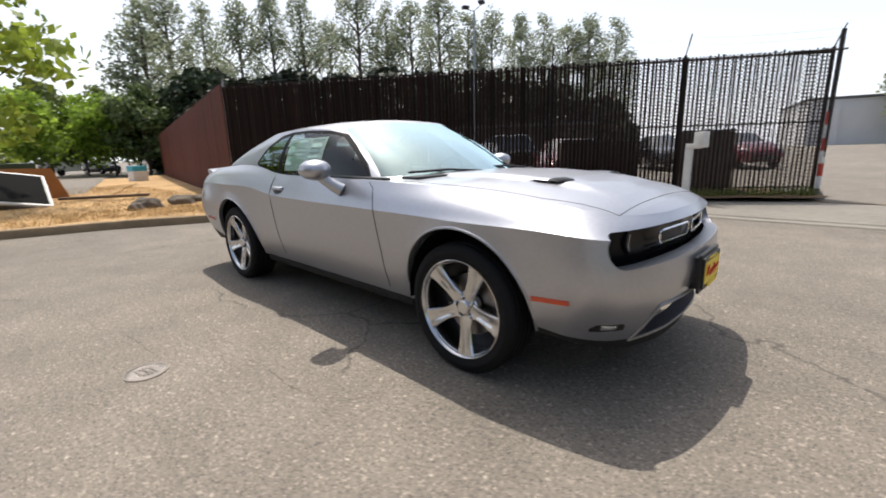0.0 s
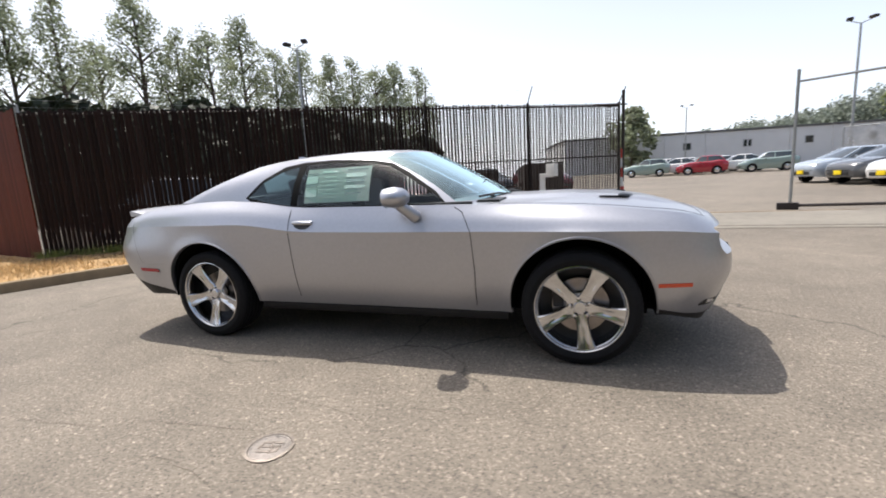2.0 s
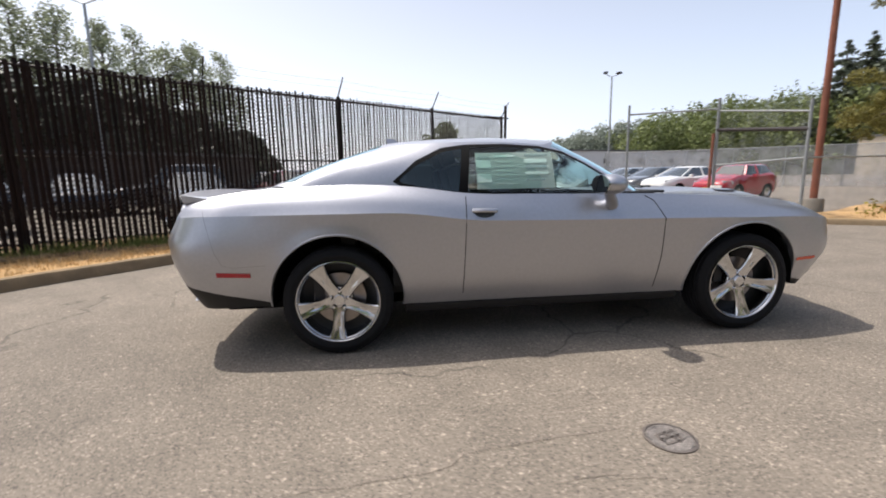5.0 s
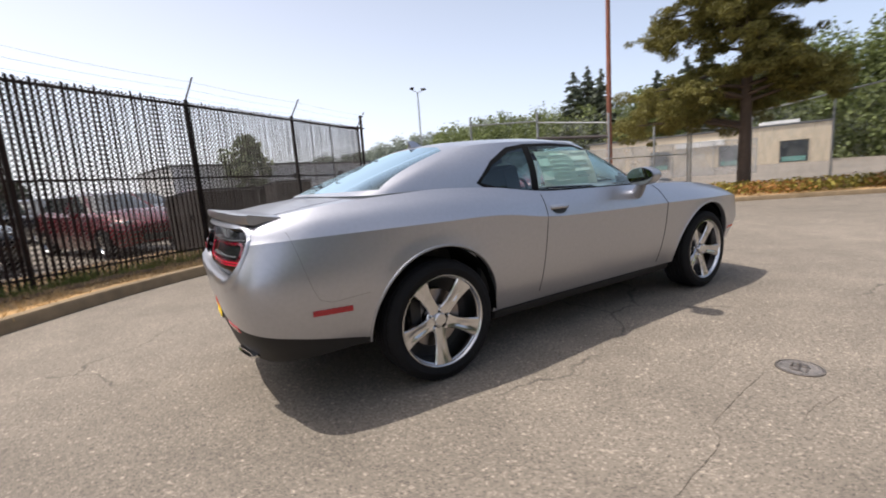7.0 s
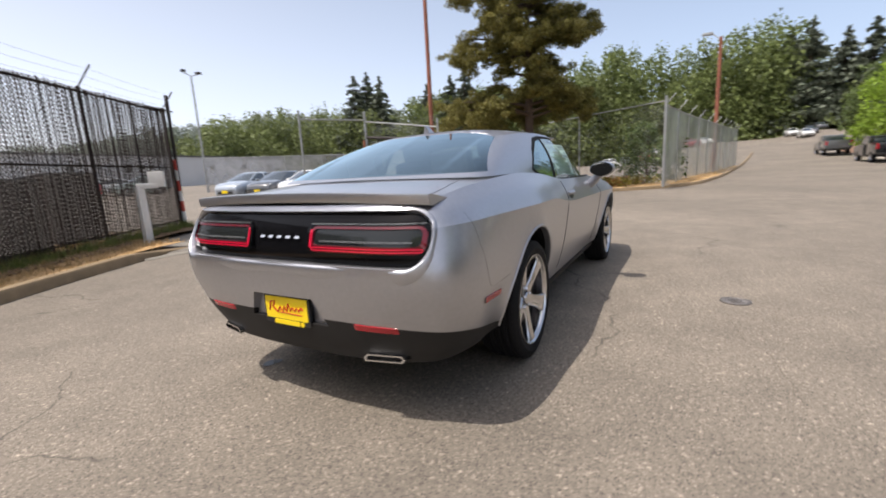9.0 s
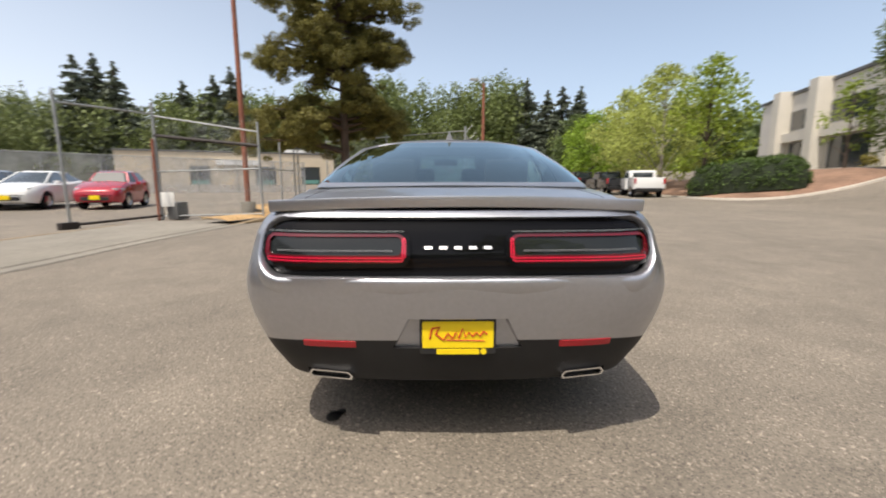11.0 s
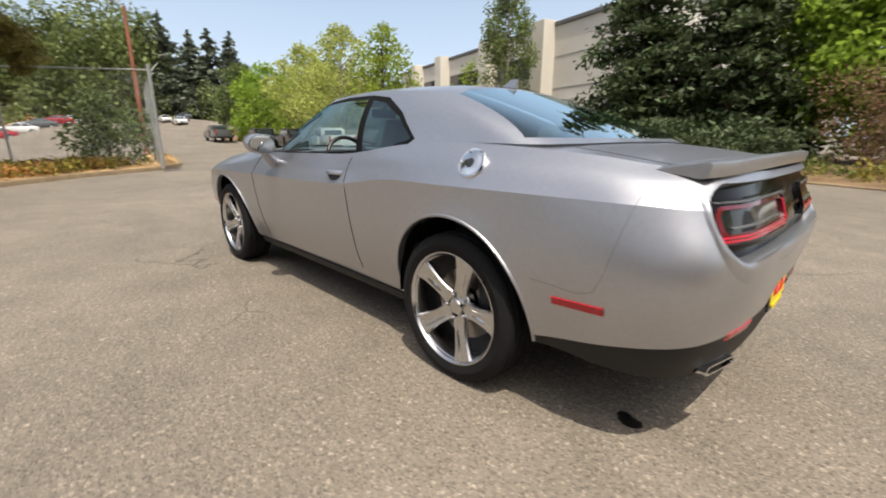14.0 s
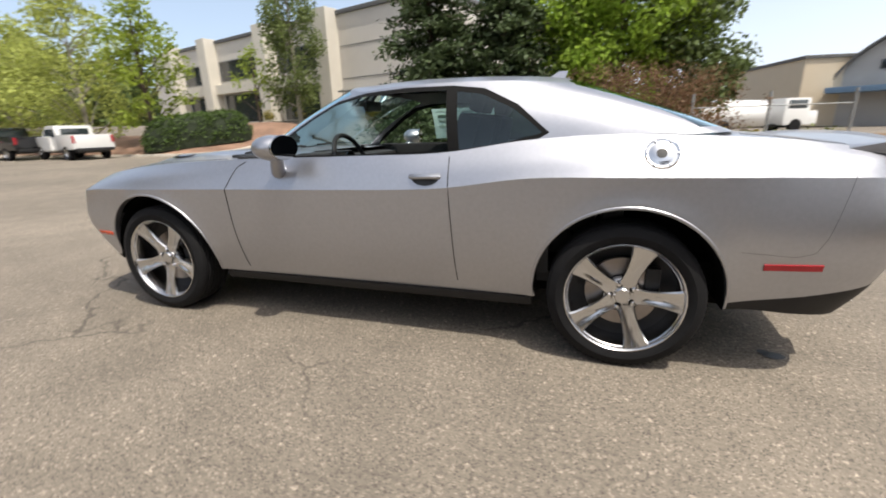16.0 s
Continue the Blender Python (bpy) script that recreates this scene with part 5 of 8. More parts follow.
def broad_tree(name, label, at, h, crown, clear, mat, bark=BARK, leaf=.16, per=60, blob=.8, count=70, group="", wide_low=False, tall=1.0, z=None):
    """Broadleaf tree: forked trunk, limbs out to clumps, an uneven crown with gaps."""
    th = thing(name, label, "tree", (at[0], at[1], height(*at) if z is None else z), 0, group)
    blobs, limbs = [], []
    for k in range(count):
        f = rng.uniform(0, 1) ** (.9 if not wide_low else 1.3)
        zz = clear + (h - clear) * f
        prof = math.sin(math.pi * min(1, .18 + .82 * f) ** 1.0) ** .7 if not wide_low else (1 - f) ** .6
        rad = crown * max(.18, prof) * rng.uniform(.25, 1.0) ** .6
        a = rng.uniform(0, 2 * math.pi)
        b = blob * rng.uniform(.55, 1.25) * (.65 + .35 * prof)
        c = (rad * math.cos(a), rad * math.sin(a), zz)
        blobs.append((c, (b, b, b * .8 * tall)))
        if k % 4 == 0:
            limbs.append(((0, 0, max(clear * .7, zz - rad * .9)), c))
    trunk_mesh(th, h * .92, max(.06, h * .018), bark, (0, 0), limbs)
    leaf_mesh("crown", *blob_leaves(blobs, per, leaf), mat, th)
    return th


def conifer(name, label, at, h, wide, clear, mat, leaf=.22, tiers=18, arms=7, per=16, droop=.25, group="", bark=BARK, ragged=.3, z=None, power=.85):
    """Needle tree: straight trunk, whorls of drooping boughs with sprays along them."""
    th = thing(name, label, "tree", (at[0], at[1], height(*at) if z is None else z), 0, group)
    cs, ns, ss, limbs = [], [], [], []
    for t in range(tiers):
        f = t / (tiers - 1)
        z = clear + (h - clear) * f
        for k in range(max(3, int(arms * (1 - .5 * f)))):
            L = wide * (1 - f) ** power * rng.uniform(1 - ragged, 1 + ragged * .5) + .12 * wide * .3
            a = rng.uniform(0, 2 * math.pi)
            dx, dy = math.cos(a), math.sin(a)
            zz = z + rng.uniform(-.5, .5) * (h - clear) / tiers
            tip = (dx * L, dy * L, zz - droop * L * rng.uniform(.4, 1.4))
            if k % 2 == 0:
                limbs.append(((0, 0, zz), tip))
            m = max(3, int(per * L))
            g = rng.uniform(.15, 1.0, m)
            side = rng.normal(size=(m, 3)) * np.array((.16, .16, .07)) * L * (.35 + .65 * g[:, None])
            p = np.stack([dx * L * g, dy * L * g, zz - (zz - tip[2]) * g ** 1.4], 1) + side
            cs.append(p), ns.append(rng.normal(size=(m, 3)) * .55 + (0, 0, .8)), ss.append(leaf * rng.uniform(.6, 1.4, m))
    trunk_mesh(th, h * .97, max(.07, h * .017), bark, (0, 0), limbs)
    leaf_mesh("foliage", np.concatenate(cs), np.concatenate(ns), np.concatenate(ss), mat, th, "", .45)
    return th


# cottonwood row behind the yard
COT = []
for k in range(3):
    COT.append(broad_tree("cottonwood", "tall thin cottonwood with open grey-green foliage", (-45 - 12 * k, 40 + 9 * k), 20.5 - k, 3.5 + .25 * k, 2.2, COTTON, BARK, .15, 58, 1.25, 115, "cottonwood row", tall=1.35))
EYE0 = Vector((2.98, -2.53, 0))
random.seed(21)


def polar(az, d, eye=EYE0):
    return eye.x + d * math.cos(radians(az)), eye.y + d * math.sin(radians(az))


spots = [(164, 60, .95), (160.5, 66, 1.0), (157, 60, 1.02), (153.5, 62, 1.05), (150, 60, 1.08), (147, 66, 1.02), (143.5, 60, 1.08), (140, 62, 1.0), (137, 60, 1.05), (133.5, 64, 1.08), (130, 66, .98), (127, 65, 1.04), (123.5, 68, .93), (120.8, 70, .98), (118, 72, 1.0), (115.6, 72, .93), (112.6, 76, .98)]
for k, (az, d, s) in enumerate(spots):
    x, y = polar(az, d)
    m = pose(x, y, height(x, y), 0, 0, random.uniform(0, 360)) @ Matrix.Diagonal((random.uniform(.85, 1.15), random.uniform(.85, 1.15), s, 1))
    if k < 3:
        COT[k].matrix_basis = m
    else:
        ob = copy_thing(COT[k % 3], pose(0, 0, 0))
        ob.matrix_basis = m
x, y = polar(166.3, 52)
broad_tree("cottonwood", "broad grey-green cottonwood beyond the verge", (x, y), 15.8, 4.6, 3.4, COTTON, BARK, .17, 66, 1.3, 120, "cottonwood row", True, 1.0)
for az, d, h, w in ((164.8, 47, 7.0, 2.6), (162.2, 44, 8.6, 2.4), (160.2, 47, 8.8, 2.4)):
    broad_tree("dark_tree", "dense dark green tree behind the red fence", polar(az, d), h, w, .5, FIR, BARK, .24, 80, 1.2, 70, "dark trees beyond the verge")
for az, d, h, w, mt in ((172.8, 52, 6.8, 3.0, GREENLEAF), (175.5, 50, 7.5, 3.2, BIRCHLEAF), (178.5, 46, 7.0, 3.4, GREENLEAF), (182, 44, 7.5, 3.5, GREENLEAF), (171, 60, 8.8, 3.4, BIRCHLEAF), (170.5, 47, 6.4, 2.4, GREENLEAF), (167.5, 45, 7.2, 2.2, WOODLEAF)):
    broad_tree("leafy_tree", "green leafy tree at the far side of the verge", polar(az, d), h, w, 1.5, mt, BARK, .20, 70, 1.2, 60, "leafy trees beyond the verge")
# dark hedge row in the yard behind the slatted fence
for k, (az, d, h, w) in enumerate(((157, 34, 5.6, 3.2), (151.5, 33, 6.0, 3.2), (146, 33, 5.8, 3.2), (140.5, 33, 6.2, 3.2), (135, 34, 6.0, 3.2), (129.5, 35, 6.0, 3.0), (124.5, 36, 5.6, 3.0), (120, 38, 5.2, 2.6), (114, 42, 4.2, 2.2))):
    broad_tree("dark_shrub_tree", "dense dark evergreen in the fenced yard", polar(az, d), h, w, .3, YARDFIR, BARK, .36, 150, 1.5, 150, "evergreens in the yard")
# maple over the western verge
broad_tree("maple", "bright green large-leaved maple over the verge", (-12.3, -3.6), 7.0, 3.0, 1.9, MAPLE, BARK, .15, 110, .75, 80)
broad_tree("maple", "yellow-green maple sapling behind the verge", (-20.5, -3.6), 4.4, 1.9, .8, MAPLE, BARK, .14, 90, .7, 40)

# island pine with its groundcover
pine = thing("island_pine", "large tiered olive-green pine on the planted island", "tree", (13.6, 3.85, .35))
blobs, limbs = [], []
BOUGHS = [(95, 2.5, 4.2, 1.0), (118, 2.3, 3.5, .95), (76, 2.4, 3.2, .9), (88, 3.3, 3.9, .9), (105, 3.5, 2.9, .85), (150, 3.1, 2.2, .75), (-82, 3.2, 2.3, .75), (-108, 3.7, 1.9, .7), (-58, 3.0, 2.4, .7), (0, 3.2, 2.7, .9), (40, 3.4, 2.6, .85), (205, 3.7, 1.7, .75),
          (100, 5.4, 3.5, .85), (80, 5.9, 2.8, .85), (128, 5.7, 2.7, .8), (168, 5.6, 2.1, .9), (-92, 5.5, 2.6, .75), (-62, 6.0, 2.4, .8), (-122, 5.9, 2.1, .8), (20, 5.8, 2.6, .9), (-15, 5.0, 2.3, .8), (215, 5.4, 1.6, .75)]
for k in range(26):
    f = (k + .5) / 26
    BOUGHS.append((k * 137.5, 6.9 + 2.9 * f, 2.6 * (1 - f) ** .7 + .5, .8 - .25 * f))
for k in range(12):
    BOUGHS.append((k * 137.5 + 60, 3.2 + .42 * k, rng.uniform(.9, 1.5), .6))
for k in range(15):
    BOUGHS.append((k * 137.5 + 20, 2.7 + 5.8 * k / 15, rng.uniform(1.9, 2.8), .7))
for az, z, L, w in BOUGHS:
    a = radians(az) + rng.uniform(-.08, .08)
    limbs.append(((0, 0, z - .12 * L), (L * .92 * math.cos(a), L * .92 * math.sin(a), z)))
    for j in range(20):
        g = rng.uniform(.34, 1.0) if j > 1 else 1.0
        b = a + rng.normal() * .20
        c = (L * g * math.cos(b), L * g * math.sin(b), z + rng.normal() * .30 * w + .10 * g - .25 * (g > .9))
        r = w * rng.uniform(.20, .50)
        blobs.append((c, (r, r, r * .60)))
trunk_mesh(pine, 9.2, .21, BARK, (.2, .1), limbs)
leaf_mesh("foliage", *blob_leaves(blobs, 3900, .058, .9), PINE, pine, "", .26)
ground = []
for k in range(150):
    f = rng.uniform(0, 1)
    x, y = 10.6 + 6.0 * f + rng.uniform(-.6, .6), 4.6 - 5.0 * f + rng.uniform(-.7, 1.4)
    ground.append(((x, y, .28), (.36, .36, .26)))
tagged(leaf_mesh("groundcover", *blob_leaves(ground[:95], 480, .055, .8), GROUNDLEAF), "yellow-green low groundcover on the island", "groundcover", "", "stuff")
tagged(leaf_mesh("groundcover", *blob_leaves(ground[95:], 480, .05, .8), REDLEAF), "rusty orange patches of low groundcover", "groundcover", "", "stuff")

# hedge bed, maples and birches by the office drive
hedge = thing("hedge", "clipped dark green hedge on the mulch bed", "hedge", (21.1, -18.0, height(21.1, -18.0) + .22), -138)
# near-black inner body stands for the shade between the hedge leaves
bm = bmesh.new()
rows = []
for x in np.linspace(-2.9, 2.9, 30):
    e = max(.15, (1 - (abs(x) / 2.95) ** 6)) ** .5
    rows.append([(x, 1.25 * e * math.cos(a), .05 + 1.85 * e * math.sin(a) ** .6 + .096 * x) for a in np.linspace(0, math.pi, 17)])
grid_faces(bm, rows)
part("core", bm, material("hedge_inner_shade", (0.012, 0.02, 0.006), 0.9, 0, 0.3, 6), hedge)
hb = []
for k in range(620):
    x = rng.uniform(-2.9, 2.9)
    e = max(.15, (1 - (abs(x) / 2.95) ** 6)) ** .5
    a = rng.uniform(0, math.pi)
    hb.append(((x, 1.25 * e * math.cos(a), .05 + 1.85 * e * math.sin(a) ** .6 + .1 * x), (.22, .22, .18)))
leaf_mesh("leaves", *blob_leaves(hb, 420, .06, .7), HEDGELEAF, hedge)
broad_tree("maple", "bright yellow-green maple at the end of the hedge", (23.4, -16.9), 8.6, 2.4, 1.6, MAPLE, BARK, .11, 170, .62, 95, "trees by the drive")
broad_tree("willow", "airy yellow-green tree over the parked pickups", (29.0, -17.0), 9.2, 4.0, 1.4, LIGHTLEAF, PALEBARK, .11, 150, .9, 120, "trees by the drive")
broad_tree("willow", "light green tree further along the street", (37, -18.0), 9.0, 3.8, 1.2, LIGHTLEAF, PALEBARK, .13, 120, 1.0, 100, "trees by the drive")
broad_tree("leafy_tree", "dense green tree hanging over the street", (48, -18.5), 8.0, 4.5, .6, GREENLEAF, BARK, .17, 90, 1.2, 90, "trees by the drive")
broad_tree("leafy_tree", "dark green tree at the street's far side", (62, -21), 8.5, 4.5, .6, WOODLEAF, BARK, .2, 70, 1.3, 80, "trees by the drive")
broad_tree("birch", "tall drooping birch before the office wall", (19.2, -25.6), 10.6, 2.1, 1.6, BIRCHLEAF, PALEBARK, .10, 190, .7, 130, "trees by the drive", tall=1.7)
broad_tree("young_maple", "small light green tree before the office entrance", (22.4, -25.0), 5.6, 1.5, 1.4, MAPLE, BARK, .12, 90, .5, 45, "trees by the drive")
for x, y, r in ((15.2, -27.2, .7), (17.2, -27.6, .6), (13.4, -26.4, .9), (24.5, -28.6, .7), (21.0, -28.2, .5), (11.6, -26.0, .8)):
    sh = thing("shrub", "rounded yellow-green shrub at the wall's foot", "shrub", (x, y, height(x, y)), 0, "shrubs at the wall")
    leaf_mesh("foliage", *blob_leaves([((rng.uniform(-.4, .4) * r, rng.uniform(-.4, .4) * r, .3 + rng.uniform(0, .5) * r), r * .6) for _ in range(12)], 160, .08), GROUNDLEAF, sh)

broad_tree("leafy_shrub", "dense green shrub behind the corner of the street fence", (18.6, -.2), 2.7, 1.4, .2, WOODLEAF, BARK, .07, 420, .6, 50)

# conifers and bushes to the south
conifer("spruce", "large dark spruce with low spreading boughs", (6.9, -20.4), 12.5, 3.5, .4, SPRUCE, .16, 26, 11, 60, .22, "southern conifers", z=.15)
conifer("spruce", "tall dark spruce behind the bushes", (3.0, -21.0), 12.0, 3.8, .4, SPRUCE, .16, 26, 11, 60, .22, "southern conifers", z=.15)
for x, y, r, h in ((6.9, -16.9, 1.7, 1.9), (4.6, -16.6, 1.7, 2.0), (2.4, -16.9, 1.6, 1.9), (7.9, -17.9, 1.0, 1.7), (.6, -16.8, 1.5, 1.6)):
    sh = thing("juniper", "spreading dark green juniper bush", "bush", (x, y, .06), 0, "junipers below the conifers")
    bl = [((rng.normal() * r * .42, rng.normal() * r * .42, abs(rng.normal()) * h * .36 + .25), (r * .42, r * .42, .26)) for _ in range(34)]
    leaf_mesh("foliage", *blob_leaves(bl, 420, .10, .6), SPRUCE, sh, "", .4)
broad_tree("leafy_tree", "fresh green broadleaf tree beside the conifers", (-2.6, -22.0), 11.0, 3.4, 1.0, GREENLEAF, BARK, .13, 170, 1.2, 130, "southern trees", z=.15)
broad_tree("leafy_tree", "dark green broadleaf tree behind the brown bush", (-6.0, -23.5), 10.6, 2.5, 1.2, WOODLEAF, BARK, .14, 150, 1.2, 110, "southern trees", z=.15)
broad_tree("leafy_tree", "fresh green tree filling the gap beside the spruces", (.2, -23.6), 10.2, 3.0, .8, GREENLEAF, BARK, .14, 150, 1.2, 110, "southern trees", z=.15)
sh = thing("dead_bush", "tangled dull brown dead bush", "bush", (-3.6, -16.6, .1))
for k in range(26):
    bm = bmesh.new()
    a, r = rng.uniform(0, 6.3), rng.uniform(.4, 1.7)
    x, y, z = r * math.cos(a), .6 * r * math.sin(a), rng.uniform(1.6, 3.2)
    tube(bm, [(x * .2, y * .2, 0), (x * .5, y * .5, z * .55), (x, y, z)], .022, 5, True, .006)
    part("stem", bm, BARK, sh)
leaf_mesh("foliage", *blob_leaves([((rng.normal() * 1.2, rng.normal() * .7, .35 + rng.uniform(0, 1) ** 1.2 * 2.6), rng.uniform(.25, .6)) for _ in range(190)], 520, .040), BROWNLEAF, sh)
for x, y, mt, h in ((-1.2, -15.0, GREENBLADE, .5), (-3.0, -14.2, GROUNDLEAF, .5), (-4.6, -13.6, GREENBLADE, .6), (-6.2, -13.2, GROUNDLEAF, .6), (-7.5, -14.2, GREENBLADE, .7)):
    sh = thing("weeds", "knee-high yellow-green weeds at the bed's edge", "weeds", (x, y, .05), 0, "weeds")
    leaf_mesh("foliage", *blob_leaves([((rng.normal() * .8, rng.normal() * .5, h * rng.uniform(.2, .9)), .32) for _ in range(22)], 300, .06), mt, sh)
sp = thing("wire_fence", "short run of galvanised fence by the lorry yard", "fence")
for x, y in ((-4.9, -15.6), (-7.4, -15.9), (-10, -16.2)):
    pipe("post", [(x, y, 0), (x, y, 2.05)], .05, GALV, sp)
pipe("rail", [(-4.9, -15.6, 1.55), (-10, -16.2, 1.55)], .02, GALV, sp)
broad_tree("leafy_tree", "distant round green tree by the cream shed", (-23, -78), 9.5, 3.6, 1, WOODLEAF, BARK, .4, 30, 1.4, 50)
broad_tree("leafy_tree", "round tree above the warehouse roof", (7.5, 66), 9.3, 3.0, 2, COTTON, BARK, .4, 30, 1.3, 45, z=.5)


# ---- far woods ----
SKY = [(84, .045), (80, .058), (76, .067), (70, .084), (65, .102), (62, .12), (56, .125), (51, .150), (48, .143), (45, .148), (42, .147), (36, .145), (31, .15), (27, .16), (20, .165), (15, .19), (8, .20), (3, .20), (0, .19), (-4, .195), (-7, .21), (-10, .195), (-12, .15), (-14, .12), (-18, .10), (-22, .10), (-30, .15), (-40, .12), (-50, .10)]


def crest(az):
    s = sorted(SKY)
    return float(np.interp(az, [a for a, _ in s], [b for _, b in s]))


def wood(name, label, az0, az1, d, count, mat, low, size, per, rad, part_of=1.0):
    blobs = []
    for k in range(count):
        az = rng.uniform(az0, az1)
        dd = d * rng.uniform(.88, 1.15)
        top = 1.2 + crest(az) * dd * rng.uniform(.70, 1.04) * part_of
        x, y = -2 + dd * math.cos(radians(az)), -1 + dd * math.sin(radians(az))
        w = rad * rng.uniform(.7, 1.3)
        for j in range(5):
            f = j / 4
            zz = low * top + (top - low * top) * f
            blobs.append(((x + rng.normal() * w * .35, y + rng.normal() * w * .35, zz - w * .3), (w * (1.05 - .5 * f), w * (1.05 - .5 * f), max(w * .8, (top * (1 - low)) / 5))))
    ob = leaf_mesh(name, *blob_leaves(blobs, per, size), mat)
    return tagged(ob, label, "woods", "", "stuff")


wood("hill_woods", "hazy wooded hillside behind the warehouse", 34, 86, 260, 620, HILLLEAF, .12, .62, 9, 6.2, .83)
wood("east_woods", "green woods beyond the beige building", -24, 33, 125, 230, EASTLEAF, .08, .42, 17, 4.2)
wood("scrub_woods", "lighter green scrub in front of the woods", 8, 60, 122, 215, SCRUBLEAF, .05, .40, 15, 3.4, .90)
wood("south_woods", "distant woods behind the office block", -52, -20, 150, 60, WOODLEAF, .1, .9, 5, 5)
bm = bmesh.new()
rows = []
for az in np.linspace(-60, 88, 90):
    row = []
    for d in (150, 200, 262, 300):
        top = crest(az) * 262 * .55
        row.append((-2 + d * math.cos(radians(az)), -1 + d * math.sin(radians(az)), 0 if d == 150 else (top * smooth(150, 262, d))))
    rows.append(row)
grid_faces(bm, rows)
setting(part("hillside", bm, material("wooded_ground", (0.035, 0.048, 0.028), 0.95, 0, 0.3, 0.05)), "dark wooded hillside ground", "backdrop")
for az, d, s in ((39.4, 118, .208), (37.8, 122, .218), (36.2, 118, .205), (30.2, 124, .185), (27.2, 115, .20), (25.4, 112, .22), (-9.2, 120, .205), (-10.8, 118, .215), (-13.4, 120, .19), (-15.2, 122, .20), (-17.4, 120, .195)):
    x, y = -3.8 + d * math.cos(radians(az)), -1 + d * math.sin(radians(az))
    conifer("tall_fir", "tall fir in a haze-paled colour above the woods", (x, y), 1.2 + s * d, 6.6, 7, FARFIR, .50, 20, 10, 17, .25, "tall firs", z=0.0)


# ---- grass, weeds and litter ----
def tufts(name, label, pts, h, mat, blades=14, wide=.07):
    """Upright blades in tufts at points."""
    p = np.asarray(pts, float)
    n = len(p) * blades
    base = np.repeat(p, blades, 0) + np.concatenate([rng.normal(size=(n, 2)) * wide, np.zeros((n, 1))], 1)
    lean = rng.normal(size=(n, 2)) * .45
    hh = h * rng.uniform(.4, 1.3, n)
    tip = base + np.concatenate([lean * hh[:, None], hh[:, None]], 1)
    w = np.stack([rng.normal(size=n), rng.normal(size=n), np.zeros(n)], 1)
    w = w / np.linalg.norm(w, axis=1)[:, None] * .006
    v = np.stack([base - w, base + w, tip], 1).reshape(-1, 3)
    me = bpy.data.meshes.new(name)
    me.from_pydata(v.tolist(), [], np.arange(3 * n).reshape(-1, 3).tolist())
    me.materials.append(mat)
    return tagged(new(name, me), label, "grass", "", "stuff")


def behind(path, n, d0, d1, z):
    c = dense_path(path, .1)
    s = sideways(c)
    i = rng.integers(0, len(c), n)
    d = rng.uniform(d0, d1, n)[:, None]
    q = c[i] + s[i] * d
    return np.concatenate([q, np.full((n, 1), z)], 1)


tufts("dry_grass", "short dry straw-coloured grass on the verge", behind(KERB_W, 2600, .2, 2.6, .11), .07, BLADE, 10)
tufts("dry_grass", "sparse dry grass on the wide verge", np.stack([rng.uniform(-22, -7, 2600), rng.uniform(-4, 2, 2600), np.full(2600, .10)], 1), .06, BLADE, 8)
foot = [FA.lerp(FB, f) - BACK * rng.uniform(.0, .35) for f in rng.uniform(0, 1, 420)]
tufts("weeds_at_fence", "green weeds along the fence's foot", [(p.x, p.y, .08) for p in foot], .20, GREENBLADE, 16, .06)
foot = [FA.lerp(FB, f) - BACK * rng.uniform(-.2, .7) for f in rng.uniform(0, 1, 900)]
leaf_mesh("fallen_leaves", [(p.x, p.y, .125) for p in foot], rng.normal(size=(900, 3)) * .3 + (0, 0, 1), rng.uniform(.02, .045, 900), BROWNLEAF)
tagged(bpy.data.objects["fallen_leaves"], "scattered brown leaves by the fence", "leaves", "", "stuff")
tufts("dry_grass", "dry grass on the eastern strip", behind(KERB_E, 900, .2, 1.2, .14), .08, BLADE, 8)
tufts("dry_grass", "tall dry grass at the southern bed", np.concatenate([rng.uniform((-7.5, -13.4), (-2.8, -11.6), (500, 2)), np.full((500, 1), .05)], 1), .3, BLADE, 14)

import collections
from mathutils.bvhtree import BVHTree
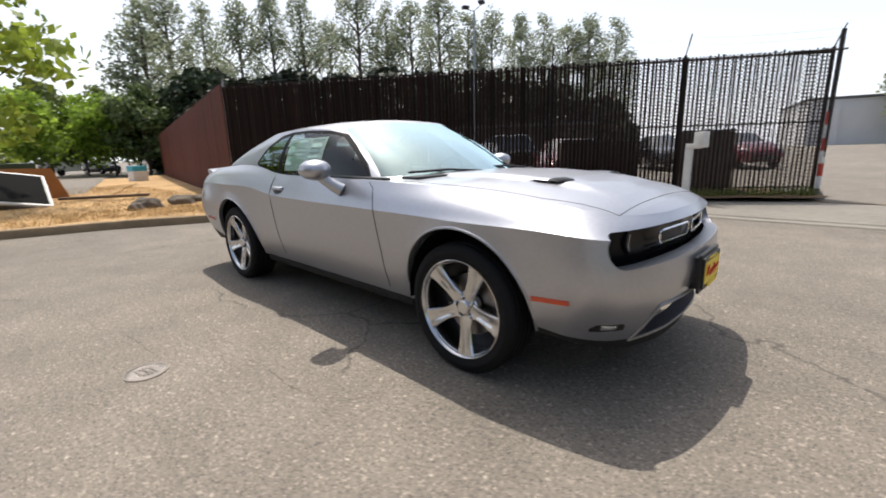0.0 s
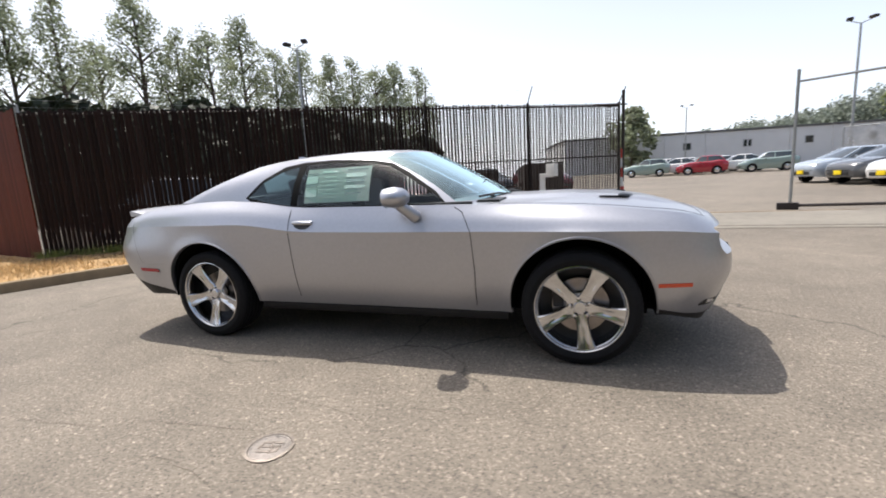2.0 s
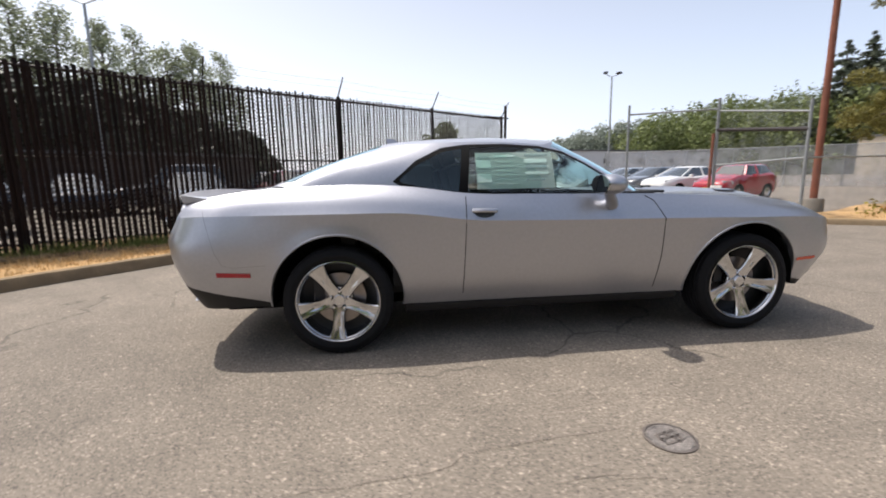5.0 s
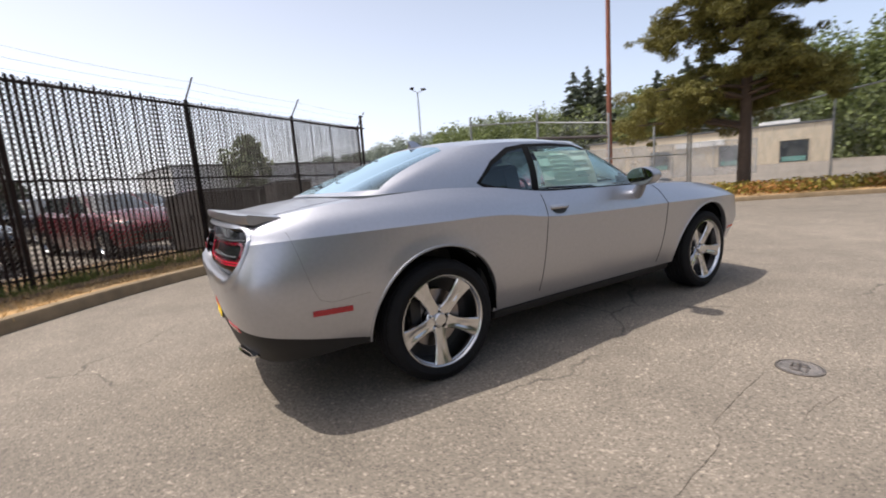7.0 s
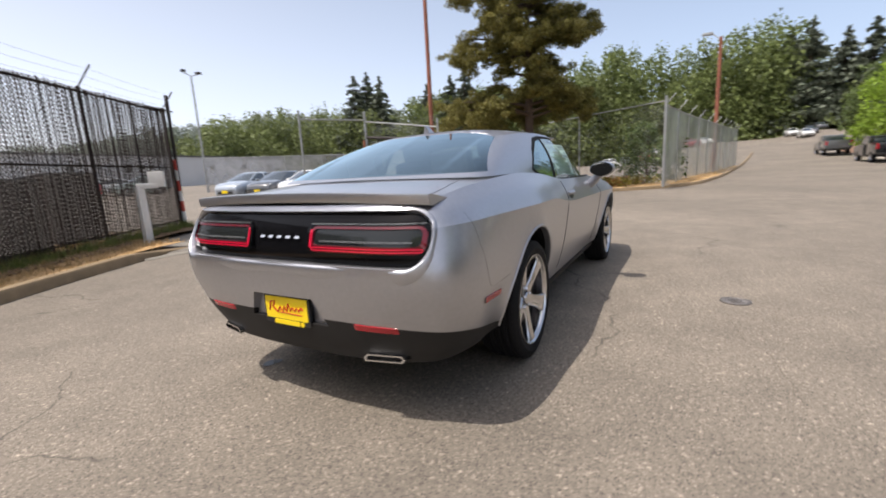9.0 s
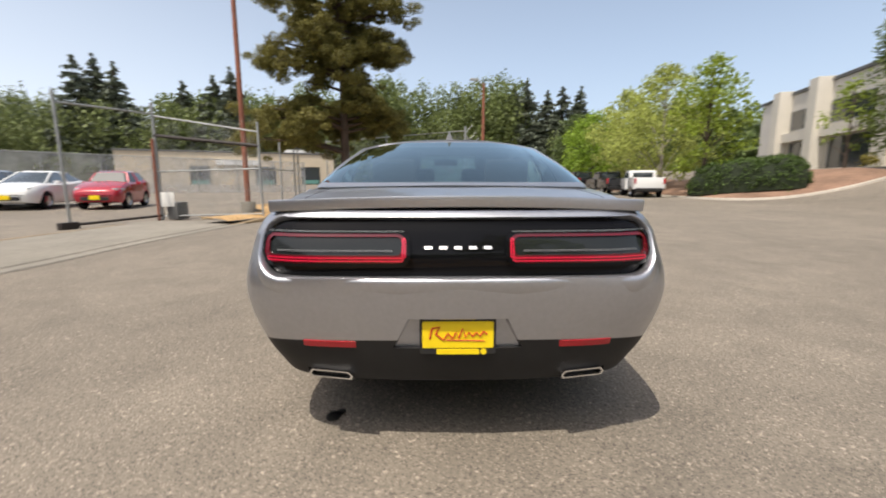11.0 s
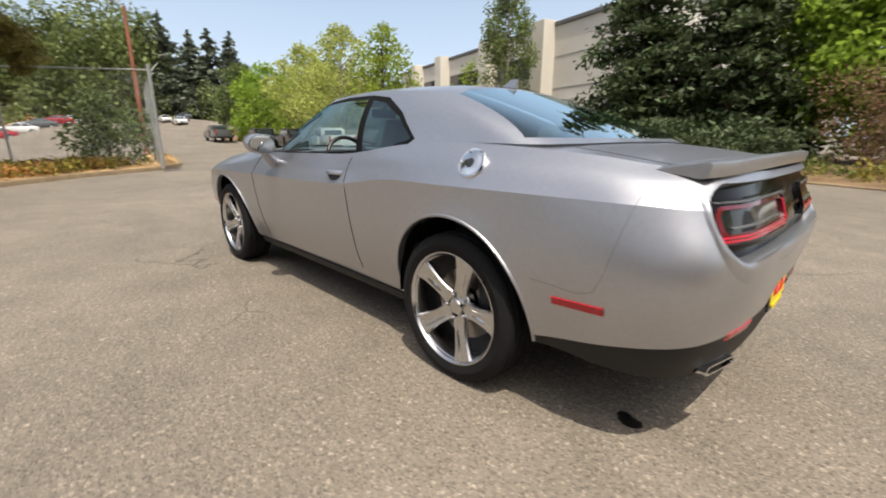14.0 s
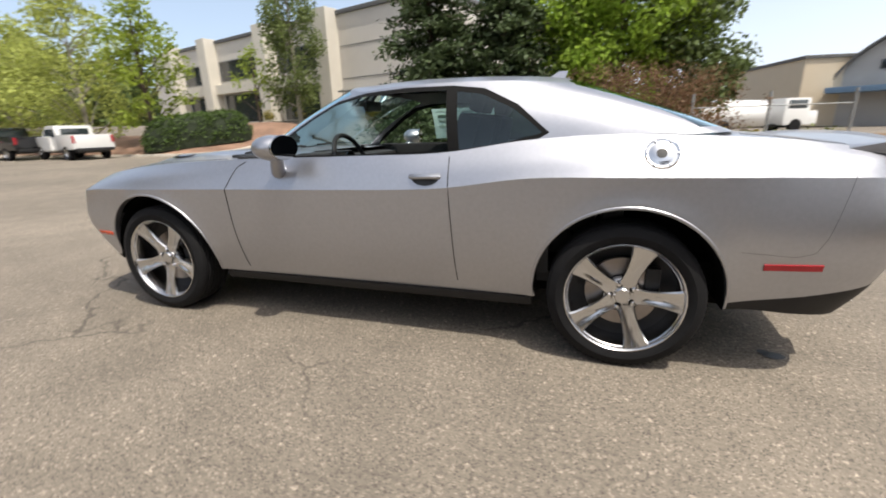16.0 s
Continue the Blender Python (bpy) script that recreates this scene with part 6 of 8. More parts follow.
# ---- the silver coupe ----
# Lines along the body from the middle of the tail round the left side to the middle of the nose.
LINES = (
    ((-2.45, 0, .322), (-2.44, .30, .322), (-2.405, .56, .325), (-2.31, .74, .32), (-2.14, .832, .335), (-1.92, .842, .34), (-1.41, .84, .32), (-.95, .815, .305), (-.5, .808, .30), (0, .808, .30), (.85, .812, .30), (1.53, .83, .315), (1.96, .82, .33), (2.12, .765, .30), (2.245, .59, .245), (2.335, .30, .215), (2.362, 0, .215)),
    ((-2.495, 0, .47), (-2.485, .30, .47), (-2.458, .60, .47), (-2.38, .806, .47), (-2.19, .882, .47), (-1.95, .888, .47), (-1.41, .886, .47), (-.95, .872, .47), (-.5, .868, .47), (0, .868, .47), (.85, .870, .47), (1.53, .882, .47), (1.98, .868, .47), (2.195, .818, .46), (2.325, .66, .43), (2.412, .33, .42), (2.435, 0, .42)),
    ((-2.55, 0, .755), (-2.54, .32, .755), (-2.528, .66, .745), (-2.44, .872, .725), (-2.24, .934, .70), (-1.95, .932, .69), (-1.41, .934, .68), (-.95, .912, .67), (-.5, .905, .66), (0, .905, .66), (.85, .908, .66), (1.53, .926, .66), (1.98, .900, .65), (2.25, .855, .62), (2.385, .68, .60), (2.452, .35, .60), (2.472, 0, .60)),
    ((-2.50, 0, .93), (-2.49, .35, .93), (-2.468, .66, .935), (-2.375, .824, .945), (-2.20, .897, .95), (-1.95, .912, .95), (-1.41, .950, .95), (-.95, .938, .942), (-.5, .932, .888), (0, .932, .872), (.85, .936, .862), (1.53, .946, .852), (1.98, .903, .842), (2.235, .835, .82), (2.355, .655, .80), (2.41, .33, .79), (2.43, 0, .79)),
    ((-2.475, 0, 1.0), (-2.465, .35, 1.0), (-2.435, .66, 1.005), (-2.355, .795, 1.012), (-2.2, .845, 1.02), (-1.95, .862, 1.035), (-1.41, .887, 1.05), (-.95, .888, 1.03), (-.5, .900, .975), (0, .902, .957), (.85, .897, .945), (1.53, .885, .93), (1.98, .835, .898), (2.18, .772, .872), (2.31, .605, .852), (2.378, .30, .845), (2.398, 0, .845)),
    ((-2.455, 0, 1.045), (-2.445, .35, 1.045), (-2.41, .62, 1.05), (-2.33, .715, 1.056), (-2.2, .762, 1.07), (-1.95, .782, 1.10), (-1.41, .795, 1.13), (-.95, .812, 1.115), (-.5, .848, 1.06), (0, .862, 1.048), (.85, .842, 1.03), (1.53, .79, .995), (1.98, .735, .945), (2.14, .688, .918), (2.26, .555, .890), (2.345, .30, .882), (2.368, 0, .882)),
)
AXLES = ((-1.413, 0.378), (1.529, 0.378))
ARCH = 0.432


def body_rows(lines, steps, cols):
    """Points between body lines: smooth along and across."""
    along = [spline(c, cols) for c in lines]
    across = np.linspace(0, len(lines) - 1, steps * (len(lines) - 1) + 1)
    grid = np.stack(along)
    return [spline(grid[:, k, :], across) for k in range(len(cols))]


def flare(p):
    """The wheel arches stand a little proud of the side."""
    x, y, z = p
    for ax, az in AXLES:
        r = math.hypot(x - ax, z - az)
        if r < 0.62 and y > 0.6:
            y += 0.010 * math.exp(-((r - ARCH) / 0.05) ** 2)
    return (x, y, z)


COLS = np.concatenate([np.linspace(k, k + 1, n, endpoint=False) for k, n in zip(range(16), (12, 14, 12, 12, 16, 24, 22, 20, 20, 30, 34, 24, 14, 14, 14, 12))] + [[16.0]])
shell = bmesh.new()
grid_faces(shell, [[flare(p) for p in r] for r in body_rows(LINES[:4], 9, COLS)])
grid_faces(shell, [[flare(p) for p in r] for r in body_rows(LINES[3:], 7, COLS)])
# both ends are rounded, the more the further out they lie; the crease softens round the tail
ends = [[v for v in shell.verts if (v.co.x < -1.85 - .06 * k or v.co.x > 1.96 + .02 * k) and not v.is_boundary and v.co.z > .36] for k in range(6)]
middle = [(v, min((e.other_vert(v) for e in v.link_edges), key=lambda w: -w.co.y)) for v in shell.verts if abs(v.co.y) < 1e-6 and v.is_boundary]
twins = collections.defaultdict(list)
for v in shell.verts:
    if v.is_boundary and v.co.x < -1.9 and v.co.y > 1e-5 and .8 < v.co.z < .97:
        twins[tuple(round(c, 4) for c in v.co)].append(v)
twins = [t for t in twins.values() if len(t) == 2]
for k in range(24):
    bmesh.ops.smooth_vert(shell, verts=ends[k // 4], factor=.5, use_axis_x=True, use_axis_y=True, use_axis_z=False)
    moved = []
    for a, b in twins:
        if a.co.x < -1.9 - .06 * (k // 4):
            near = [e.other_vert(v).co for v in (a, b) for e in v.link_edges]
            moved.append((a, b, sum(p.x for p in near) / len(near), sum(p.y for p in near) / len(near)))
    for a, b, x, y in moved:
        a.co.x = b.co.x = a.co.x * .5 + x * .5
        a.co.y = b.co.y = a.co.y * .5 + y * .5
    for v, w in middle:
        v.co.x = w.co.x


raw = BVHTree.FromBMesh(shell)


def tail_skin(y, z):
    hit = raw.ray_cast(Vector((-3, min(abs(y), .84) + .001, min(max(z, .76), 1.02))), Vector((1, 0, 0)))[0]
    return hit.x if hit else -2.30


def tail_x(y, z=.90):
    """The lie of the shallow tail panel, a little inside the skin."""
    return max(tail_skin(y, z), tail_skin(y, .90) - .01) + .030


def edge_line(k0, k1, n=120):
    return spline(LINES[5], np.linspace(k0, k1, n))


def top_panel(k0, k1, centre, power, bulge, n, stop=None):
    """Hood or deck: rows across from the shoulder line to the middle."""
    bm = bmesh.new()
    rows = []
    for x, y, z in edge_line(k0, k1, n):
        zc = float(np.interp(x, [c[0] for c in centre], [c[1] for c in centre]))
        row = []
        for f in np.linspace(1, 0, 26):
            yy = y * f
            zz = z + (zc - z) * (1 - f ** power)
            zz += bulge * (1 - min(1, max(0, (yy - 0.36) / 0.07))) * max(0, min(1, (2.21 - x) / 0.25)) * min(1, y / 0.5) if bulge else 0
            row.append((x, yy, zz))
        rows.append(row)
    grid_faces(bm, rows)
    return bm


HOODC = ((.6, 1.03), (.9, 1.04), (1.4, 1.045), (1.8, 1.02), (2.0, .988), (2.15, .955), (2.28, .918), (2.368, .882))
DECKC = ((-2.455, 1.045), (-2.3, 1.075), (-2.1, 1.105), (-1.8, 1.14), (-1.5, 1.155), (-1.2, 1.16))
hood = top_panel(9.7, 16, HOODC, 2.6, 0.018, 150)
deck = top_panel(0, 6.6, DECKC, 3.0, 0, 150)

# greenhouse: from the belt up to the roof edge, windscreen to rear window
BELT = ((.98, 0, 1.045), (.955, .33, 1.042), (.86, .60, 1.035), (.70, .765, 1.028), (.35, .822, 1.04), (-.1, .835, 1.045), (-.55, .826, 1.055), (-.98, .80, 1.115), (-1.38, .79, 1.13), (-1.70, .772, 1.128), (-1.83, .66, 1.13), (-1.87, .36, 1.135), (-1.88, 0, 1.14))
EAVES = ((.25, 0, 1.455), (.235, .30, 1.448), (.17, .50, 1.425), (.06, .612, 1.395), (-.08, .645, 1.403), (-.3, .66, 1.412), (-.58, .658, 1.412), (-.80, .648, 1.405), (-.98, .625, 1.392), (-1.07, .585, 1.385), (-1.085, .49, 1.402), (-1.08, .28, 1.432), (-1.07, 0, 1.445))
house = bmesh.new()
gc = np.linspace(0, 12, 170)
lo, hi = spline(BELT, gc), spline(EAVES, gc)
rows = []
for a, b in zip(lo, hi):
    row = []
    for f in np.linspace(0, 1, 26):
        p = a + (b - a) * f
        out = 0.028 * math.sin(math.pi * f) * (1 if abs(p[1]) > 0.5 else 0.7)
        n = np.array((p[0] + 0.4, p[1] * 1.4, 0.25))
        p = p + n / np.linalg.norm(n) * out
        row.append(tuple(p))
    rows.append(row)
grid_faces(house, rows)
ROOFC = ((-1.10, 1.44), (-.9, 1.462), (-.6, 1.478), (-.25, 1.484), (0, 1.478), (.15, 1.468), (.26, 1.453))
roof = bmesh.new()
rows = []
for k in range(len(hi)):
    x, y, z = hi[k]
    zc = float(np.interp(x, [c[0] for c in ROOFC], [c[1] for c in ROOFC]))
    rows.append([(x, y * f, z + (zc - z) * (1 - f ** 2.4)) for f in np.linspace(1, 0, 16)])
grid_faces(roof, rows)

coupe = thing("coupe", "silver two-door muscle coupe parked on the asphalt", "car")

def dense(poly, k=5):
    return [(p[0] + (q[0] - p[0]) * i / k, p[1] + (q[1] - p[1]) * i / k) for p, q in zip(poly, poly[1:] + poly[:1]) for i in range(k)]


# wheel openings
for ax, az in AXLES:
    ring = [(ax + ARCH * math.cos(a), az + ARCH * math.sin(a)) for a in np.linspace(0, 2 * math.pi, 49)[:-1]]
    cut = cut_convex(shell, ring, (0, 2), lambda c: c.y > 0.5)
    bmesh.ops.delete(shell, geom=cut, context="FACES")
    rim(shell, lambda c: any(abs(math.hypot(c.x - ax, c.z - az) - ARCH) < 0.012 for ax, az in ((ax, az),)) and c.y > 0.5, (0, -0.035, 0))

# rear lamp opening and nose opening
TAILHOLE = rounded(1.61, 0.234, 0.10, 7, (0, .903))
cut = cut_convex(shell, TAILHOLE, (1, 2), lambda c: c.x < -2.2)
bmesh.ops.delete(shell, geom=cut, context="FACES")
rim(shell, lambda c: c.x < -2.2 and c.y < 0.808 and 0.782 < c.z < 1.024, lambda c: (max(0, tail_x(c.y, c.z) + .006 - c.x), 0, 0))
# rolled surround of the tail opening
surround = bmesh.new()
rows = []
for d, out in ((-.004, -.030), (-.003, -.006), (.001, .003), (.008, .0075), (.018, .0085), (.032, .007), (.050, .004), (.072, -.002), (.085, -.010)):
    row = []
    for y, z in dense(rounded(1.61 + .5 * d, .234 + 1.3 * d, .10 + .4 * d, 7, (0, .903 - .35 * d)), 3):
        hit, normal = raw.ray_cast(Vector((-3, min(abs(y), .845) + .001, min(z, 1.03))), Vector((1, 0, 0)))[:2]
        if normal.x > 0:
            normal = -normal
        p = hit + normal * (out if z < .97 else min(out, .003))
        row.append((p.x, math.copysign(p.y, y), p.z))
    rows.append(row + row[:1])
grid_faces(surround, rows)
bmesh.ops.remove_doubles(surround, verts=surround.verts, dist=1e-5)
NOSEHOLE = rounded(1.61, 0.155, 0.065, 6, (0, .762))
cut = cut_convex(shell, NOSEHOLE, (1, 2), lambda c: c.x > 2.0)
bmesh.ops.delete(shell, geom=cut, context="FACES")
rim(shell, lambda c: c.x > 2.0 and c.y < 0.812 and 0.68 < c.z < 0.842, (-0.07, -0.01, 0))

# lower intake and dark lower edges
INTAKE = [(-.54, .295), (.54, .295), (.46, .455), (-.46, .455)]
cut = cut_convex(shell, INTAKE, (1, 2), lambda c: c.x > 2.0)
bmesh.ops.delete(shell, geom=cut, context="FACES")
rim(shell, lambda c: c.x > 2.1 and c.y < 0.55 and 0.29 < c.z < 0.46, (-0.08, 0, 0))
NICHE = [(-.265, .485), (.265, .485), (.20, .618), (-.20, .618)]
cut = cut_convex(shell, NICHE, (1, 2), lambda c: c.x < -2.2)
bmesh.ops.delete(shell, geom=cut, context="FACES")
rim(shell, lambda c: c.x < -2.2 and c.y < 0.27 and 0.48 < c.z < 0.622, (0.05, -0.012, 0))

r = bmesh.ops.bisect_plane(shell, geom=[f for f in shell.faces if f.calc_center_median().x < -1.75] + [e for e in shell.edges if (e.verts[0].co.x + e.verts[1].co.x) / 2 < -1.75] + [v for v in shell.verts if v.co.x < -1.75], dist=1e-5, plane_co=(-1.8, 0, .36), plane_no=Vector((.23, 0, 1)).normalized())
valance = take(shell, [f for f in shell.faces if f.calc_center_median().x < -1.8 and f.calc_center_median().z < .36 + (-1.8 - f.calc_center_median().x) * .23])
r = bmesh.ops.bisect_plane(shell, geom=[f for f in shell.faces if f.calc_center_median().x > 1.95] + [e for e in shell.edges if (e.verts[0].co.x + e.verts[1].co.x) / 2 > 1.95] + [v for v in shell.verts if v.co.x > 1.95], dist=1e-5, plane_co=(2.0, 0, .36), plane_no=Vector((.22, 0, 1)).normalized())
lip = take(shell, [f for f in shell.faces if f.calc_center_median().x > 1.95 and f.calc_center_median().z < .36 - (f.calc_center_median().x - 2.0) * .22])


def outward(bm):
    """Turns the faces of a pane away from the middle of the cabin."""
    for f in bm.faces:
        f.normal_update()
        c = f.calc_center_median()
        if f.normal.dot(Vector((c.x + .4, c.y, c.z - .7))) < 0:
            f.normal_flip()
    return bm


def both(name, bm, mat, label="", parent=coupe):
    """A part and its twin on the other side."""
    other = mirrored(bm)
    return part(name, bm, mat, parent, label), part(name, other, mat, parent, label)


def whole(name, bm, mat, label="", parent=coupe):
    """A part that runs across both sides."""
    other = mirrored(bm)
    me = bpy.data.meshes.new("half")
    other.to_mesh(me), other.free()
    bm.from_mesh(me)
    bpy.data.meshes.remove(me)
    bmesh.ops.remove_doubles(bm, verts=[v for v in bm.verts if abs(v.co.y) < 1e-4], dist=1e-4)
    return part(name, bm, mat, parent, label)


# unseen black boxes added inside the tail to stop sun leaking through
bm = bmesh.new()
box(bm, (-2.07, 0, .72), (.40, 1.50, .50), 0, .03)
box(bm, (-2.24, 0, .88), (.20, 1.30, .24), 0, .02)
part("boot_sun_blocker", bm, BLACK, coupe)
part("tail_surround", surround, PAINT, coupe, "rolled silver surround of the tail opening")
whole("rear_valance", valance, VALANCE, "dark grey textured lower rear valance")
whole("front_lip", lip, VALANCE, "dark grey lower front lip")

# doors: cut out of the side along their gaps
DOOR = [(-.565, .365), (.86, .345), (.872, .60), (.862, .86), (.80, 1.0), (.72, 1.075), (-.54, 1.09), (-.55, .9)]
door_bm = take(shell, cut_convex(shell, DOOR, (0, 2), lambda c: c.y > 0.7))
bumper_bm = take(shell, [f for f in shell.faces if f.calc_center_median().x < -2.16 - 0.35 * max(0, f.calc_center_median().z - 0.62) or (f.calc_center_median().x < -1.75 and f.calc_center_median().z < 0.615)])
nose_bm = take(shell, [f for f in shell.faces if f.calc_center_median().x > 2.09 and f.calc_center_median().z < 0.842])
left_door, right_door = both("door", door_bm, PAINT)
whole("rear_bumper", bumper_bm, PAINT)
whole("front_bumper", nose_bm, PAINT)
both("side_panel", shell, PAINT, "silver fender and quarter panel")

# hood with two scoops, cowl, deck lid
both_hood = cut_convex(hood, [(.9, -1), (2.24, -1), (2.24, 1), (.9, 1)], (0, 1), lambda c: True)
hood_main = take(hood, both_hood)
whole("hood", hood_main, PAINT, "silver hood with two narrow scoops")
fore = take(hood, [f for f in hood.faces if f.calc_center_median().x > 1.6])
whole("hood_edge", fore, PAINT)
whole("cowl_panel", hood, PAINT)
whole("deck_lid", deck, PAINT)

# windows out of the greenhouse
DLO = [(.664, 1.036), (.570, 1.131), (.366, 1.264), (.212, 1.347), (.02, 1.383), (-.25, 1.398), (-.52, 1.395), (-.69, 1.373), (-.87, 1.285), (-1.03, 1.146), (-.98, 1.118), (-.80, 1.078), (-.58, 1.048), (0, 1.032)]
DLO = DLO[::-1]
def anticlockwise(poly):
    s = sum(p[0] * q[1] - q[0] * p[1] for p, q in zip(poly, poly[1:] + poly[:1]))
    return poly if s > 0 else poly[::-1]
trim_bm = take(house, cut_convex(house, anticlockwise(DLO), (0, 2), lambda c: c.y > 0.56))
DOORWIN = anticlockwise([(.645, 1.047), (.550, 1.118), (.354, 1.244), (.203, 1.325), (.02, 1.362), (-.25, 1.374), (-.485, 1.372), (-.525, 1.068), (0, 1.054)])
QUARTER = anticlockwise([(-.585, 1.072), (-.545, 1.364), (-.675, 1.344), (-.858, 1.260), (-.995, 1.148), (-.96, 1.136), (-.79, 1.098)])
doorwin = take(trim_bm, cut_convex(trim_bm, DOORWIN, (0, 2), lambda c: True))
quarter = take(trim_bm, cut_convex(trim_bm, QUARTER, (0, 2), lambda c: True))
both("window_trim", trim_bm, TRIMBLACK, "black rubber and plastic window surround")
outward(doorwin), outward(quarter)
closed = mirrored(doorwin)
doorwin.free()
part("door_window", closed, PANE, right_door, "closed tinted door window")
both("quarter_window", quarter, DARKPANE)


def slope_cut(bm, front):
    """Windscreen or rear window: cut by the front view, on the sloping face."""
    poly = [(-.735, 1.048), (.735, 1.048), (.595, 1.385), (.49, 1.424), (.28, 1.440), (-.28, 1.440), (-.49, 1.424), (-.595, 1.385)] if front else [(-.748, 1.154), (.748, 1.154), (.575, 1.372), (.46, 1.405), (.28, 1.422), (-.28, 1.422), (-.46, 1.405), (-.575, 1.372)]
    return take(bm, cut_convex(bm, poly, (1, 2), (lambda c: c.x > 0.06) if front else (lambda c: c.x < -1.08 and c.y < 0.78)))


wind_bm, rear_bm = outward(slope_cut(house, True)), outward(slope_cut(house, False))
whole("windscreen", wind_bm, SCREEN, "raked windscreen reflecting the bright sky")
whole("rear_window", rear_bm, REARPANE, "sloping tinted rear window")
both("pillar", house, PAINT)
whole("roof_panel", roof, PAINT)

for ob in bpy.data.objects:
    if ob.name.split(".")[0] in ("door_window", "quarter_window", "windscreen", "rear_window") and ob.type == "MESH" and ob.data.materials[0] in (PANE, DARKPANE, SCREEN, REARPANE):
        ob.visible_shadow = False

# dark inner frames round windscreen and rear window, cowl grille, wipers
bm = bmesh.new()
box(bm, (.93, 0, 1.035), (.16, 1.36, .03), 0, .012)
part("cowl_grille", bm, BLACK, coupe)
for y0, y1 in ((-.62, .02), (.08, .60)):
    bm = bmesh.new()
    tube(bm, [(.965, y1, 1.055), (.93, (y0 + y1) / 2, 1.078), (.86, y0, 1.072)], .008, 6)
    box(bm, (.90, (y0 + y1) / 2 - .05, 1.077), (.018, abs(y1 - y0) * .8, .014), 8 if y0 < 0 else -4, .004)
    part("wiper", bm, BLACK, coupe)

# two narrow slots in the hood, each with a slightly raised rear lip
def hood_z(x):
    return float(np.interp(x, [p[0] for p in HOODC], [p[1] for p in HOODC])) + .016


for s in (-1, 1):
    bm = bmesh.new()
    rows = []
    for x, lift in ((1.66, -.004), (1.70, .0), (1.75, .002), (1.785, .0025), (1.795, .002), (1.798, -.01)):
        rows.append([(x - .02 * f, s * (.365 + .062 * f), hood_z(x) - .010 * max(0, f) ** 2 + lift * (1 - .9 * abs(f) ** 4)) for f in np.linspace(-1, 1, 13)])
    grid_faces(bm, rows)
    part("hood_scoop", bm, PAINT, coupe)
    # black patch laid on the hood paints the slot's shaded opening
    bm = bmesh.new()
    rows = []
    for x, lift, w in ((1.790, .004, .060), (1.800, .003, .060), (1.846, .003, .055), (1.856, -.004, .050)):
        rows.append([(x - .02 * f, s * (.365 + w * f), hood_z(x) + lift - .010 * max(0, f) ** 2) for f in np.linspace(-1, 1, 9)])
    grid_faces(bm, rows)
    part("scoop_shade_patch", bm, SATIN, coupe, "black patch for the shaded slot of a hood scoop")

# underside, wheel wells, sills
bm = bmesh.new()
box(bm, (-.15, 0, .30), (4.2, 1.10, .12), 0, .02)
box(bm, (.05, 0, .30), (2.0, 1.54, .13), 0, .02)
box(bm, (-2.05, 0, .42), (.7, 1.3, .16), 0, .02)
# unseen box added in the nose to keep light from passing
box(bm, (2.03, 0, .42), (.24, 1.2, .26), 0, .02)
part("underbody", bm, DEEP, coupe, "black underbody")
for s in (-1, 1):
    bm = bmesh.new()
    prism(bm, [(s * .70, .232), (s * .79, .236), (s * .812, .256), (s * .820, .302), (s * .70, .302)], "x", -.97, 1.07)
    bmesh.ops.bevel(bm, geom=list(bm.edges), offset=.008, segments=2, affect="EDGES")
    part("side_sill", bm, VALANCE, coupe, "dark lower sill")
    for ax, az in AXLES:
        bm = bmesh.new()
        prof = [(.43, s * .87), (.43, s * .55), (.10, s * .50)]
        n = 32
        rings = [[bm.verts.new((ax + r * math.cos(a), h, az + r * math.sin(a))) for r, h in prof] for a in np.linspace(-.10, math.pi + .10, n)]
        for u, w in zip(rings, rings[1:]):
            for i in range(2):
                bm.faces.new((u[i], u[i + 1], w[i + 1], w[i]))
        part("wheel_well", bm, DEEP, coupe)

# tail: black panel, two red ring lamps, small chrome bars, spoiler
bm = bmesh.new()
for s in (-1, 1):
    rows = []
    for y in np.linspace(0, .82, 24):
        rows.append([(tail_x(y, z) - (.004 if .80 < z < 1.0 else 0), s * y, z) for z in (.78, .80, .85, .90, .95, .98, 1.0, 1.022)])
    grid_faces(bm, rows)
part("tail_panel", bm, TAILGLASS, coupe, "glossy black tail panel")


def band(bm, outer, inner, depth, off):
    """A ring between two outlines on the curved tail panel."""
    n = len(outer)
    def put(p, d):
        return bm.verts.new((tail_x(p[0], p[1]) - d - .004, p[0], p[1]))
    a, b, c, d = [put(p, off) for p in outer], [put(p, off + depth) for p in outer], [put(p, off + depth) for p in inner], [put(p, off) for p in inner]
    for i in range(n):
        j = (i + 1) % n
        for u, w in ((a, b), (b, c), (c, d)):
            bm.faces.new((u[i], u[j], w[j], w[i]))


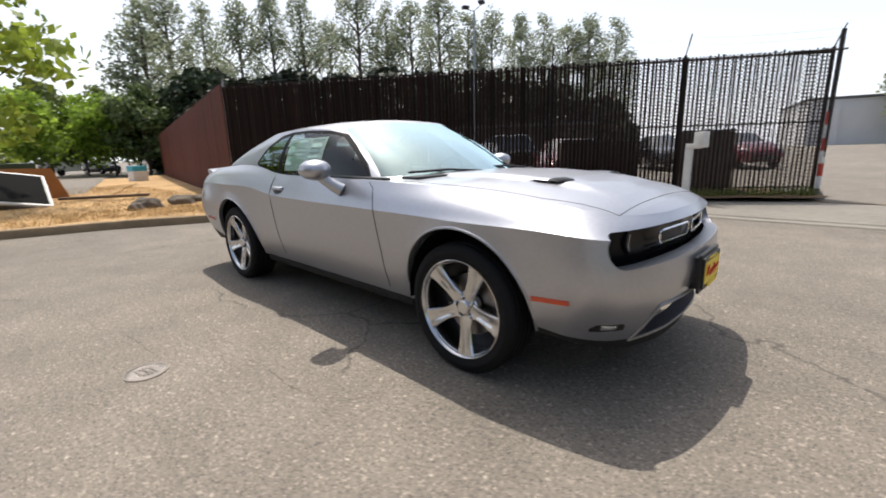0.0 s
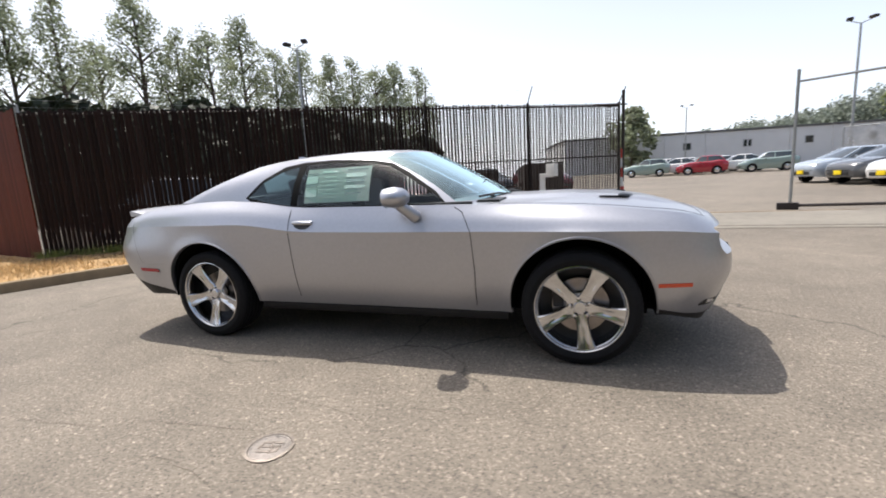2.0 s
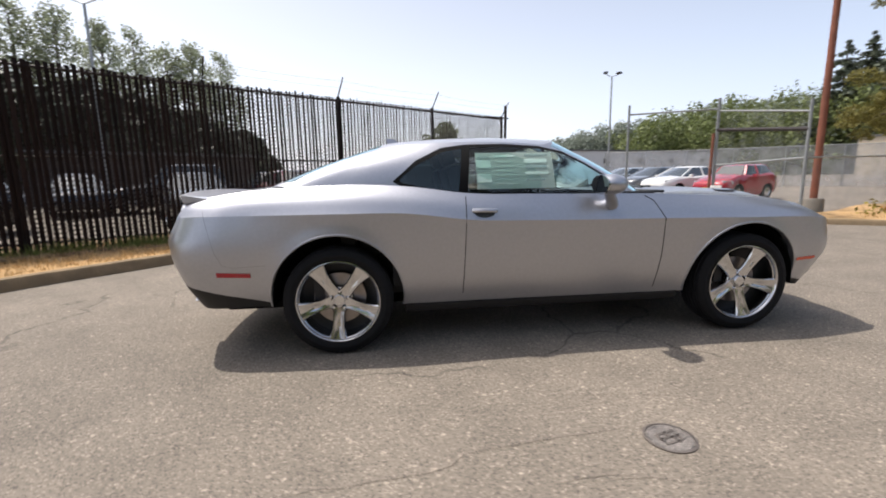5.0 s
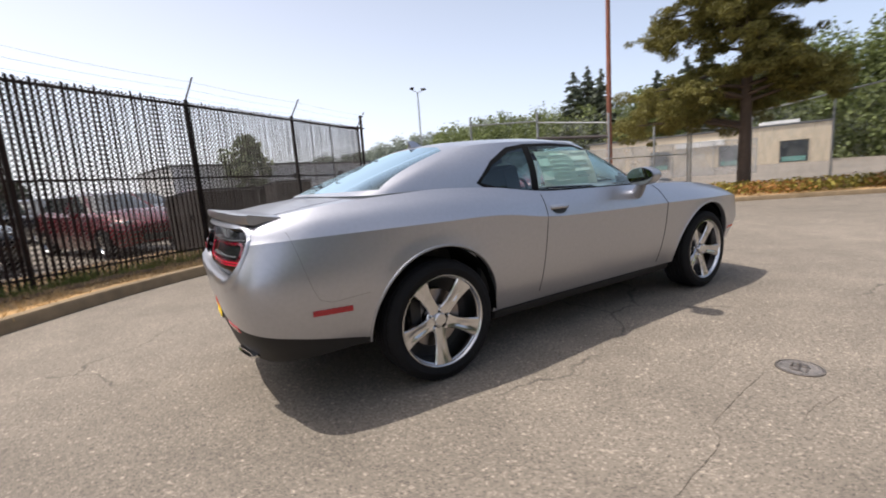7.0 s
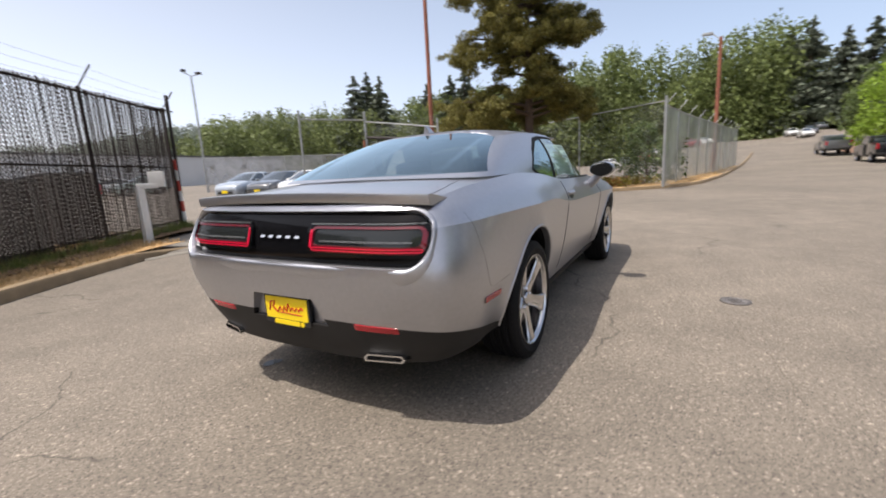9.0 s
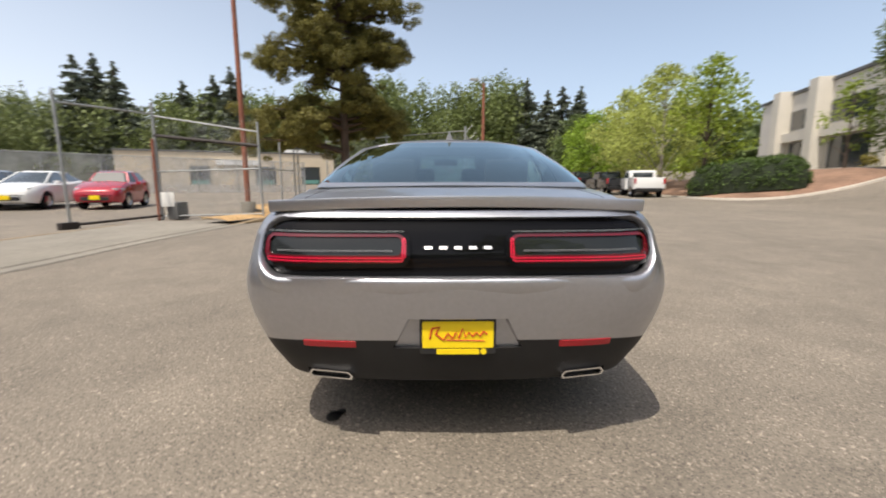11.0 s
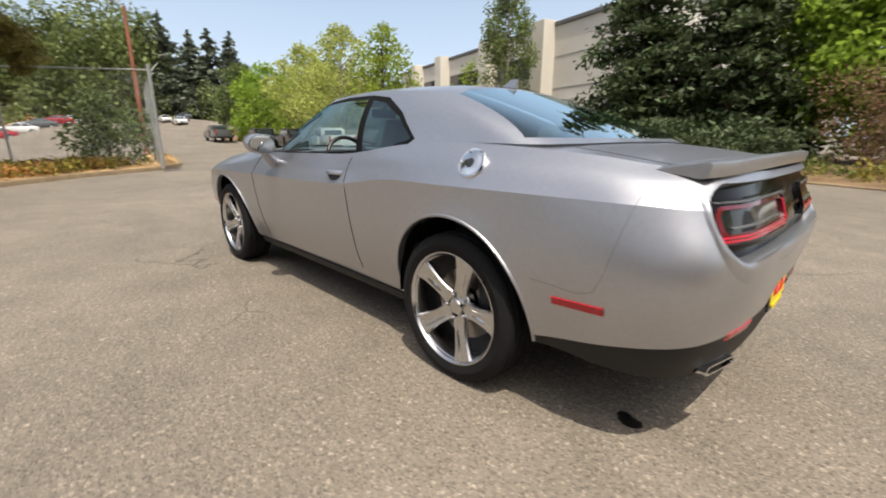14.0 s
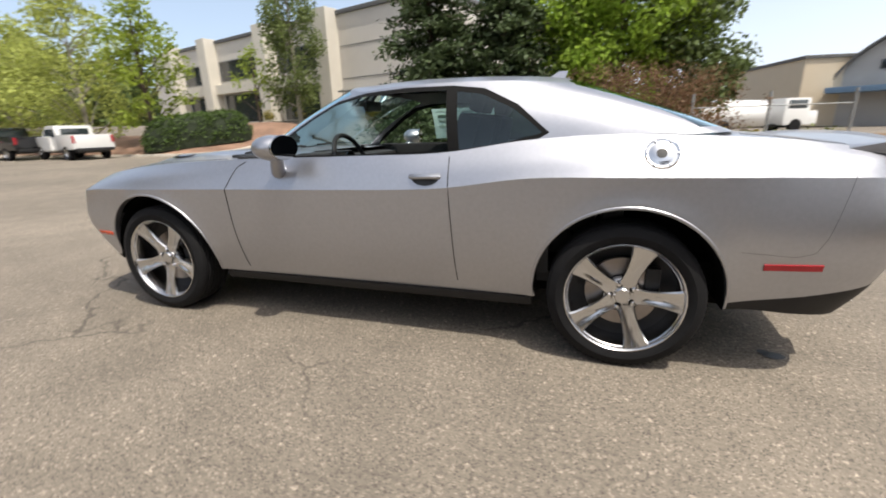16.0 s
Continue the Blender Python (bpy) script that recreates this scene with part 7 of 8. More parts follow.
for s in (-1, 1):
    c, hollow = (s * .496, .899), (s * .496, .9075)
    bm = bmesh.new()
    band(bm, dense(rounded(.616, .146, .05, 5, c)), dense(rounded(.586, .118, .042, 5, c)), .016, .001)
    lamp = part("tail_lamp", bm, TAILGLASS, coupe, "rectangular ring-shaped red tail lamp")
    bm = bmesh.new()
    band(bm, dense(rounded(.586, .118, .04, 5, c)), dense(rounded(.545, .072, .022, 5, hollow)), .012, .001)
    part("red_ring", bm, LAMPRED, lamp, "deep red ring lens, thickest along its foot")
    bm = bmesh.new()
    band(bm, dense(rounded(.560, .018, .009, 4, (c[0], c[1] - .043))), dense(rounded(.55, .006, .002, 4, (c[0], c[1] - .043))), .004, .0125)
    part("sunlit_red_bar", bm, BRIGHTRED, lamp, "lower red bar in a sunlit colour")
    bm = bmesh.new()
    e = c[0] - s * .281
    band(bm, dense(rounded(.014, .078, .006, 4, (e, c[1] + .002))), dense(rounded(.004, .070, .002, 4, (e, c[1] + .002))), .004, .0125)
    part("sunlit_red_bar", bm, BRIGHTRED, lamp, "inner red bar in a sunlit colour")
    bm = bmesh.new()
    grid_faces(bm, [[(tail_x(c[0] + u, hollow[1] + w) - .0075, c[0] + u, hollow[1] + w) for w in np.linspace(-.037, .037, 5)] for u in np.linspace(-.274, .274, 25)])
    part("smoked_lens", bm, LAMPGREY, lamp, "smoked grey lens")
    # pale bar drawn for the highlight line across the lens
    bm = bmesh.new()
    band(bm, dense(rounded(.47, .006, .0025, 5, (c[0], c[1] - .010))), dense(rounded(.46, .002, .0008, 5, (c[0], c[1] - .010))), .008, .003)
    part("lens_bar", bm, GREYLENS, lamp, "pale bar drawn as the lens highlight")
    bm = bmesh.new()
    band(bm, dense(rounded(.56, .005, .002, 4, (c[0], c[1] + .066))), dense(rounded(.55, .0015, .0006, 4, (c[0], c[1] + .066))), .004, .017)
    part("chrome_strip", bm, GREYLENS, lamp)
for k in range(5):
    y = .118 - .059 * k
    bm = bmesh.new()
    for u, w in (((0, -.006), (-.011, -.004)), ((-.011, -.004), (-.003, .007)), ((-.003, .007), (0, .007))):
        grid_faces(bm, [[(tail_x(y) - .004 + q[0], y + e, .900 + q[1]) for q in (u, w)] for e in (-.015, .015)])
    part("badge_bar", bm, CHROME, coupe, "small chrome bar")
# plates, reflectors, exhausts
def number_plate(x, y, z, face):
    """Dealer plate: black frame, yellow sheet, red scrawl bars, yellow tab."""
    bm = bmesh.new()
    prism(bm, rounded(.312, .162, .01, 4, (y, z)), "x", x, x + face * .012)
    plate = part("dealer_plate", bm, BLACK, coupe, "yellow dealer plate in a black frame")
    bm = bmesh.new()
    prism(bm, rounded(.290, .112, .006, 3, (y, z + .002)), "x", x + face * .012, x + face * .015)
    part("yellow_sheet", bm, YELLOW, plate)
    bm = bmesh.new()
    prism(bm, rounded(.175, .022, .006, 3, (y, z - .070)), "x", x + face * .012, x + face * .017)
    part("yellow_tab", bm, YELLOW, plate)
    bm = bmesh.new()
    prism(bm, rounded(.150, .010, .004, 3, (y, z + .071)), "x", x + face * .012, x + face * .014)
    part("yellow_strip", bm, YELLOW, plate)
    bm = bmesh.new()
    prism(bm, rounded(.024, .024, .011, 4, (y - face * -.105, z - .070)), "x", x + face * .012, x + face * .017)
    part("yellow_dot", bm, YELLOW, plate)
    bm = bmesh.new()
    pts = [(-.115, -.015), (-.105, .03), (-.075, .035), (-.09, .005), (-.06, -.02), (-.04, .008), (-.022, -.014), (-.008, .012), (.004, -.012), (.02, .03), (.03, -.008), (.045, .012), (.06, -.006), (.075, .012), (.09, -.004), (.105, .016), (.118, .004)]
    tube(bm, [(x + face * .016, y - face * -u, z + v) for u, v in pts], .0042, 5)
    tube(bm, [(x + face * .016, y - face * -.11, z - .024), (x + face * .016, y - face * .05, z - .020)], .0022, 5)
    part("scrawl", bm, INKRED, plate, "red illegible scrawl")


number_plate(-2.488, 0, .543, -1)
bm = bmesh.new()
box(bm, (2.465, 0, .56), (.055, .32, .17), 0, .015)
box(bm, (2.485, 0, .56), (.016, .35, .20), 0, .006)
part("plate_bracket", bm, BLACK, coupe)
number_plate(2.493, 0, .56, 1)
bm = bmesh.new()
prism(bm, [(-.27, .48), (.27, .48), (.205, .625), (-.205, .625)], "x", -2.47, -2.45)
part("plate_niche", bm, PAINT, coupe)
for s in (-1, 1):
    bm = bmesh.new()
    out = [(.445, .334), (.625, .334), (.637, .350), (.622, .368), (.458, .368), (.44, .352)]
    ring = [(s * u, v) for u, v in out]
    inn = [(s * (.538 + (u - .538) * .90), .351 + (v - .351) * .66) for u, v in out]
    a, b, c, d = ([bm.verts.new((x + max(0, abs(u) - .44) * .22, u, v)) for u, v in p] for x, p in ((-2.28, ring), (-2.468, ring), (-2.468, inn), (-2.36, inn)))
    for u, w in ((a, b), (b, c), (c, d)):
        for i in range(6):
            bm.faces.new((u[i], u[(i + 1) % 6], w[(i + 1) % 6], w[i]))
    tip = part("exhaust_tip", bm, CHROME, coupe, "flat chrome exhaust tip")
    bm = bmesh.new()
    prism(bm, inn, "x", -2.355, -2.345)
    part("exhaust_bore", bm, BLACK, tip)

# nose: black grille with ring bezels, round lamps, lower intake, fog lamps
bm = bmesh.new()
for s in (-1, 1):
    grid_faces(bm, [[(float(np.interp(y, [0, .35, .6, .8], [2.345, 2.315, 2.245, 2.06])), s * y, z) for z in (.61, .68, .75, .86)] for y in np.linspace(0, .82, 18)])
part("grille_panel", bm, SATIN, coupe, "black front grille panel")


def nose_x(y):
    return float(np.interp(abs(y), [0, .35, .6, .8], [2.385, 2.355, 2.285, 2.10]))


for s in (-1, 1):
    bm = bmesh.new()
    pts = [(nose_x(u), s * u, v) for u, v in dense(rounded(.34, .062, .02, 4, (.205, .772)), 3)]
    tube(bm, pts + pts[:2], .006, 6, False)
    part("grille_bezel", bm, CHROME, coupe, "thin silver grille bezel")
    bm = bmesh.new()
    for z in (.70, .72):
        tube(bm, [(nose_x(y) - .02, s * y, z) for y in np.linspace(.02, .40, 8)], .005, 5)
    part("grille_bar", bm, DEEP, coupe)
    for y, x in ((.52, 2.285), (.685, 2.20)):
        bm = bmesh.new()
        lathe(bm, [(.064, -.05), (.064, -.02), (.058, -.014), (.053, -.02), (.050, -.04)], 28, "x", (x, s * y, .764))
        lamp = part("headlamp", bm, SATIN, coupe, "round headlamp in a dark housing")
        bm = bmesh.new()
        ring = [(x - .008, s * y + .056 * math.cos(a), .764 + .056 * math.sin(a)) for a in np.linspace(-.75, .75, 12) + (0 if s > 0 else math.pi)]
        tube(bm, ring, .004, 5)
        part("lamp_halo", bm, CLEARLENS, lamp, "thin pale ring")
        bm = bmesh.new()
        lathe(bm, [(.052, -.032), (.032, -.022), (.0, -.018)], 24, "x", (x, s * y, .764))
        part("lamp_lens", bm, SATIN, lamp)
bm = bmesh.new()
box(bm, (2.15, 0, .37), (.03, 1.10, .20), 0, .005)
part("lower_grille", bm, DEEP, coupe)
# door mirrors
for s in (-1, 1):
    bm = bmesh.new()
    lathe(bm, [(.0, -.098), (.045, -.085), (.075, -.05), (.086, 0), (.080, .05), (.070, .072)], 28, "x", (0, 0, 0))
    bmesh.ops.scale(bm, vec=(.98, 1.22, .80), verts=bm.verts)
    bmesh.ops.transform(bm, matrix=pose(.40, s * 1.03, 1.105, 0, 0, s * -8) @ pose(0, 0, 0, 0, 0, 180), verts=bm.verts)
    house_m = part("door_mirror", bm, PAINT, right_door if s < 0 else left_door, "silver oval door mirror")
    bm = bmesh.new()
    tube(bm, [(.40, s * 1.0, 1.06), (.45, s * .94, 1.0), (.48, s * .895, .965)], .034, 10, True, .045)
    part("mirror_foot", bm, PAINT, house_m)
    bm = bmesh.new()
    lathe(bm, [(.0, 0), (.080, .0), (.084, .008)], 28, "x")
    bmesh.ops.scale(bm, vec=(1, 1.20, .79), verts=bm.verts)
    bmesh.ops.transform(bm, matrix=pose(.322, s * 1.022, 1.105, 0, 0, s * -8), verts=bm.verts)
    part("mirror_glass", bm, MIRROR, house_m)

# door handles, fuel cap, aerial
for s in (-1, 1):
    bm = bmesh.new()
    moon = [(-.425 + .074 * math.cos(a), .940 + .040 * math.sin(a)) for a in np.linspace(math.pi, 2 * math.pi, 15)]
    for v in prism(bm, moon, "y", s * .895, s * .9245):
        v.co.y -= s * (v.co.z - .915) * .36
    hold = part("door_handle", bm, BLACK, right_door if s < 0 else left_door, "silver door handle over a dark cup")
    bm = bmesh.new()
    tube(bm, [(-.505, s * .910, .946), (-.47, s * .930, .948), (-.425, s * .934, .948), (-.38, s * .930, .946), (-.345, s * .910, .944)], .015, 8)
    part("grip", bm, PAINT, hold)
bm = bmesh.new()
lathe(bm, [(.092, -.03), (.094, .004), (.088, .013), (.078, .008), (.070, .008), (.060, .016), (.0, .018)], 36, "y")
for k in range(6):
    a = k * math.pi / 3
    lathe(bm, [(.008, .010), (.007, .018), (0, .019)], 8, "y", (.082 * math.cos(a), 0, .082 * math.sin(a)))
bmesh.ops.transform(bm, matrix=pose(-1.518, .890, 1.048, 28, 0, 0) @ Matrix.Diagonal((.76, .6, .76, 1)), verts=bm.verts)
cap = part("fuel_cap", bm, CHROME, coupe, "round chrome fuel filler cap")
bm = bmesh.new()
lathe(bm, [(.024, .012), (.022, .020), (0, .021)], 20, "y")
bmesh.ops.transform(bm, matrix=pose(-1.515, .890, 1.045, 28, 0, 0) @ Matrix.Diagonal((1, .6, 1, 1)), verts=bm.verts)
part("cap_badge", bm, BLACK, cap)
bm = bmesh.new()
rows = []
for f in np.linspace(0, 1, 7):
    w = .026 * (1 - f) + .004
    rows.append([(-1.05 + .11 * f ** 1.3 * 0 - .02 * f, w, 1.435 + .065 * f), (-.93 - .085 * f, 0, 1.45 + .05 * f), (-1.05 - .02 * f, -w, 1.435 + .065 * f), (-1.05 - .02 * f, w, 1.435 + .065 * f)])
grid_faces(bm, rows)
part("roof_aerial", bm, PAINT, coupe, "small silver shark-fin aerial")

# window sticker inside the right door window
bm = bmesh.new()
grid_faces(bm, [[(x, -.838 + (z - 1.06) * .46 + .010 - .022 * math.sin(math.pi * (z - 1.045) / .36), z) for z in np.linspace(1.085, 1.335, 9)] for x in (-.455, -.18, .095)])
st = part("window_sticker", bm, PAPER, right_door, "pale green printed price sheet behind the glass")
for x, z, w, h, mt in ((-.03, 1.235, .15, .022, INK), (-.04, 1.145, .13, .012, INK), (-.02, 1.315, .17, .010, INK), (-.40, 1.30, .09, .008, INK), (-.40, 1.205, .10, .006, INK), (-.25, 1.12, .16, .006, PALEINK), (-.25, 1.15, .16, .006, PALEINK), (-.25, 1.18, .16, .006, PALEINK), (-.25, 1.21, .14, .006, PALEINK), (-.25, 1.24, .16, .006, PALEINK), (-.25, 1.27, .12, .006, PALEINK), (-.25, 1.31, .14, .016, PALEINK), (-.40, 1.255, .10, .055, PALEINK), (-.40, 1.16, .10, .06, PALEINK), (-.03, 1.19, .16, .02, PALEINK), (-.03, 1.275, .16, .03, PALEINK)):
    bm = bmesh.new()
    grid_faces(bm, [[(a, -.838 + (b - 1.06) * .46 + .007 - .022 * math.sin(math.pi * (b - 1.045) / .36), b) for b in (z - h / 2, z + h / 2)] for a in (x - w / 2, x + w / 2)])
    part("printed_bar", bm, mt, st)

# cabin
bm = bmesh.new()
box(bm, (-.2, 0, .40), (2.3, 1.5, .06))
box(bm, (-1.35, 0, .80), (.10, 1.45, .62), 0, .03)
box(bm, (-1.55, 0, 1.105), (.55, 1.30, .02), 0, .005)
part("cabin_floor", bm, CABIN, coupe, "black cabin floor and bulkhead")
for s in (-1, 1):
    bm = bmesh.new()
    box(bm, (-.1, s * .785, .74), (1.9, .05, .62), 0, .02)
    part("door_lining", bm, CABIN, coupe)
bm = bmesh.new()
box(bm, (.66, 0, .90), (.42, 1.50, .20), 0, .06)
box(bm, (.50, .36, 1.01), (.22, .40, .07), 0, .03)
part("dashboard", bm, CABIN, coupe)
bm = bmesh.new()
n = 28
ring = [(0.0, .185 * math.cos(a), .185 * math.sin(a)) for a in np.linspace(0, 2 * math.pi, n)]
tube(bm, ring + ring[1:2], .016, 8, False)
for a in (0, math.pi, -math.pi / 2):
    tube(bm, [(0, 0, 0), (0, .18 * math.cos(a), .18 * math.sin(a))], .016, 6)
lathe(bm, [(.07, -.01), (.065, .02), (0, .03)], 16, "x")
bmesh.ops.transform(bm, matrix=pose(.30, .36, .98, 0, 22, 0), verts=bm.verts)
part("steering_wheel", bm, BLACK, coupe)
for y in (-.36, .36):
    for x, hgt in ((-.32, .68), (-1.10, .55)):
        bm = bmesh.new()
        box(bm, (x + .20, y, .56), (.50, .50, .16), 0, .06)
        m = pose(x - .08, y, .60, 0, -16, 0)
        box(bm, (0, 0, hgt / 2), (.14, .50, hgt), 0, .06, m)
        box(bm, (.0, 0, hgt + .09), (.10, .28, .17), 0, .045, m)
        part("seat", bm, CABIN, coupe, "black bucket seat")
bm = bmesh.new()
box(bm, (.30, 0, 1.345), (.03, .24, .07), 0, .02)
tube(bm, [(.31, 0, 1.37), (.26, 0, 1.43)], .012, 6)
part("rear_view_mirror", bm, BLACK, coupe)
bm = bmesh.new()
grid_faces(bm, [[(x, y, 1.40 - .10 * (abs(y) / .6) ** 4 * .3) for y in np.linspace(-.60, .60, 9)] for x in np.linspace(-1.0, .12, 6)])
part("headliner", bm, CABIN, coupe)


# panel gaps laid on the skin
skin = bmesh.new()
for ob in list(coupe.children):
    if ob.type == "MESH" and ob.name.split(".")[0] in ("door", "side_panel", "rear_bumper", "rear_valance", "front_lip", "front_bumper", "hood", "hood_edge", "deck_lid", "pillar"):
        skin.from_mesh(ob.data)
tree = BVHTree.FromBMesh(skin)
skin.free()


def gap(points, way, r=.0032):
    """A thin dark gap along points dropped onto the skin."""
    out = []
    for p, q in zip(points, points[1:]):
        for f in np.linspace(0, 1, 10):
            a = Vector(p).lerp(Vector(q), f)
            hit = tree.ray_cast(a, Vector(way))
            if hit[0]:
                out.append(hit[0])
    clean = [out[0]]
    for p in out[1:]:
        if (p - clean[-1]).length > .004:
            clean.append(p)
    bm = bmesh.new()
    tube(bm, clean, r, 5)
    part("panel_gap", bm, SEAM, coupe)


for s in (-1, 1):
    side = (0, -s, 0)
    gap([(.86, s * 2, .345), (.872, s * 2, .60), (.862, s * 2, .86), (.80, s * 2, .985), (.74, s * 2, 1.02)], side)
    gap([(-.565, s * 2, .365), (-.55, s * 2, .9), (-.545, s * 2, 1.04)], side)
    gap([(-1.86, s * 2, .632), (-2.06, s * 2, .622), (-2.12, s * 2, .645), (-2.15, s * 2, .71), (-2.20, s * 2, .90), (-2.225, s * 2, .99)], side, .0007)
    gap([(2.24, s * .60, 2), (2.24, s * .3, 2), (2.24, 0, 2)], (0, 0, -1), .0018)
    gap([(2.24, s * .60, 2), (1.9, s * .70, 2), (1.4, s * .745, 2), (.95, s * .78, 2)], (0, 0, -1), .0018)
    gap([(-2.36, s * .70, 2), (-2.1, s * .70, 2), (-1.86, s * .66, 2)], (0, 0, -1), .0018)

# low spoiler on the deck's rear edge, open beneath its overhang
def deck_z(x, y):
    hit = tree.ray_cast(Vector((max(x, -2.44), y, 2)), Vector((0, 0, -1)))[0]
    return hit.z if hit else 1.045


SPAN = .782
sp, shade = [], []
for y in np.linspace(-SPAN, SPAN, 51):
    f = abs(y) / SPAN
    x0 = -2.474 + .070 * f ** 2.5 + .024 * f ** 10
    xf = x0 + .205 - .045 * f ** 3
    zt = 1.105 - .024 * f ** 2.2
    zf = deck_z(xf, y) + .001
    zm = max(deck_z(x0 + .10, y) + .018, zf + (zt - zf) * .45)
    foot = deck_z(x0 + .085, y)
    sp.append([(xf, y, zf), (x0 + .10, y, zm), (x0 + .012, y, zt + .003), (x0 + .002, y, zt), (x0, y, zt - .006), (x0 + .008, y, zt - .044), (x0 + .030, y, zt - .049), (x0 + .085, y, foot + .004), (xf, y, zf - .004), (xf, y, zf)])
    shade.append([(x0 + .03, y * .985, deck_z(x0 + .03, y) + .004), (x0 + .10, y * .985, deck_z(x0 + .10, y) + .004)])
bm = bmesh.new()
vs = grid_faces(bm, sp)
bm.faces.new(vs[0][:-1]), bm.faces.new(vs[-1][:-1])
part("spoiler", bm, PAINT, coupe, "low silver decklid spoiler over a painted shade strip")
# black strip on the deck paints the shade beneath the overhang
bm = bmesh.new()
grid_faces(bm, shade)
part("spoiler_shade", bm, BLACK, coupe)

def on_skin(name, x0, x1, z0, z1, slope, mat, label):
    """A lens strip laid on both flanks."""
    for s in (-1, 1):
        rows = []
        for x in np.linspace(x0, x1, 9):
            row = []
            for z, d in ((z0, -.003), (z0 + .003, .005), (z1 - .003, .005), (z1, -.003)):
                zz = z + (x - (x0 + x1) / 2) * slope
                hit = tree.ray_cast(Vector((x, s * 2, zz)), Vector((0, -s, 0)))[0]
                row.append((x, hit.y + s * d, zz))
            rows.append(row)
        bm = bmesh.new()
        grid_faces(bm, rows)
        part(name, bm, mat, coupe, label)


on_skin("side_marker", -2.16, -1.955, .556, .590, -.06, DULLRED, "red rear side marker")
on_skin("side_marker", 1.965, 2.145, .507, .535, .03, AMBER, "orange front side marker")

bm = bmesh.new()
loop = []
for u, v in dense([(-.548, .287), (.548, .287), (.465, .463), (-.465, .463)], 12):
    hit = tree.ray_cast(Vector((3.2, u, v)), Vector((-1, 0, 0)))[0]
    if hit and hit.x > 2.05:
        loop.append(hit + Vector((.003, 0, 0)))
tube(bm, loop + loop[:1], .008, 6, False)
part("intake_frame", bm, GREYTRIM, coupe, "satin silver lower intake frame")
for s in (-1, 1):
    bm = bmesh.new()
    rows = []
    for y in np.linspace(.41, .65, 13):
        lift = .004 if .415 < y < .645 else -.003
        rows.append([tree.ray_cast(Vector((-3.2, s * y, z)), Vector((1, 0, 0)))[0] - Vector((min(d, lift), 0, 0)) for z, d in ((.484, -.003), (.487, .004), (.515, .004), (.518, -.003))])
    grid_faces(bm, rows)
    part("reflector", bm, DULLRED, coupe, "red rear reflector strip")
    # flush fog lamp; its dark wedge paints a niche's shade on the lower nose
    for name, poly, mat, off in (("fog_niche_shade", ((.62, .362), (.785, .37), (.768, .42), (.64, .414)), VALANCE, .003), ("fog_lamp", ((.675, .375), (.745, .382), (.745, .412), (.68, .405)), CLEARLENS, .008)):
        bm = bmesh.new()
        rows = []
        for f in np.linspace(0, 1, 7):
            lo, hi = Vector(poly[0]).lerp(Vector(poly[1]), f), Vector(poly[3]).lerp(Vector(poly[2]), f)
            row = []
            for g in np.linspace(0, 1, 4):
                q = lo.lerp(hi, g)
                hit = tree.ray_cast(Vector((3.2, s * q.x, q.y)), Vector((-1, 0, 0)))[0]
                row.append(hit + Vector((off if 0 < g < 1 and 0 < f < 1 else -.002, s * off * .3, 0)))
            rows.append(row)
        grid_faces(bm, rows)
        part(name, bm, mat, coupe)
    # rolled edges of the wheel openings
    for ax, az in AXLES:
        pts = []
        for a in np.linspace(-.20, math.pi + .20, 60):
            hit = tree.ray_cast(Vector((ax + (ARCH + .007) * math.cos(a), s * 2, az + (ARCH + .007) * math.sin(a))), Vector((0, -s, 0)))[0]
            if hit and hit.y * s > .7:
                pts.append(hit + Vector((0, -s * .001, 0)))
        bm = bmesh.new()
        tube(bm, pts, .008, 8)
        part("arch_lip", bm, PAINT, coupe)


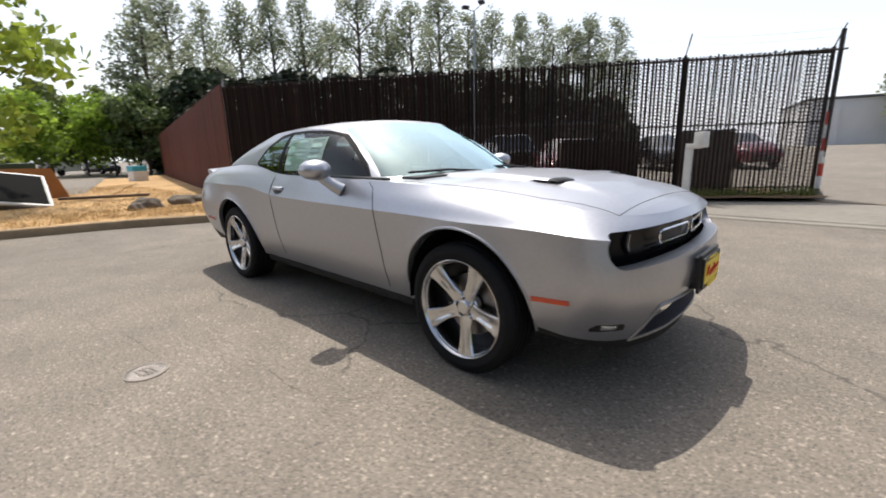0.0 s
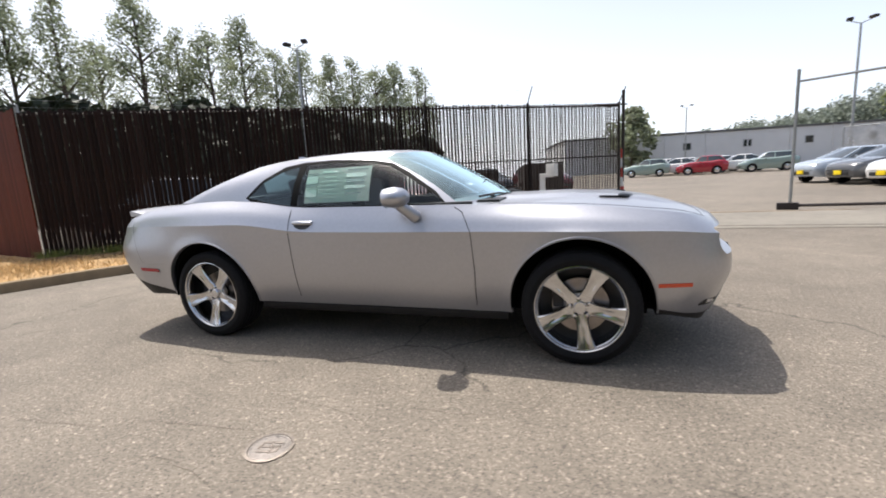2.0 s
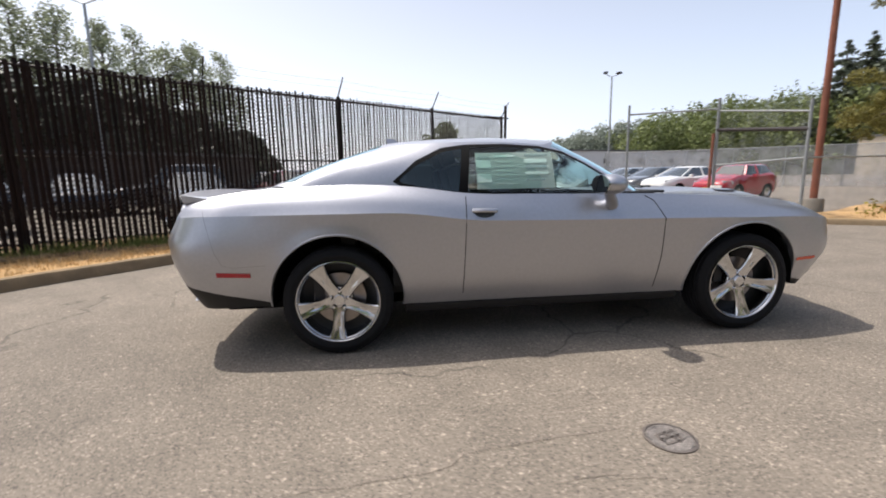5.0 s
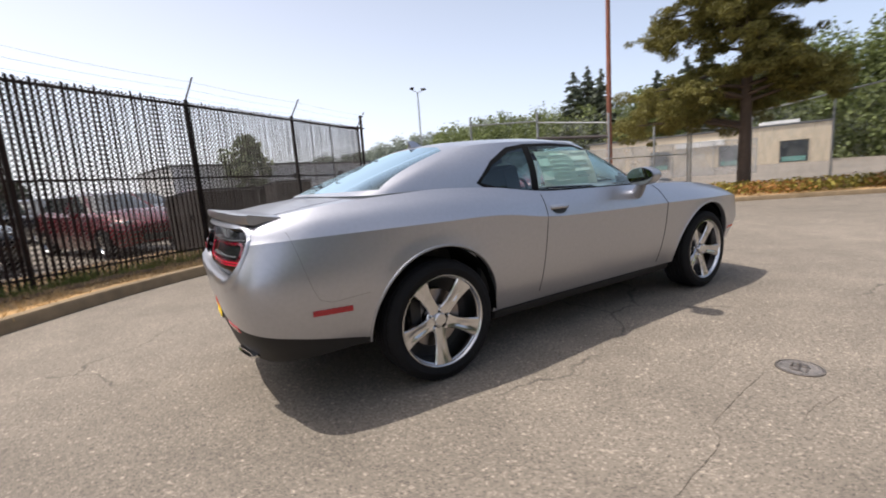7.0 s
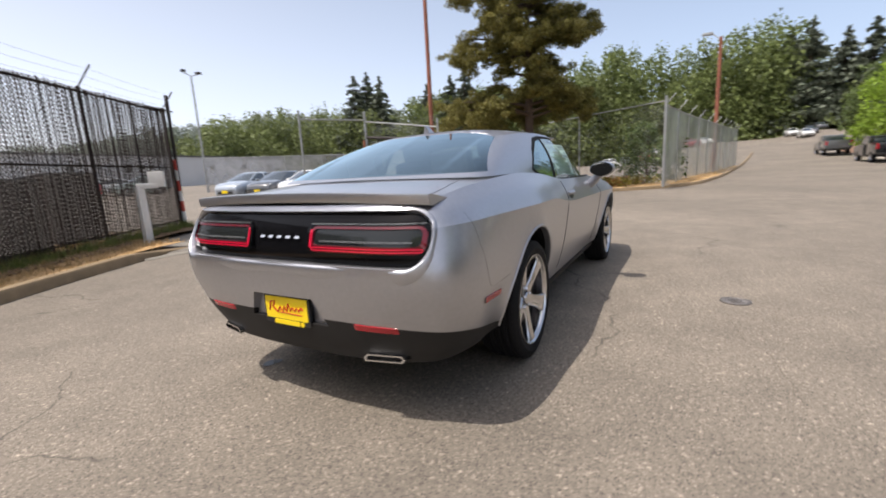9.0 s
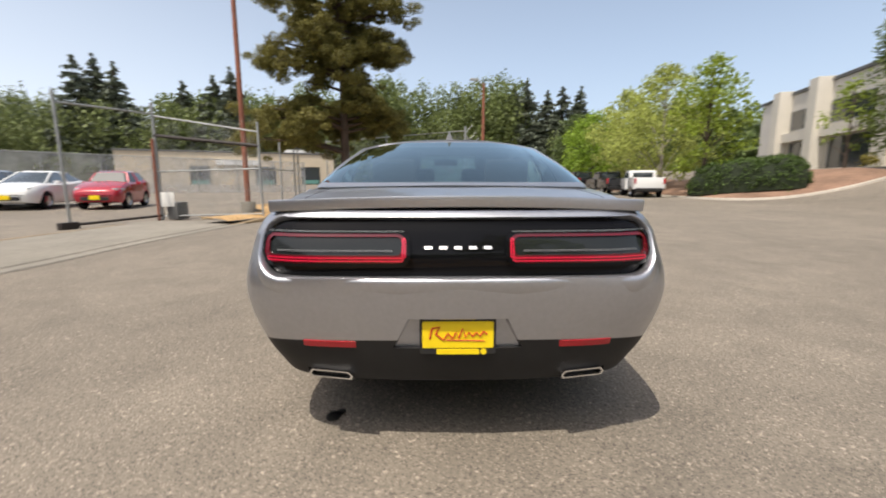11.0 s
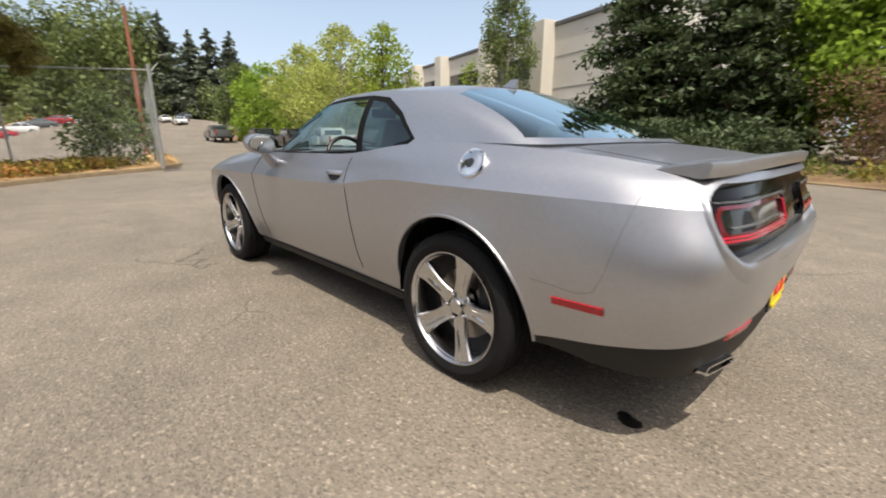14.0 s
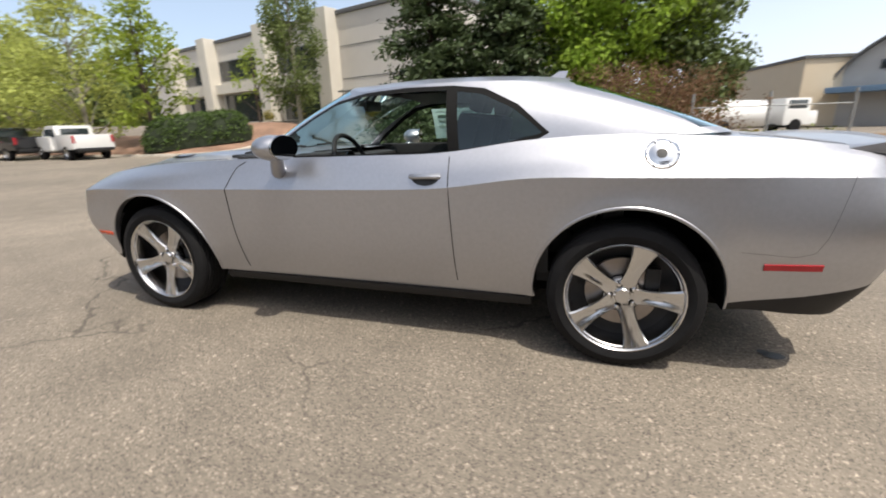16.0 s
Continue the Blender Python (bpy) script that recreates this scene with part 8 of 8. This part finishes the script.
# wheels
def wheel(at, s, turn=0):
    """Tyre, alloy rim with five grooved spokes, nuts, cap and brake disc. s: the side it faces."""
    root = new("wheel")
    root.parent, root.location = coupe, at
    root["label"] = "polished five-spoke alloy wheel with a black tyre"
    bm = bmesh.new()
    R = .364
    prof = [(.268, -.105), (.280, -.118), (.31, -.124), (.345, -.116), (.358, -.102), (R - .002, -.085)]
    for y in (-.06, -.02, .02, .06):
        prof += [(R, y - .017), (R, y + .005), (R - .008, y + .008), (R - .008, y + .014)]
    prof += [(R - .002, .085), (.358, .102), (.345, .116), (.318, .122), (.314, .1245), (.308, .1225), (.285, .119), (.270, .105)]
    lathe(bm, [(r, h * s) for r, h in prof], 72, "y")
    for k in range(72):
        a = k * 2 * math.pi / 72
        m = Matrix.Rotation(a, 4, "Y")
        for y in (-.092, .092):
            box(bm, (R - .007, y, 0), (.006, .022, .012), 0, 0, m)
    part("tyre", bm, RUBBER, root)
    bm = bmesh.new()
    lathe(bm, [(r, h * s) for r, h in ((.262, -.10), (.258, -.02), (.252, .03), (.256, .095), (.268, .108), (.275, .115), (.276, .119), (.271, .120), (.264, .112), (.260, .098), (.252, .02), (.256, -.1))], 72, "y")
    part("rim", bm, RIMMETAL, root)
    bm = bmesh.new()
    lathe(bm, [(r, h * s) for r, h in ((.256, -.04), (.20, -.05), (.07, -.05))], 40, "y")
    part("barrel", bm, RIMDARK, root)
    bm = bmesh.new()
    lathe(bm, [(r, h * s) for r, h in ((.175, -.02), (.175, .004), (.09, .004), (.085, -.01))], 40, "y")
    part("brake_disc", bm, DISC, root)
    bm = bmesh.new()
    box(bm, (-.135, -.0 * s, .06), (.07, .05, .15), 0, .015)
    part("brake_caliper", bm, RIMDARK, root)
    for k in range(5):
        a = math.radians(270 + turn + 72 * k)
        bm = bmesh.new()
        rows = []
        for r, w, h, g in ((.05, .046, .066, .0), (.085, .039, .074, .003), (.12, .037, .081, .007), (.16, .040, .088, .008), (.20, .046, .095, .007), (.236, .054, .103, .005), (.266, .066, .110, .002)):
            rows.append([(r, (h - .035) * s, -w * .8), (r, (h - .008) * s, -w), (r, h * s, -w * .86), (r, (h - .002) * s, -w * .42), (r, (h - g) * s, -w * .26), (r, (h - g) * s, w * .26), (r, (h - .002) * s, w * .42), (r, h * s, w * .86), (r, (h - .008) * s, w), (r, (h - .035) * s, w * .8)])
        vs = grid_faces(bm, rows)
        bmesh.ops.rotate(bm, verts=bm.verts, cent=(0, 0, 0), matrix=Matrix.Rotation(-a, 3, "Y"))
        part("spoke", bm, RIMMETAL, root)
    bm = bmesh.new()
    lathe(bm, [(r, h * s) for r, h in ((.088, .02), (.088, .054), (.082, .060), (.050, .061), (.0, .061))], 30, "y")
    part("hub", bm, RIMMETAL, root)
    bm = bmesh.new()
    lathe(bm, [(r, h * s) for r, h in ((.040, .055), (.040, .072), (.034, .079), (.0, .080))], 24, "y")
    part("hub_cap", bm, RIMMETAL, root, "plain silver wheel cap")
    for k in range(5):
        a = math.radians(270 + turn + 36 + 72 * k)
        at_ = (.060 * math.cos(a), 0, .060 * math.sin(a))
        # raised black disc stands for the shaded hole round the nut
        bm = bmesh.new()
        lathe(bm, [(r, h * s) for r, h in ((.0175, .055), (.0175, .0645), (.0155, .065), (.0, .064))], 14, "y", at_)
        part("lug_hole_shade", bm, DEEP, root)
        bm = bmesh.new()
        lathe(bm, [(r, h * s) for r, h in ((.011, .060), (.011, .074), (.008, .078), (0, .078))], 6, "y", at_)
        part("lug_nut", bm, CHROME, root)
    return root


for ax, az in AXLES:
    for s in (-1, 1):
        wheel((ax, s * .797, .365), s, (-4 if s < 0 else -18) if ax < 0 else (8 if s < 0 else 0))
